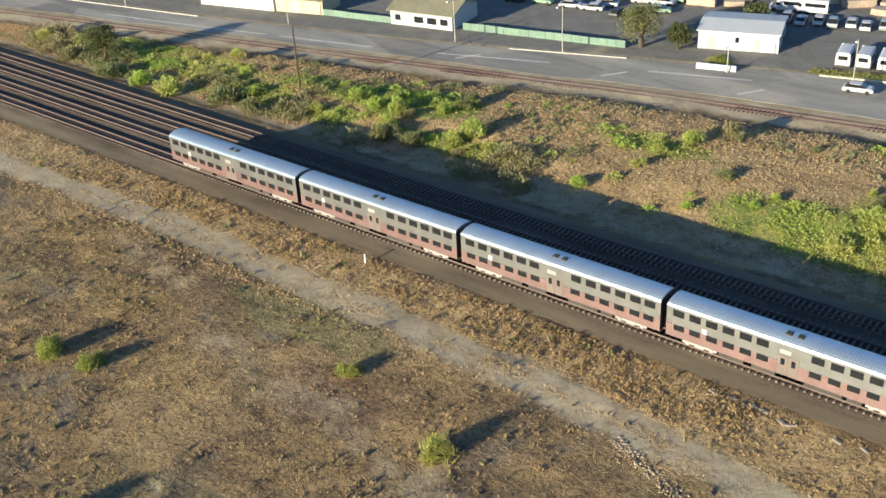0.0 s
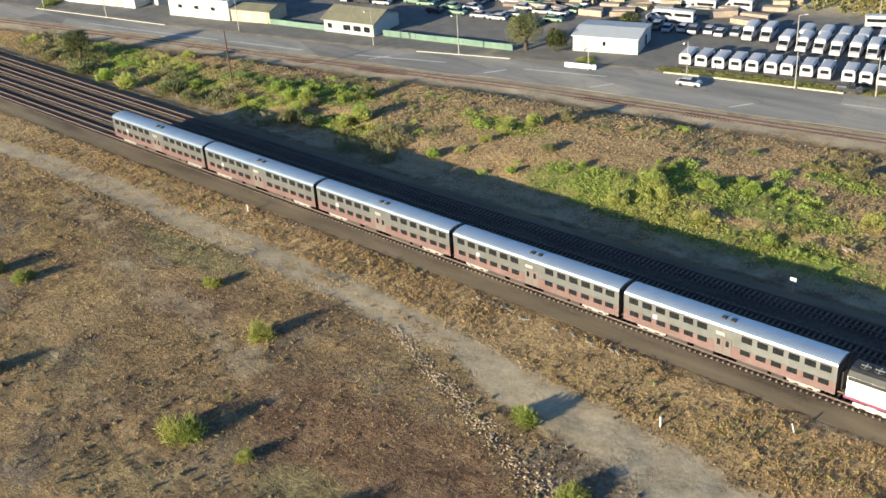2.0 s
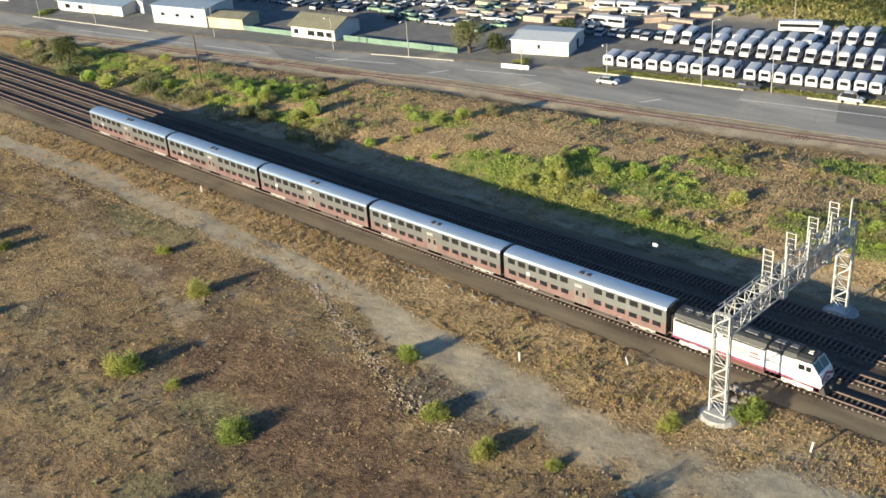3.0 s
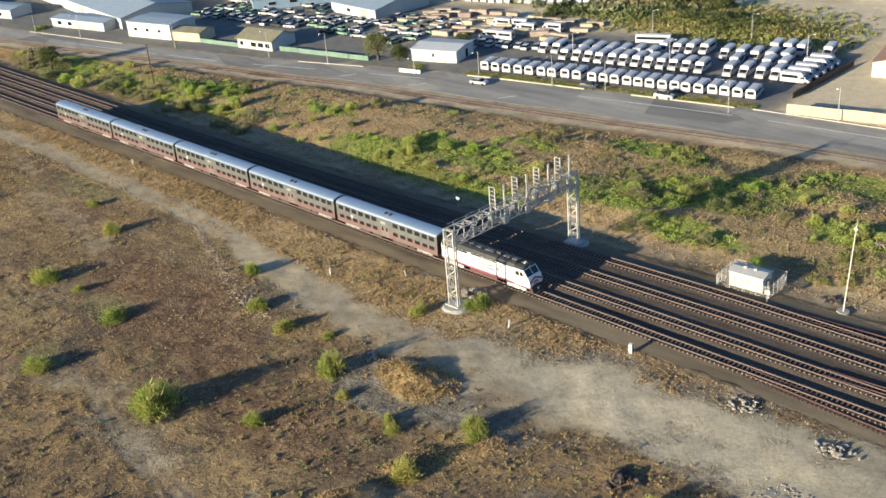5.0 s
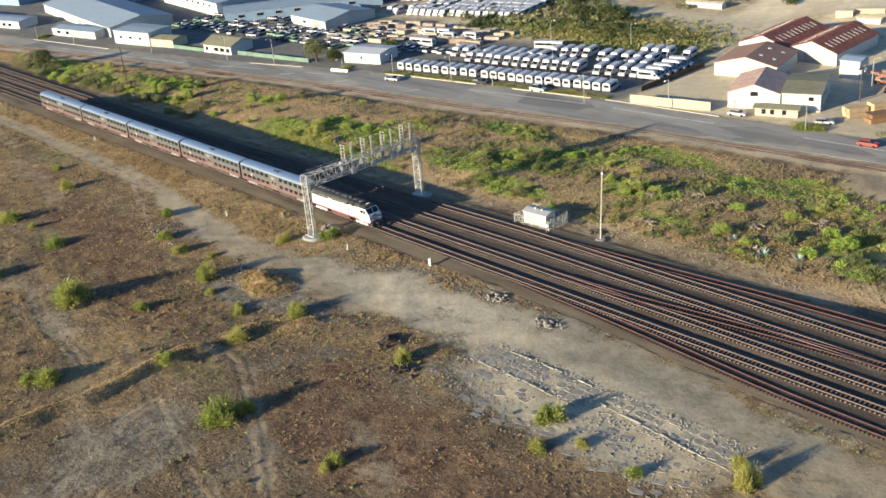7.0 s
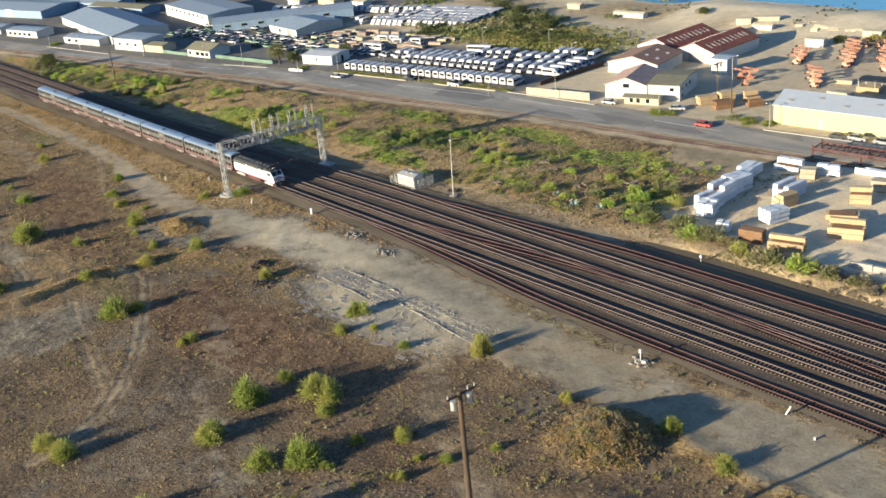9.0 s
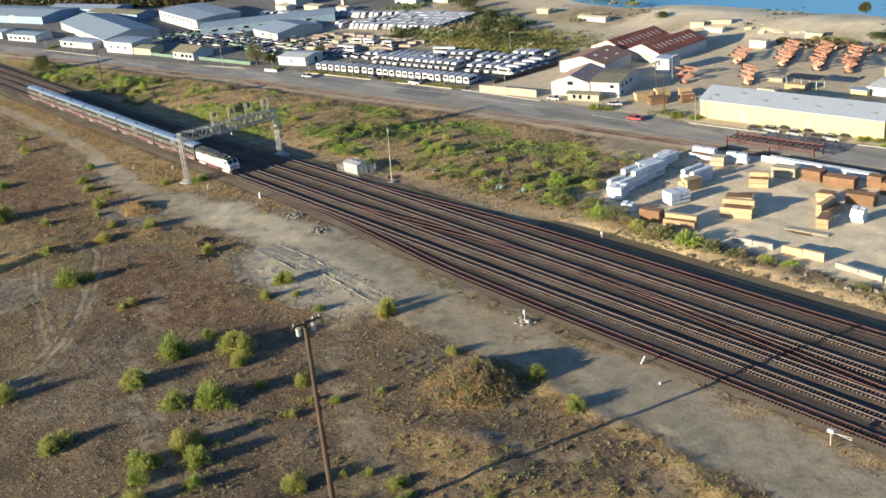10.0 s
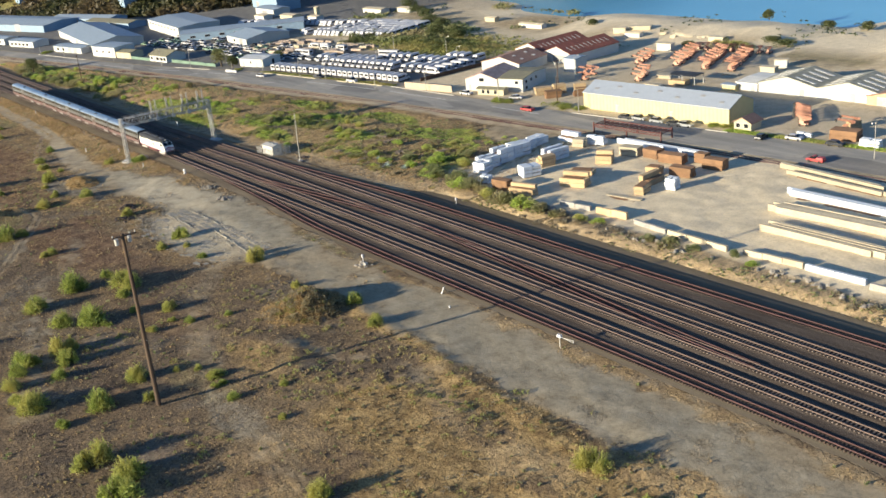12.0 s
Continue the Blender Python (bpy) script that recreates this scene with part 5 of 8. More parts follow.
def utility_pole(x, y, h, lean=0.0, arms=True, group=""):
    ob = thing("utility_pole", "tall dark wooden utility pole with a crossarm", "utility pole", pose(x, y, gz(x, y) - 0.3, 0, lean, 0), group)
    part("pole", Shape().tube((0, 0, 0), (0, 0, h), 0.42 if h > 20 else 0.2, 0.26 if h > 20 else 0.13, 10), "pole_wood", ob)
    if arms:
        part("crossarm", Shape().box(-0.2, -1.7, h - 0.6, 0.0, 2.3, h - 0.35), "pole_wood", ob)
        for y0 in (-1.5, 1.2, 2.1):
            part("insulator", Shape().tube((-0.1, y0, h - 0.35), (-0.1, y0, h), 0.1, 0.06, 8), "galv", ob)
        for y0 in (0.9, -1.2):
            part("transformer", Shape().tube((0.35, y0, h - 1.5), (0.35, y0, h - 0.5), 0.32, 0.32, 10), "galv", ob)
        part("step_bolt", Shape().beam((-0.6, 0, h * 0.55), (0.6, 0, h * 0.55), 0.06).beam((-0.5, 0.1, h * 0.4), (0.5, 0.1, h * 0.4), 0.05), "galv", ob)


utility_pole(153.0, -57.0, 30.3, 0)
utility_pole(-146.0, 38.5, 11.5, 0, arms=False)


# ---- vegetation ----
def leaf_quads(centers, sizes, rng, up=0.4, out=None, slim=(0.28, 0.5)):
    """Small leaf blades at the given centres, turned at random; up: how far they stand upright."""
    n = len(centers)
    a = rng.normal(size=(n, 3))
    a[:, 2] = a[:, 2] * (1 - up) + up * 1.6
    if out is not None:
        a = out + 0.38 * rng.normal(size=(n, 3))
    a /= np.linalg.norm(a, axis=1)[:, None]
    b = np.cross(a, rng.normal(size=(n, 3)))
    b /= np.linalg.norm(b, axis=1)[:, None] + 1e-9
    s = np.asarray(sizes)[:, None]
    w = s * rng.uniform(slim[0], slim[1], (n, 1))
    p = np.stack([centers - a * s, centers + b * w, centers + a * s, centers - b * w], 1).reshape(-1, 3)
    return p


def quads_mesh(name, p, material):
    n = len(p) // 4
    me = bpy.data.meshes.new(name)
    me.vertices.add(len(p))
    me.vertices.foreach_set("co", p.astype(np.float32).ravel())
    me.loops.add(4 * n)
    me.polygons.add(n)
    me.loops.foreach_set("vertex_index", np.arange(4 * n, dtype=np.int32))
    me.polygons.foreach_set("loop_start", np.arange(0, 4 * n, 4, dtype=np.int32))
    me.update(calc_edges=True)
    me.materials.append(M[material])
    return me


def crown_points(rng, n, lobes):
    """Leaf places in a crown of several uneven lobes round a full middle, of unit radius and height."""
    t = rng.uniform(0, math.tau, lobes)
    q = rng.uniform(0.1, 0.62, lobes)
    c = np.stack([q * np.cos(t), q * np.sin(t), 0.62 - 0.45 * q + rng.uniform(-0.08, 0.1, lobes)], 1)
    r = rng.uniform(0.26, 0.44, lobes)
    k = rng.integers(0, lobes, n)
    d = rng.normal(size=(n, 3))
    d /= np.linalg.norm(d, axis=1)[:, None]
    p = c[k] + d * (r[k] * rng.uniform(0.45, 1.0, n) ** 0.4)[:, None]
    p[:, 2] = np.abs(p[:, 2])
    return p


def shrub_kind(seed, material, n=3300, lobes=10, leaf=0.1, up=0.7):
    rng = np.random.default_rng(seed)
    p = crown_points(rng, n, lobes)
    sz = rng.uniform(0.6, 1.3, n) * leaf
    way = p / (np.linalg.norm(p, axis=1)[:, None] + 1e-6) + np.array([0, 0, 0.45])
    slim = (0.13, 0.24)
    if material == "bush":
        # tussocks of long thin shoots that fan out from their feet, with drooping tips
        a, q = rng.uniform(0, math.tau, lobes), 0.6 * np.sqrt(rng.uniform(0, 1, lobes))
        foot = np.stack([q * np.cos(a), q * np.sin(a), 0 * q], 1)
        reach = rng.uniform(0.55, 1.0, lobes) * (1.05 - 0.45 * q)
        k = rng.integers(0, lobes, n)
        t, lean = rng.uniform(0, math.tau, n), rng.uniform(0, 1.0, n) ** 0.8 * 1.15
        way = np.stack([np.sin(lean) * np.cos(t), np.sin(lean) * np.sin(t), np.cos(lean)], 1)
        u = rng.uniform(0.25, 1.0, n) ** 0.7
        p = foot[k] + way * (reach[k] * u * rng.uniform(0.75, 1.1, n))[:, None]
        p[:, 2] = np.maximum(0.02, p[:, 2] - 0.3 * (u * np.sin(lean)) ** 2)
        way[:, 2] -= 0.5 * u * np.sin(lean)
        way = way + 0.16 * rng.normal(size=(n, 3))
        sz, slim = rng.uniform(0.6, 1.5, n) * leaf, (0.07, 0.15)
    foliage = quads_mesh("foliage", leaf_quads(p, sz, rng, up, way, slim), material)
    s = Shape()
    for k in range(7):
        a = rng.uniform(0, 6.28)
        s.tube((0.04 * math.cos(a), 0.04 * math.sin(a), -0.08), (0.4 * math.cos(a), 0.4 * math.sin(a), rng.uniform(0.4, 0.75)), 0.025, 0.008, 4)
    stems = s.mesh("stem")
    stems.materials.append(M["bark"])
    return foliage, stems


KINDS = {"bush": [shrub_kind(40 + k, "bush", 2700, 4 + k, 0.115) for k in range(8)], "weeds": [shrub_kind(60 + k, "weeds", 900, 9, 0.14) for k in range(4)],
         "brush": [shrub_kind(80 + k, "brush", 900, 9, 0.14, 0.5) for k in range(4)], "tree": [shrub_kind(90 + k, "tree", 1400, 12, 0.08, 0.2) for k in range(3)]}


def shrub(x, y, w, h, kind, k, label, group):
    foliage, stems = KINDS[kind][k % len(KINDS[kind])]
    ob = new("shrub")
    ob.matrix_basis = Matrix.LocRotScale((x, y, gz(x, y) - 0.05), Euler((0, 0, k * 1.7)), (w * 0.66, w * 0.66, h * 0.95))
    tagged(ob, label, "shrub", group)
    part("foliage", foliage, kind, ob)
    part("stem", stems, "bark", ob)


SHRUBS_A = ((-114.5, -28.3, 2.7, 2.7), (-109.2, -27.2, 2.7, 2.1), (-91.8, -41.6, 2.6, 2.6), (-86.4, -12.8, 2.2, 2.0), (-71.1, -17.9, 2.8, 3.2), (-63.7, -35.0, 4.0, 3.4), (-54.8, -33.6, 1.9, 1.6), (-41.4, -34.7, 4.2, 2.4), (-36.8, -49.8, 3.8, 2.9), (-36.2, -11.9, 2.8, 2.6), (-25.2, -18.3, 3.3, 2.4), (-16.8, -20.3, 3.1, 2.6), (-12.7, -45.0, 6.5, 5.2), (-3.2, -4.9, 2.4, 2.4), (-1.0, -23.7, 3.9, 4.3), (-0.2, -38.3, 2.5, 2.1), (2.3, 2.0, 3.7, 2.4), (10.4, -62.0, 5.2, 3.3), (15.7, -28.1, 2.2, 1.6), (21.8, -46.5, 3.3, 2.5))
SHRUBS_B = ((23.9, -33.4, 3.7, 3.0), (24.7, -22.4, 3.5, 3.1), (42.3, -48.7, 5.4, 4.6), (43.2, -45.4, 2.7, 2.7), (50.1, -21.2, 2.8, 2.8), (63.9, -45.6, 3.3, 2.1), (77.4, -77.2, 3.6, 3.1), (79.0, -19.4, 3.5, 3.9), (82.2, -75.8, 3.9, 3.5), (89.0, -41.1, 2.3, 2.3), (90.1, -48.8, 5.2, 5.2), (95.5, -58.8, 4.6, 3.8), (98.7, -41.1, 5.6, 4.8), (95.6, -39.4, 3.4, 3.4), (102.6, -43.2, 2.8, 2.5), (104.7, -75.6, 4.7, 3.6), (106.9, -57.1, 4.1, 3.4), (107.0, -14.4, 3.0, 4.2), (104.2, -12.2, 2.4, 2.8), (111.5, -52.5, 5.0, 5.4), (113.0, -44.5, 1.7, 1.8))
SHRUBS_C = ((114.6, -50.9, 2.0, 1.3), (5.0, -27.0, 2.0, 1.5), (14.2, -26.8, 2.0, 1.8), (82.1, -25.5, 2.4, 2.2), (86.0, -20.8, 1.8, 1.3), (95.0, -21.6, 2.2, 1.7), (-9.0, -17.6, 1.8, 1.2), (117.1, -38.8, 2.7, 2.8), (119.7, -61.2, 4.3, 4.7), (125.4, -62.2, 3.7, 4.1), (119.5, -67.8, 4.2, 3.7), (123.0, -70.9, 3.1, 3.1), (127.6, -73.3, 2.9, 3.1), (130.1, -65.7, 2.6, 2.6), (138.3, -72.8, 5.0, 4.2), (133.9, -74.0, 2.6, 2.2), (146.0, -64.4, 4.5, 4.9), (141.2, -55.5, 3.5, 3.9), (150.0, -57.2, 2.0, 2.4), (151.3, -45.9, 3.1, 1.7), (154.2, -46.8, 2.2, 1.2))
SHRUBS_D = ((160.9, -47.3, 2.2, 1.6), (125.9, -38.8, 1.9, 1.6), (122.6, -41.2, 1.3, 1.2), (124.2, -46.1, 1.9, 1.6), (129.1, -32.2, 1.6, 1.3), (127.5, -16.6, 2.2, 2.2), (143.7, -49.6, 1.2, 1.2), (146.1, -46.8, 1.4, 1.3), (163.2, -39.1, 1.6, 1.2), (144.6, -13.4, 3.0, 2.9), (155.3, -16.0, 3.0, 2.5), (163.7, -72.1, 5.2, 4.6), (170.4, -69.5, 4.6, 4.4), (175.3, -72.9, 5.2, 4.4), (195.6, -51.8, 3.4, 3.6), (217.4, -21.8, 4.2, 3.9), (228, -22.5, 1.8, 1.6), (172.6, -44.9, 1.4, 1.2), (148.2, -71.5, 2.2, 1.6))
for k, (x, y, w, h) in enumerate(SHRUBS_A + SHRUBS_B + SHRUBS_C + SHRUBS_D):
    big = w > 4
    shrub(x, y, w, h, "bush", k, "large yellow-green shrub on dry ground" if big else "small yellow-green shrub on dry ground", "shrubs in the dry field")

rng = np.random.default_rng(5)
# bushes between the tracks and the road
for k in range(270):
    x = rng.uniform(-215, 90)
    y = float(BED_FAR(x)) + rng.uniform(7, 34)
    if y > float(ROAD_NEAR(x)) - 8 or rng.uniform() > 0.12 + 0.88 * float(green_zone(np.array([x]), np.array([y]))[0]):
        continue
    kind = "brush" if rng.uniform() < 0.4 else "weeds"
    w = rng.uniform(1.3, 4.0)
    shrub(x, y, w, w * rng.uniform(0.45, 0.7), kind, k, "grey-green bush among the weeds" if kind == "brush" else "bright green leafy bush among the weeds", "bushes beside the tracks")
TRACK_BUSHES_A = ((-167, 28, 6, 3), (-155, 31, 6.5, 3), (-148, 30, 5, 2.6), (-175, 28, 5, 2.4), (-123, 33, 4.5, 3), (-118, 34, 4, 2.2), (-111, 39, 4.6, 3.2), (-183, 27, 5, 2.5), (-198, 30, 6, 2.6), (104, 45, 6, 2.6), (112, 46, 5, 2), (122, 45, 4.5, 1.8), (130, 45, 4, 1.6), (99, 48, 6, 3))
TRACK_BUSHES_B = ((92, 47, 5, 2.4), (150, 47, 3.5, 1.2), (165, 46, 3.6, 1.3), (176, 47, 3.2, 1.4), (190, 48, 3.2, 1.0), (108, 45.4, 6.5, 3.4), (122, 43.0, 6.5, 3.2), (128.5, 43.4, 6, 3.0), (134, 43.6, 5.5, 2.6), (140, 44.4, 4.5, 1.8), (145.5, 46, 4, 1.6), (170, 46.6, 4.5, 1.8), (184.3, 49.2, 2.6, 1.8), (116, 44.2, 5, 2.4))
for k, (x, y, w, h) in enumerate(TRACK_BUSHES_A + TRACK_BUSHES_B):
    shrub(x, y, w, h, "brush" if k % 3 else "weeds", k, "dense grey-green bush beside the tracks", "bushes beside the tracks")


for k, (x, y, w, h) in enumerate(((58, 43, 3.4, 1.5), (63, 47, 3.8, 1.8), (69, 45, 3.2, 1.5), (74, 50, 4.2, 2.0), (80, 47, 3.6, 1.8), (84, 53, 4.6, 2.2), (88, 49, 4.4, 2.2), (91, 56, 4.6, 2.4), (79, 57, 3.6, 1.7), (86, 62, 4.2, 2.0), (70, 60, 3.8, 1.7), (60, 57, 3.4, 1.5), (50, 61, 3.6, 1.6), (42, 55, 3.4, 1.5), (33, 62, 3.6, 1.6), (25, 55, 3.2, 1.4), (15, 62, 3.6, 1.6), (5, 55, 3.2, 1.4))):
    shrub(x, y, w, h, "weeds" if k % 3 else "brush", k, "leafy green bush on the weedy bank" if k % 3 else "grey-green bush on the weedy bank", "bushes beside the tracks")


def scatter(name, material, n, x0, x1, low, high, keep, size, label, category, blades=3, spread=0.5, up=0.85, seed=1):
    """Many small clumps of blades over a stretch of ground, as one mass."""
    g = np.random.default_rng(seed)
    x = g.uniform(x0, x1, n)
    y = low(x) + (high(x) - low(x)) * g.uniform(0, 1, n)
    ok = g.uniform(0, 1, n) < keep(x, y)
    x, y = x[ok], y[ok]
    z = ground_z(x, y)
    s = g.uniform(size[0], size[1], len(x))
    x, y, z, s = (np.repeat(v, blades) for v in (x, y, z, s))
    c = np.stack([x + g.normal(0, spread, len(x)) * s, y + g.normal(0, spread, len(x)) * s, z + s * g.uniform(0.25, 0.8, len(x))], 1)
    ob = part(name, quads_mesh(name, leaf_quads(c, s * g.uniform(0.5, 1.0, len(s)), g, up), material), material)
    return tagged(ob, label, category, kind="stuff")


def bare(x, y):
    z = zones(x, y)
    return (1 - np.clip(z[..., 0] * 1.6, 0, 1)) * (1 - np.clip(z[..., 2], 0, 1))


flatline = lambda v: (lambda x: np.full(np.shape(x), float(v)))
scatter("verge_grass", "bank_straw", 18000, -225, 60, lambda x: BED_NEAR(x) - 13, lambda x: BED_NEAR(x) - 0.4, lambda x, y: bare(x, y) * (0.35 + 0.65 * step(-0.3, 0.3, grid_noise(x, y, 9, 95))), (0.08, 0.2), "strip of orange dry grass beside the tracks", "grass", 4, 0.6, 0.7, 21)
scatter("berm_grass", "bank_straw", 12000, 14, 30, flatline(-82), flatline(-20), lambda x, y: 1 - step(0.8, 2.4, np.minimum(to_line(x, y, BERM), to_line(x, y, RIDGES[1][0]))), (0.07, 0.18), "pale dry grass along a low earth berm", "grass", 4, 0.6, 0.7, 22)
scatter("field_tufts", "graybrush", 9000, -225, 270, flatline(-82), lambda x: BED_NEAR(x) - 4, lambda x, y: bare(x, y) * (1 - 0.75 * soil_zone(x, y)) * step(-0.2, 0.5, grid_noise(x, y, 11, 73) + 0.4 * grid_noise(x, y, 4, 74)), (0.12, 0.3), "shaggy tufts of dry grass", "grass", 8, 0.45, 0.6, 31)
scatter("low_weeds", "scrub", 10000, -225, 270, flatline(-82), lambda x: BED_NEAR(x) - 3, lambda x, y: bare(x, y) * step(0.35, 0.6, grid_noise(x, y, 16, 71) + 0.5 * grid_noise(x, y, 5, 72)), (0.14, 0.34), "low yellow-green weeds in the dry field", "weeds", 5, 0.8, 0.3, 14)
scatter("dry_grass", "straw", 60000, -225, 270, flatline(-82), lambda x: BED_NEAR(x) - 0.5, lambda x, y: bare(x, y) * (0.25 + 0.75 * step(-0.3, 0.5, grid_noise(x, y, 12, 41) + 0.5 * grid_noise(x, y, 4, 42))), (0.08, 0.22), "tufts of dry straw-coloured grass", "grass", seed=2)
scatter("dead_weeds", "brush", 3200, -225, 270, flatline(-82), lambda x: BED_NEAR(x) - 1.0, lambda x, y: bare(x, y) * step(-0.1, 0.6, grid_noise(x, y, 18, 43) + 0.5 * step(90, 150, x)), (0.2, 0.45), "scattered dark dead weeds", "weeds", 9, 0.4, 0.6, 3)
scatter("green_weeds", "weeds", 72000, -235, 100, lambda x: BED_FAR(x) + 4, lambda x: ROAD_NEAR(x) - 6, lambda x, y: green_zone(x, y) * (0.1 + 0.9 * step(-0.2, 0.4, grid_noise(x, y, 3.2, 61) + 0.7 * grid_noise(x, y, 9, 62))), (0.1, 0.28), "dense mass of fresh green weeds", "weeds", 7, 1.1, 0.4, 4)
scatter("bank_grass", "bank_straw", 60000, -235, 110, lambda x: BED_FAR(x) + 3, lambda x: ROAD_NEAR(x) - 6.5, lambda x, y: (1 - 0.8 * green_zone(x, y)) * (1 - gravel_apron(x, y)) * 0.9, (0.08, 0.22), "dry straw grass between the tracks and the road", "grass", 3, 0.5, 0.8, 5)
scatter("dead_brush", "graybrush", 8000, -60, 100, lambda x: BED_FAR(x) + 6, lambda x: ROAD_NEAR(x) - 8, lambda x, y: (1 - gravel_apron(x, y)) * step(-0.05, 0.5, grid_noise(x, y, 14, 63) + 0.5 * step(40, 70, x) - 0.25 * (y > 60)), (0.13, 0.32), "grey dead brush on the bank", "brush", 7, 0.7, 0.5, 12)
scatter("bank_brush", "brush", 8000, -235, 235, lambda x: BED_FAR(x) + 7, lambda x: np.minimum(ROAD_NEAR(x) - 7, BED_FAR(x) + np.where(x > 92, 12, 60)), lambda x, y: (1 - gravel_apron(x, y)) * (1 - 0.75 * step(112, 130, x)) * step(0.0, 0.4, 0.2 * step(88, 100, x) + grid_noise(x, y, 15, 44) + 0.4 * grid_noise(x, y, 5, 45)), (0.16, 0.42), "patches of grey-green brush on the bank", "weeds", 6, 0.6, 0.5, 6)
scatter("knoll_scrub", "scrub", 15000, -100, -10, flatline(138), flatline(186), lambda x, y: np.clip(np.exp(-((x + 55) / 28) ** 2 - ((y - 160) / 13) ** 2) * 1.6, 0, 1), (0.35, 0.8), "dense scrub on a low knoll", "scrub", 5, 0.6, 0.4, 7)
scatter("hill_wood", "hill_leaf", 16000, -760, -170, lambda x: HILL_FOOT(x) - 3, lambda x: HILL_FOOT(x) + 150, lambda x, y: step(-0.75, -0.1, grid_noise(x, y, 30, 45)), (1.6, 3.6), "dark woods on the far hillside", "woods", 7, 0.6, 0.3, 8)
scatter("shore_scrub", "tree", 2200, -180, 260, flatline(190), flatline(262), lambda x, y: step(0.15, 0.6, grid_noise(x, y, 20, 46)), (0.3, 0.9), "scattered scrub on the sandy shore", "scrub", 6, 0.6, 0.4, 9)


scatter("town_scrub", "brush", 5000, -235, -50, flatline(150), flatline(238), lambda x, y: step(0.0, 0.4, grid_noise(x, y, 17, 81)) * (1 - lot_zone(x, y)), (0.6, 1.7), "dark scrub on waste ground behind the truck yards", "scrub", 7, 0.7, 0.4, 15)
scatter("road_verge", "weeds", 4000, 126, 182, lambda x: ROAD_FAR(x) + 0.4, lambda x: ROAD_FAR(x) + 3.0, lambda x, y: step(-0.3, 0.2, grid_noise(x, y, 7, 88)), (0.12, 0.34), "green grass verge along the road", "grass", 5, 0.6, 0.5, 33)
scatter("kerb_grass", "scrub", 5000, -82, -8, lambda x: ROAD_FAR(x) + 0.4, lambda x: ROAD_FAR(x) + 2.6, lambda x, y: 0.8 + 0 * x, (0.12, 0.34), "clipped dry grass strip between the kerb and the truck yard", "grass", 5, 0.6, 0.5, 32)
scatter("mound_grass", "straw", 12000, 128, 150, flatline(-31), flatline(-10), lambda x, y: 1 - step(0.5, 1.0, np.hypot((x - 138.5) / 9.5, (y + 20.5) / 9)), (0.12, 0.3), "dry olive brush over an earth mound", "brush", 6, 0.7, 0.5, 11)


def thicket(name, material, n, x0, x1, low, high, keep, radius, leaf, label, category, leaves=110, seed=1, squat=0.7):
    """A mass of rounded bushes: leaves over many small uneven domes on the ground."""
    g = np.random.default_rng(seed)
    x = g.uniform(x0, x1, n)
    y = low(x) + (high(x) - low(x)) * g.uniform(0, 1, n)
    ok = g.uniform(0, 1, n) < keep(x, y)
    x, y = x[ok], y[ok]
    z, r = ground_z(x, y), g.uniform(radius[0], radius[1], len(x))
    c, r = np.repeat(np.stack([x, y, z], 1), leaves, 0), np.repeat(r, leaves)
    d = g.normal(size=(len(c), 3))
    d /= np.linalg.norm(d, axis=1)[:, None]
    d[:, 2] = np.abs(d[:, 2])
    bulge = 1 + 0.3 * grid_noise(c[:, 0] + d[:, 0] * r, c[:, 1] + d[:, 1] * r, 0.7, seed)
    p = c + d * (r * bulge * g.uniform(0.55, 1.0, len(c)) ** 0.5)[:, None] * np.array([1, 1, squat])
    out = d + np.array([0, 0, 0.5])
    ob = part(name, quads_mesh(name, leaf_quads(p, r * g.uniform(leaf[0], leaf[1], len(p)), g, 0.4, out, (0.22, 0.4)), material), material)
    return tagged(ob, label, category, kind="stuff")


fresh = lambda x, y: green_zone(x, y)
thicket("green_bushes", "weeds", 2500, -230, 98, lambda x: BED_FAR(x) + 6, lambda x: ROAD_NEAR(x) - 7, lambda x, y: (0.05 + 0.8 * fresh(x, y)) * step(-0.1, 0.4, grid_noise(x, y, 7, 141)), (0.5, 1.3), (0.14, 0.26), "rounded bushes of fresh green weeds on the bank", "weeds", 110, 51)
thicket("dark_bushes", "brush", 680, -230, 100, lambda x: BED_FAR(x) + 7, lambda x: ROAD_NEAR(x) - 8, lambda x, y: (1 - gravel_apron(x, y)) * (0.05 + 0.32 * step(0.1, 0.5, grid_noise(x, y, 16, 142) + 0.3 * step(-20, 10, x))), (0.6, 1.5), (0.13, 0.24), "dark grey-green bushes on the weedy bank", "bushes", 120, 52)
thicket("olive_bushes", "scrub", 1500, -40, 98, lambda x: BED_FAR(x) + 7, lambda x: ROAD_NEAR(x) - 8, lambda x, y: (1 - gravel_apron(x, y)) * step(-0.25, 0.35, grid_noise(x, y, 8, 154) + 0.4 * grid_noise(x, y, 20, 155)), (0.4, 1.1), (0.16, 0.3), "olive green low bushes on the bank", "bushes", 70, 64)
thicket("grey_bushes", "graybrush", 420, -30, 235, lambda x: BED_FAR(x) + 7, lambda x: np.minimum(ROAD_NEAR(x) - 9, BED_FAR(x) + np.where(x > 90, 13, 40)), lambda x, y: (1 - gravel_apron(x, y)) * step(-0.1, 0.4, grid_noise(x, y, 11, 143)), (0.5, 1.1), (0.16, 0.3), "grey dead bushes on the bank", "brush", 90, 53)
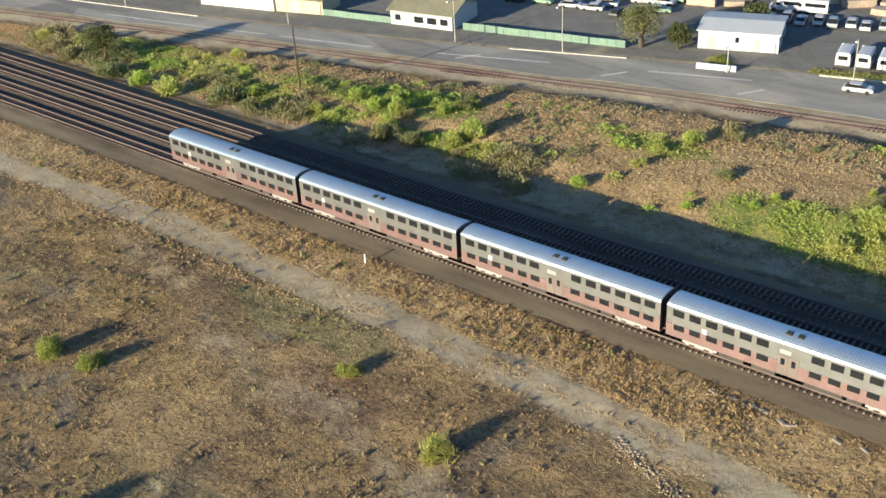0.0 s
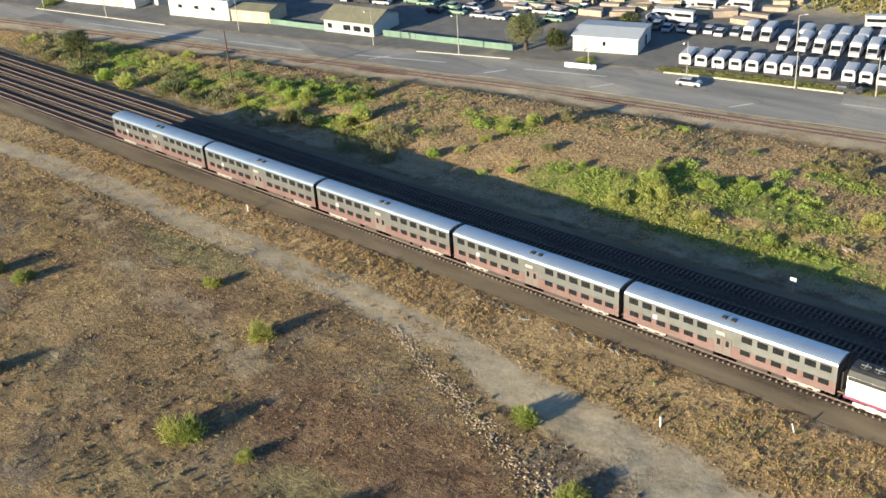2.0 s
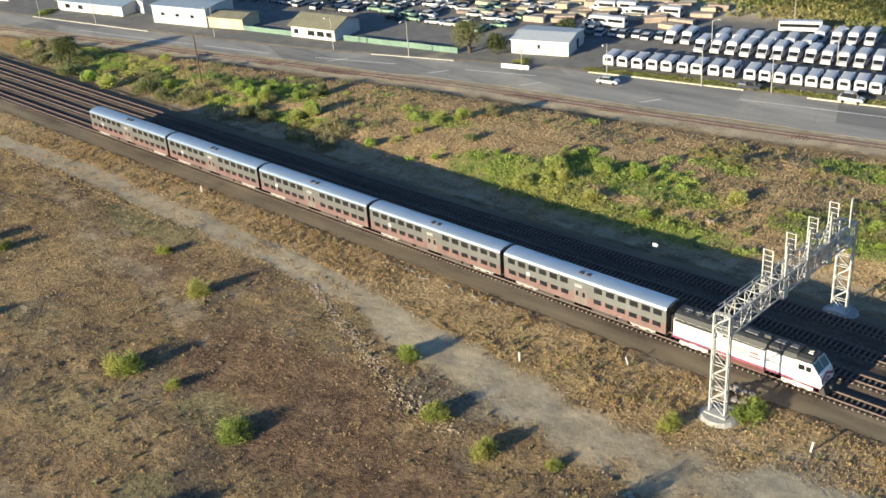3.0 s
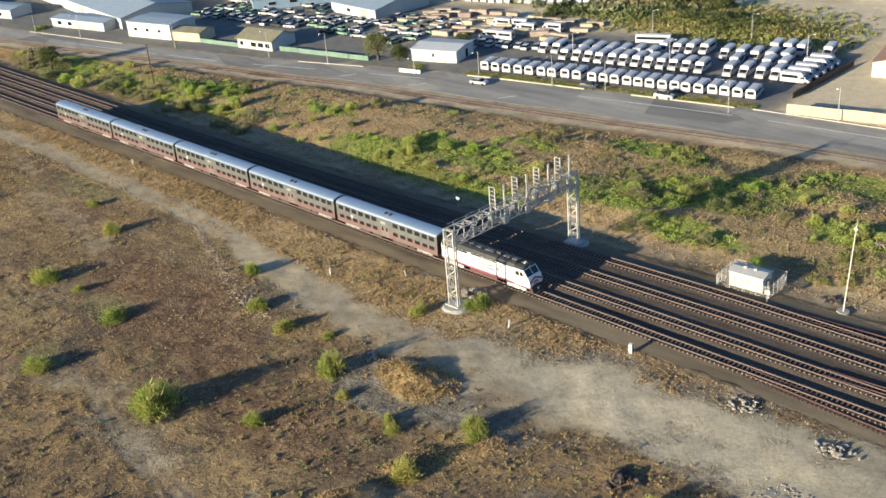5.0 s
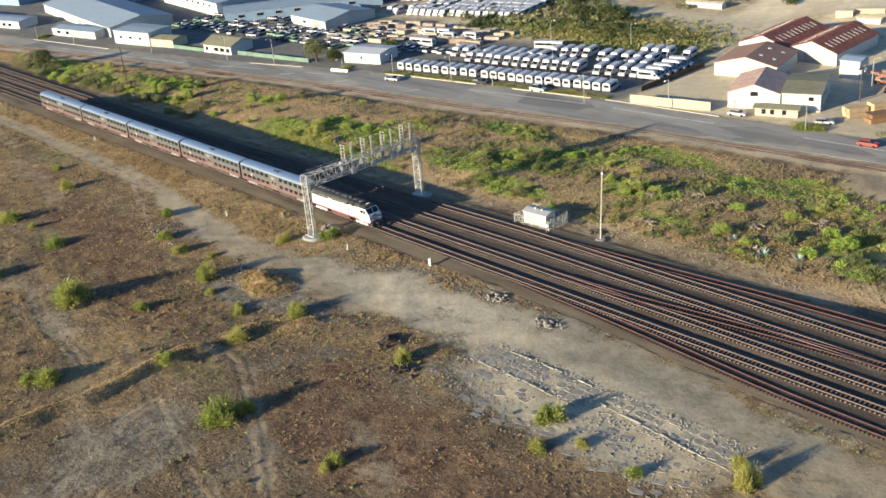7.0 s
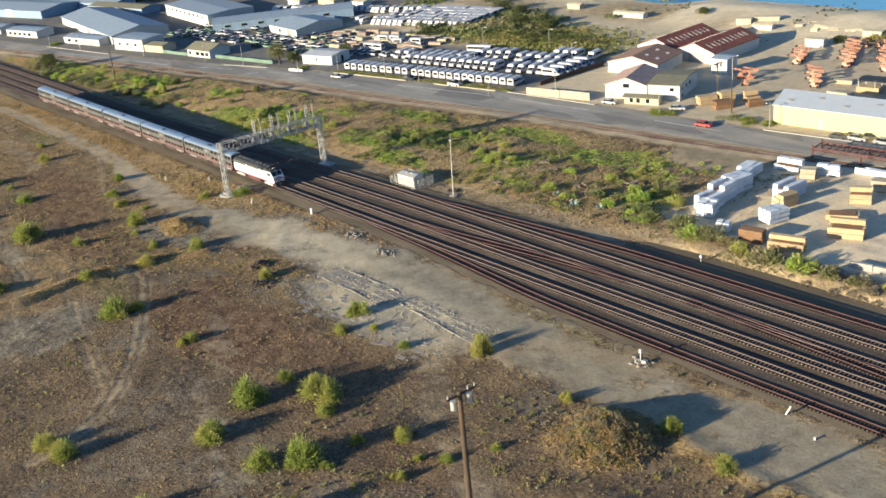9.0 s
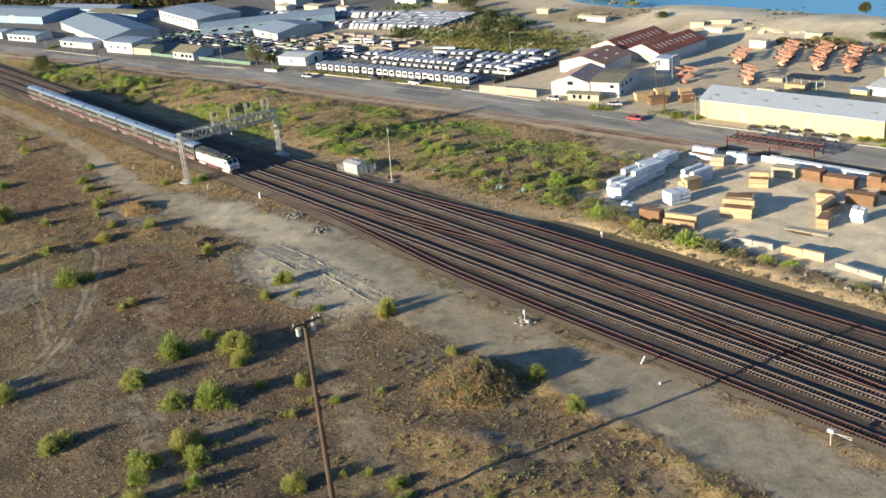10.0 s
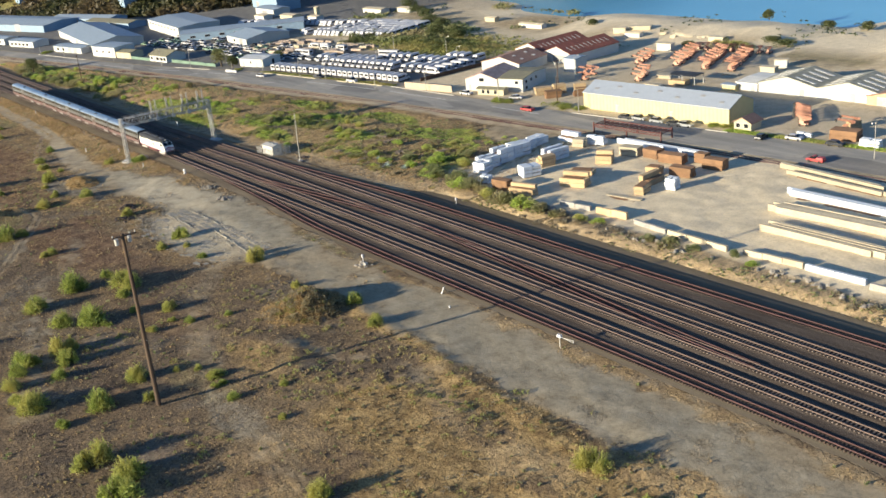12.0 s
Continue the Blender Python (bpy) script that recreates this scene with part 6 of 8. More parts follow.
thicket("track_bushes", "brush", 260, -215, -95, lambda x: BED_FAR(x) + 2.5, lambda x: BED_FAR(x) + 12, lambda x, y: step(-0.2, 0.3, grid_noise(x, y, 9, 144)), (0.9, 2.0), (0.11, 0.2), "dense grey-green bushes beside the tracks", "bushes", 160, 54, 0.85)
thicket("knoll_bushes", "tree", 380, -90, -22, flatline(144), flatline(172), lambda x, y: np.clip(np.exp(-((x + 56) / 25) ** 2 - ((y - 157) / 8) ** 2) * 1.7 - 0.2, 0, 1), (0.9, 1.9), (0.12, 0.22), "dark green bushes covering a low knoll", "bushes", 150, 55, 0.9)
thicket("yard_hedge", "tree", 150, -126, -84, flatline(140), flatline(176), lambda x, y: step(0.0, 0.3, grid_noise(x, y, 12, 145)), (1.2, 2.4), (0.12, 0.22), "dark trees between the van yards", "trees", 150, 56, 1.1)


thicket("lot_bushes", "scrub", 70, 48, 68, flatline(202), flatline(211), lambda x, y: 1 - step(0.7, 1.0, np.hypot((x - 58) / 9.5, (y - 206.5) / 4)), (1.0, 2.0), (0.14, 0.24), "olive green bushes on the sandy lot", "bushes", 120, 65, 1.0)
thicket("roadside_bushes", "scrub", 46, 40, 68, flatline(106.5), flatline(118), lambda x, y: np.maximum(1 - step(0.7, 1.0, np.hypot((x - 62) / 5, (y - 113) / 4.5)), 1 - step(0.7, 1.0, np.hypot((x - 45.5) / 5, (y - 108.4) / 1.0))), (0.6, 1.3), (0.12, 0.2), "green bushes beside the roadside workshop", "bushes", 130, 66, 0.9)
thicket("dry_tussocks", "straw", 15000, -225, 275, flatline(-82), lambda x: BED_NEAR(x) - 3, lambda x, y: bare(x, y) * (1 - 0.7 * soil_zone(x, y)) * (0.12 + 0.88 * step(-0.15, 0.45, grid_noise(x, y, 14, 146) + 0.5 * grid_noise(x, y, 5, 147) + 0.25 * step(130, 165, x))), (0.14, 0.46), (0.3, 0.6), "low tussocks of dry grass over the field", "grass", 12, 57, 0.75)
thicket("dry_weeds", "graybrush", 2600, -225, 275, flatline(-82), lambda x: BED_NEAR(x) - 6, lambda x, y: bare(x, y) * (1 - 0.6 * soil_zone(x, y)) * step(-0.1, 0.45, grid_noise(x, y, 19, 148) + 0.5 * grid_noise(x, y, 6, 149) + 0.2 * step(130, 165, x)), (0.25, 0.6), (0.22, 0.45), "low grey-brown dead weeds over the field", "weeds", 22, 58, 0.7)
thicket("gold_weeds", "scrub", 1500, 120, 275, flatline(-62), flatline(-13), lambda x, y: bare(x, y) * step(0.0, 0.5, grid_noise(x, y, 12, 150) + 0.4 * grid_noise(x, y, 4, 151)), (0.3, 0.8), (0.2, 0.4), "low olive weeds on the dry grass", "weeds", 26, 59, 0.65)
thicket("verge_tussocks", "straw", 3200, -160, 40, lambda x: BED_NEAR(x) - 11, lambda x: BED_NEAR(x) - 1, lambda x, y: bare(x, y) * step(-0.4, 0.3, grid_noise(x, y, 6, 152)), (0.2, 0.5), (0.3, 0.55), "dense orange dry grass on the verge", "grass", 14, 60, 0.8)
thicket("mound_tussocks", "straw", 700, 1, 18, flatline(-24), flatline(-12), lambda x, y: 1 - step(0.7, 1.0, np.hypot((x - 9.8) / 8, (y + 18) / 5)), (0.2, 0.5), (0.3, 0.55), "dry grass over a low mound", "grass", 14, 61, 0.8)
thicket("mound_brush", "graybrush", 420, 128, 149, flatline(-30), flatline(-11), lambda x, y: 1 - step(0.6, 1.0, np.hypot((x - 138.5) / 9.2, (y + 20.5) / 8.8)), (0.4, 1.0), (0.18, 0.34), "grey and straw brush over an earth mound", "brush", 50, 62, 0.8)
thicket("mound_weeds", "scrub", 110, 129, 148, flatline(-29), flatline(-12), lambda x, y: (1 - step(0.6, 1.0, np.hypot((x - 138.5) / 9, (y + 20.5) / 8.6))) * step(0.0, 0.4, grid_noise(x, y, 4, 153)), (0.4, 0.9), (0.18, 0.32), "olive weeds on an earth mound", "weeds", 60, 63, 0.8)


def agave(x, y, r):
    """A rosette of stiff pointed leaves."""
    ob = thing("agave", "pale blue-green agave rosette among the dry weeds", "agave", pose(x, y, gz(x, y)), "agaves")
    s = Shape()
    for k in range(22):
        a, up = k * 2.4, 0.25 + 0.9 * (k % 5) / 5
        tip = Vector((math.cos(a) * math.cos(up), math.sin(a) * math.cos(up), math.sin(up))) * r
        side = Vector((-math.sin(a), math.cos(a), 0)) * r * 0.09
        mid = tip * 0.4
        s.add([(0, 0, 0.02), mid + side, tip, mid - side, mid - Vector((0, 0, 0.1 * r))], ((0, 1, 2, 3), (0, 4, 1), (1, 4, 2), (2, 4, 3), (3, 4, 0)))
    part("leaf_rosette", s, "agave", ob)


for x, y, r in ((73.5, 43.8, 1.5), (79.5, 45.2, 1.4), (66.0, 46.0, 1.0), (101.0, 47.0, 1.3)):
    agave(x, y, r)


def tree(x, y, w, h, k, label, trunk=0.3, kind="tree", group="trees"):
    ob = thing("tree", label, "tree", pose(x, y, gz(x, y) - 0.1, 0, 0, k * 40), group)
    r = np.random.default_rng(200 + k)
    s = Shape().tube((0, 0, 0), (0.1 * w * r.uniform(-1, 1), 0, h * 0.5), 0.05 * h, 0.03 * h, 8)
    for j in range(6):
        a = j * 1.05
        s.tube((0, 0, h * (0.2 + 0.05 * j)), (0.33 * w * math.cos(a), 0.33 * w * math.sin(a), h * (0.45 + 0.07 * j)), 0.018 * h, 0.006 * h, 5)
    part("trunk", s, "bark", ob)
    n = 5200 if h > 4.9 and y < 100 else 1500
    p = crown_points(r, n, 18) * np.array([w * 0.62, w * 0.62, h * 0.82]) + np.array([0, 0, h * 0.16])
    part("crown", quads_mesh("crown", leaf_quads(p, r.uniform(0.25, 0.5, len(p)) * (0.5 if n > 2000 else 0.6 + 0.05 * h), r, 0.2), kind), kind, ob)


tree(-190, 32, 6.6, 8.4, 1, "lone dark round tree beside the tracks")
tree(-111, 86.5, 7.6, 9.6, 2, "tall feathery olive-green tree beside the white shed", kind="willow")
tree(-105, 88.5, 4.5, 5.0, 3, "small dark tree beside the white shed")
tree(-100, 108, 5.0, 4.2, 4, "dark tree behind the white shed")
for k, (x, y, w, h) in enumerate(((-75, 173, 9, 5), (-66, 176, 8, 5), (-58, 172, 8, 4.5), (-88, 186, 8, 5), (-102, 190, 9, 5), (-118, 200, 9, 5), (-20, 214, 5, 3), (51, 238, 5, 4.4), (85, 250, 6, 4), (97, 252, 6, 4), (70, 248, 6, 3.4), (-134, 206, 10, 5), (-150, 212, 10, 6), (75, 215, 8, 3), (68, 217, 7, 2.6), (128, 216, 4, 2.4), (44, 200, 5, 2.6))):
    tree(x, y, w, h, 10 + k, "distant dark green tree", group="distant trees")


# ---- rubble, heaps, old slabs ----
def heap(name, x, y, rx, ry, n, size, material, label, category, seed, height=0.9):
    ob = thing(name, label, category, pose(x, y, gz(x, y)))
    g = random.Random(seed)
    for k in range(n):
        a, r = g.uniform(0, 6.28), g.uniform(0, 1) ** 0.6
        s = Shape().lump((0, 0, 0), g.uniform(*size), g.uniform(*size), g.uniform(*size) * 0.7, g, 0.35, 7, 4)
        px, py = rx * r * math.cos(a), ry * r * math.sin(a)
        part("stone", s, material, ob, at=pose(px, py, gz(x + px, y + py) - gz(x, y) + height * (1 - r) * g.uniform(0.2, 1.0) + 0.05, g.uniform(-20, 20), g.uniform(-20, 20), g.uniform(0, 360)))


heap("rubble_heap", -0.4, 4.6, 2.3, 1.5, 40, (0.2, 0.45), "rock", "pale rubble heap beside the bridge footing", "rubble", 1, 0.9)
heap("rubble_heap", 47.5, 3.2, 2.8, 1.6, 34, (0.12, 0.42), "rock", "pale broken concrete heap beside the siding", "rubble", 2, 0.35)
heap("rubble_heap", 60.5, 1.5, 3.2, 1.5, 34, (0.14, 0.48), "rock", "pale broken concrete heap beside the siding", "rubble", 3, 0.35)
heap("scrap_heap", 44.0, -18.5, 2.3, 1.8, 34, (0.2, 0.6), "scrap", "dark burnt scrap heap on bare dirt", "scrap", 4, 1.0)
heap("scrap_heap", 52.5, -23.0, 2.6, 1.8, 30, (0.2, 0.55), "scrap", "dark burnt scrap heap on bare dirt", "scrap", 5, 0.8)
heap("rubble_heap", 8.5, -15.2, 2.4, 1.2, 22, (0.15, 0.42), "rock", "loose pale rubble on a grassy mound", "rubble", 6, 0.4)
heap("rubble_heap", 0.2, -17.6, 2.0, 1.2, 18, (0.15, 0.45), "rock", "loose pale rubble beside a shrub", "rubble", 16, 0.3)
heap("brick_heap", 43.5, 35.0, 1.8, 1.2, 16, (0.2, 0.5), "scrap", "reddish debris heap near the radio mast", "debris", 7, 0.5)
heap("rubble_heap", 72, 44, 3.5, 2.5, 18, (0.2, 0.6), "rock", "pale rocks scattered on the bank", "rubble", 8, 0.3)
heap("rubble_heap", 135, 47, 5, 1.5, 10, (0.3, 1.0), "rock", "pale boulders along the bank", "rubble", 9, 0.2)
heap("rubble_heap", 168, 45.5, 16, 2.0, 22, (0.2, 0.7), "rock", "pale boulders along the bank", "rubble", 17, 0.2)
heap("rubble_heap", 222, 46.0, 16, 2.2, 24, (0.25, 0.9), "rock", "pale boulders along the bank", "rubble", 18, 0.2)
heap("rubble_heap", 200, 47.5, 9, 1.6, 16, (0.25, 0.9), "rock", "pale boulders along the bank", "rubble", 10, 0.2)

def brush_pile(x, y, r, n, seed):
    """Fallen dead branches, crossed over one another."""
    ob = thing("brush_pile", "pile of pale dead branches on the weedy bank", "branches", pose(x, y, gz(x, y)), "brush piles")
    g = random.Random(seed)
    for k in range(n):
        a, d, l = g.uniform(0, 3.14), g.uniform(0, r * 0.6), g.uniform(0.5, 1.0) * r
        t = g.uniform(0, 6.28)
        c = Vector((d * math.cos(t), d * math.sin(t), 0.15 + 0.4 * g.random()))
        e = Vector((math.cos(a) * l, math.sin(a) * l, g.uniform(-0.2, 0.35)))
        part("branch", Shape().tube(c - e * 0.6, c + e * 0.6, 0.14, 0.06, 5), "dead_wood", ob)


for k, (x, y, r) in enumerate(((56, 57, 2.6), (50, 59, 2.2), (66, 52.8, 2.4), (75, 61, 2.4), (49.5, 43, 2.0), (41.5, 53.2, 1.6), (87, 63.5, 2.6), (-24, 41, 2.0), (62, 48, 1.8))):
    brush_pile(x, y, r, 11, k)

WALL = ((-60, -6.6), (-54.5, -8.8), (-48.6, -11.4), (-43, -13.2), (-37.2, -15.6), (-31, -18.4), (-26.4, -18.7), (-20.3, -20.2))
row = thing("stone_row", "broken row of pale stones along the dirt road", "stones", pose(0, 0, 0))
g = random.Random(77)
for (ax, ay), (bx, by) in zip(WALL, WALL[1:]):
    n = int(math.hypot(bx - ax, by - ay) * 3.6)
    for k in range(n):
        x, y = ax + (bx - ax) * k / n + g.gauss(0, 0.22), ay + (by - ay) * k / n + g.gauss(0, 0.26)
        r = g.uniform(0.07, 0.2) * (1.3 if ax > -40 else 1.0)
        x, y = x + g.gauss(0, 0.25), y + g.gauss(0, 0.3 if ax < -40 else 0.6)
        part("stone", Shape().lump((0, 0, 0), r * g.uniform(0.8, 1.4), r, r * 0.7, g, 0.35, 6, 3), "wall_stone", row, at=pose(x, y, gz(x, y) + 0.04, g.uniform(-15, 15), g.uniform(-15, 15), g.uniform(0, 360)))

chips = Shape()
for k in range(650):
    i = g.randrange(len(WALL) - 1)
    u = g.random()
    x, y = WALL[i][0] * (1 - u) + WALL[i + 1][0] * u + g.gauss(0, 0.5), WALL[i][1] * (1 - u) + WALL[i + 1][1] * u + g.gauss(0, 0.45 + 0.12 * i)
    r = g.uniform(0.05, 0.13)
    chips.lump((x, y, gz(x, y) + 0.03), r * 1.3, r, r * 0.7, g, 0.35, 5, 3)
tagged(part("stone_chips", chips, "wall_stone"), "small pale stones strewn along the stone row", "gravel", kind="stuff")
g = random.Random(5)


def plate(px, py, rx, ry, turn, holder, jag=0.84, proud=0.035):
    """One broken piece of floor: an uneven slab with worn edges, flush with the dirt."""
    n, piece, ring = 9, Shape(), []
    for k in range(n):
        a = k * math.tau / n + g.uniform(-0.2, 0.2)
        c, d = math.cos(a), math.sin(a)
        q = 1 / max(abs(c), abs(d)) * g.uniform(jag, 1.0)
        ring.append((c * q * rx, d * q * ry))
    vs = [(u, v, -0.14) for u, v in ring] + [(u * 0.95, v * 0.95, proud) for u, v in ring]
    piece.add(vs, [tuple(range(n, 2 * n))] + [(k, (k + 1) % n, (k + 1) % n + n, k + n) for k in range(n)])
    z = np.mean([gz(px + u * rx, py + v * ry) for u in (-0.6, 0, 0.6) for v in (-0.6, 0, 0.6)])
    part("slab", piece, "old_concrete", holder, at=pose(px, py, float(z) + 0.01, g.uniform(-0.8, 0.8), g.uniform(-0.8, 0.8), turn + g.uniform(-2, 2)))


# two old floors along the dirt road, and loose plates in the dirt before them
for x0, x1, y0, y1, lean in ((57.6, 79.6, -13.4, -8.9, -1.5), (81.6, 102.6, -12.0, -8.2, -3.0)):
    slabs = thing("broken_slab", "cracked pale concrete floor of a vanished building", "concrete slab", pose(0, 0, 0))
    nx, ny = int((x1 - x0) / 1.55), int((y1 - y0) / 1.15)
    for i in range(nx):
        for j in range(ny):
            if g.random() < (0.1 if j else 0.22):
                continue
            u, v = (i + 0.5) / nx, (j + 0.5) / ny
            x = x0 + (x1 - x0) * u + g.uniform(-0.06, 0.06)
            y = y0 + (y1 - y0) * v + (x - x0) * math.tan(math.radians(lean)) * (1 - v) + g.uniform(-0.05, 0.05)
            plate(x, y, (x1 - x0) / nx * g.uniform(0.44, 0.5), (y1 - y0) / ny * g.uniform(0.43, 0.5), lean, slabs)
loose = thing("broken_slab", "loose plates of pale concrete half buried in the dirt", "concrete slab", pose(0, 0, 0))
for k in range(46):
    x = g.uniform(60, 101)
    y = -15.5 - (x - 60) * 0.02 - 9.0 * g.random() ** 1.4
    plate(x, y, g.uniform(0.5, 1.5), g.uniform(0.35, 0.9), g.uniform(-15, 25), loose, 0.7, 0.03)
gravel = Shape()
for k in range(1000):
    u, line = g.random(), k % 5
    x = 56 + 47 * u + g.gauss(0, 0.6)
    y = (-21.5, -14.2, -8.3, -11.5, -17.5)[line] + (1.4 if line == 1 else 0.2) * u + g.gauss(0, (2.6, 0.5, 0.5, 1.2, 2.0)[line])
    r = g.uniform(0.05, 0.17)
    gravel.lump((x, y, gz(x, y) + 0.04), r * 1.3, r, r * 0.7, g, 0.35, 5, 3)
tagged(part("concrete_gravel", gravel, "old_concrete"), "scattered pale concrete gravel over the old floors", "gravel", kind="stuff")
for ax, ay, bx, by in ((57.8, -13.6, 79.8, -14.3), (81.4, -11.6, 103, -13.2), (61.5, -8.4, 79.5, -8.7)):
    kerbing = thing("foundation_wall", "low broken concrete foundation wall", "wall", pose(0, 0, 0))
    n = int((bx - ax) / 1.5)
    for k in range(n):
        x, y = ax + (bx - ax) * (k + 0.5) / n, ay + (by - ay) * (k + 0.5) / n + g.uniform(-0.1, 0.1)
        if g.random() < 0.8:
            part("block", Shape().box(-0.72, -0.14, -0.1, 0.72, 0.14, g.uniform(0.06, 0.2), top=0.05), "old_concrete", kerbing, at=pose(x, y, gz(x, y), 0, 0, math.degrees(math.atan2(by - ay, bx - ax)) + g.uniform(-3, 3)))

bits = [Shape().lump((0, 0, 0), 0.34, 0.26, 0.2, g, 0.35, 6, 3).mesh("stone") for k in range(4)]
rubble = thing("rubble_strip", "pale broken concrete rubble along old foundation lines", "rubble", pose(0, 0, 0))
for k in range(90):
    u, row = g.random(), k % 3
    x, y = 60 + 44 * u + g.gauss(0, 0.5), (-20.5, -14.3, -8.4)[row] + 0.4 * u + g.gauss(0, 0.35 if row else 1.6)
    q = g.uniform(0.25, 0.75)
    part("stone", bits[k % 4], "old_concrete", rubble, at=Matrix.LocRotScale((x, y, gz(x, y) + 0.03), Euler((g.uniform(-0.3, 0.3), g.uniform(-0.3, 0.3), g.uniform(0, 6))), (q, q, q)))


# ---- buildings ----
def building(name, x, y, turn, L, D, eave, ridge, wall, roof, label, along=True, doors=(), windows=(), over=0.3, side_windows=(), rooflights=0, category="building", bays=1, rear=True):
    """A building from its near left corner: L along its front, D deep. along: the ridge runs along the front, or from front to back."""
    ob = thing(name, label, category, pose(x, y, -0.1, 0, 0, turn))
    h = eave + 0.1
    w = Shape()
    R = ridge + 0.1
    if along:
        w.slab([(0, 0), (D, 0), (D, h), (D / 2, R), (0, h)], 0, L, "x")
    else:
        for b in range(bays):
            a0, a1 = L * b / bays, L * (b + 1) / bays
            w.slab([(a0, 0), (a1, 0), (a1, h), ((a0 + a1) / 2, R), (a0, h)], 0, D)
    part("wall", w, wall, ob)
    t = 0.18
    if along:
        slope = (R - h) / (D / 2)
        for name2, prof in (("roof", [(-over, h - over * slope + 0.02), (D / 2, R + 0.02), (D / 2, R + t), (-over, h - over * slope + t)]),
                            ("roof", [(D / 2, R + 0.02), (D + over, h - over * slope + 0.02), (D + over, h - over * slope + t), (D / 2, R + t)])):
            part(name2, Shape().slab(prof, -over, L + over, "x"), roof, ob)
    else:
        for b in range(bays):
            a0, a1 = L * b / bays, L * (b + 1) / bays
            mid, slope = (a0 + a1) / 2, (R - h) / ((a1 - a0) / 2)
            o0, o1 = (over if b == 0 else 0.0), (over if b == bays - 1 else 0.0)
            part("roof", Shape().slab([(a0 - o0, h - o0 * slope + 0.02), (mid, R + 0.02), (mid, R + t), (a0 - o0, h - o0 * slope + t)], -over, D + over), roof, ob)
            part("roof", Shape().slab([(mid, R + 0.02), (a1 + o1, h - o1 * slope + 0.02), (a1 + o1, h - o1 * slope + t), (mid, R + t)], -over, D + over), roof, ob)
            for k in range(rooflights):
                yy = D * (k + 0.7) / (rooflights + 0.4)
                for u in (0.3, 0.72):
                    px = mid + (a1 - mid) * u
                    pz = R - (R - h) * u + t + 0.03
                    lite = Shape().box(-0.5, -0.6, 0, 0.5, 0.6, 0.06)
                    part("rooflight", lite, "skylight", ob, at=Matrix.Translation((px, yy, pz)) @ Matrix.Rotation(math.atan(slope), 4, "Y"))
    if along and rooflights:
        for k in range(rooflights):
            xx = L * (k + 0.5) / rooflights
            u = 0.35 + 0.3 * (k % 2)
            ang = math.atan((R - h) / (D / 2))
            part("rooflight", Shape().box(-0.7, -0.4, 0, 0.7, 0.4, 0.1), "galv_dark", ob, at=Matrix.Translation((xx, D / 2 * u, h + (R - h) * u + t + 0.02)) @ Matrix.Rotation(ang, 4, "X"))
    for x0, wd, ht in doors:
        d = part("door", Shape().box(x0, -0.06, 0.1, x0 + wd, 0.02, ht + 0.1), "galv_dark", ob, "grey roller door" if wd > 2 else "")
        part("frame", Shape().box(x0 - 0.1, -0.09, ht + 0.1, x0 + wd + 0.1, 0.02, ht + 0.25), "white", d)
    for x0, z0, wd, ht in windows:
        f = part("window", Shape().box(x0 - 0.1, -0.07, z0 - 0.1, x0 + wd + 0.1, 0.02, z0 + ht + 0.1), "white", ob)
        part("pane", Shape().box(x0, -0.1, z0, x0 + wd, -0.05, z0 + ht), "window", f)
    for y0, z0, wd, ht in side_windows:
        f = part("window", Shape().box(L - 0.02, y0 - 0.1, z0 - 0.1, L + 0.07, y0 + wd + 0.1, z0 + ht + 0.1), "white", ob)
        part("pane", Shape().box(L + 0.05, y0, z0, L + 0.1, y0 + wd, z0 + ht), "window", f)
    return ob


building("shed", -102.5, 90.8, 17.5, 13.3, 10.5, 3.1, 3.7, "white_wall", "pale_roof", "plain white metal shed with low pale roof beside truck yard", doors=((1.6, 1.2, 2.2), (9.2, 1.0, 2.1)), windows=((6.2, 1.5, 0.6, 0.9),), side_windows=((5.5, 0.2, 1.2, 2.2),))
building("office_building", -158.3, 74.6, 10, 13.3, 10, 2.9, 4.6, "white_wall", "olive_roof", "low white office with an olive shingle roof", doors=((3.2, 1.1, 2.1),), windows=((1.0, 1.0, 1.2, 1.1), (5.2, 0.9, 2.0, 1.2), (8.0, 0.9, 2.0, 1.2), (10.8, 0.9, 1.6, 1.2)), over=0.6)
building("warehouse", -202.4, 64.7, 13, 18.2, 11, 4.6, 4.9, "white_wall", "gray_roof", "low white flat-roofed warehouse beside the road", windows=((3, 2.2, 1.2, 0.8), (8, 2.2, 1.2, 0.8), (13, 2.2, 1.2, 0.8)))
building("annex", -184.4, 69.2, 15, 10.8, 7, 2.7, 3.4, "cream", "olive_roof", "small cream annex with an olive roof", doors=((4.5, 1.2, 2.0),))
building("warehouse", -288, 77.6, -6.9, 76, 25, 3.5, 5.9, "white_wall", "gray_roof", "large white warehouse with low gable and grey metal roof", doors=((40, 5, 2.8),), over=0.5)
building("warehouse", -166, 117, -3, 22, 22, 3.0, 4.8, "white_wall", "gray_roof", "white warehouse with a low grey gable roof", doors=((14, 4, 2.8),), windows=((8, 1.2, 1.6, 1.0),))
building("warehouse", -254, 115, -6, 50, 22, 5.0, 5.6, "white_wall", "gray_roof", "tall white industrial building among the yards", windows=tuple((3 + 5.0 * k, 3.2, 1.4, 0.9) for k in range(9)))
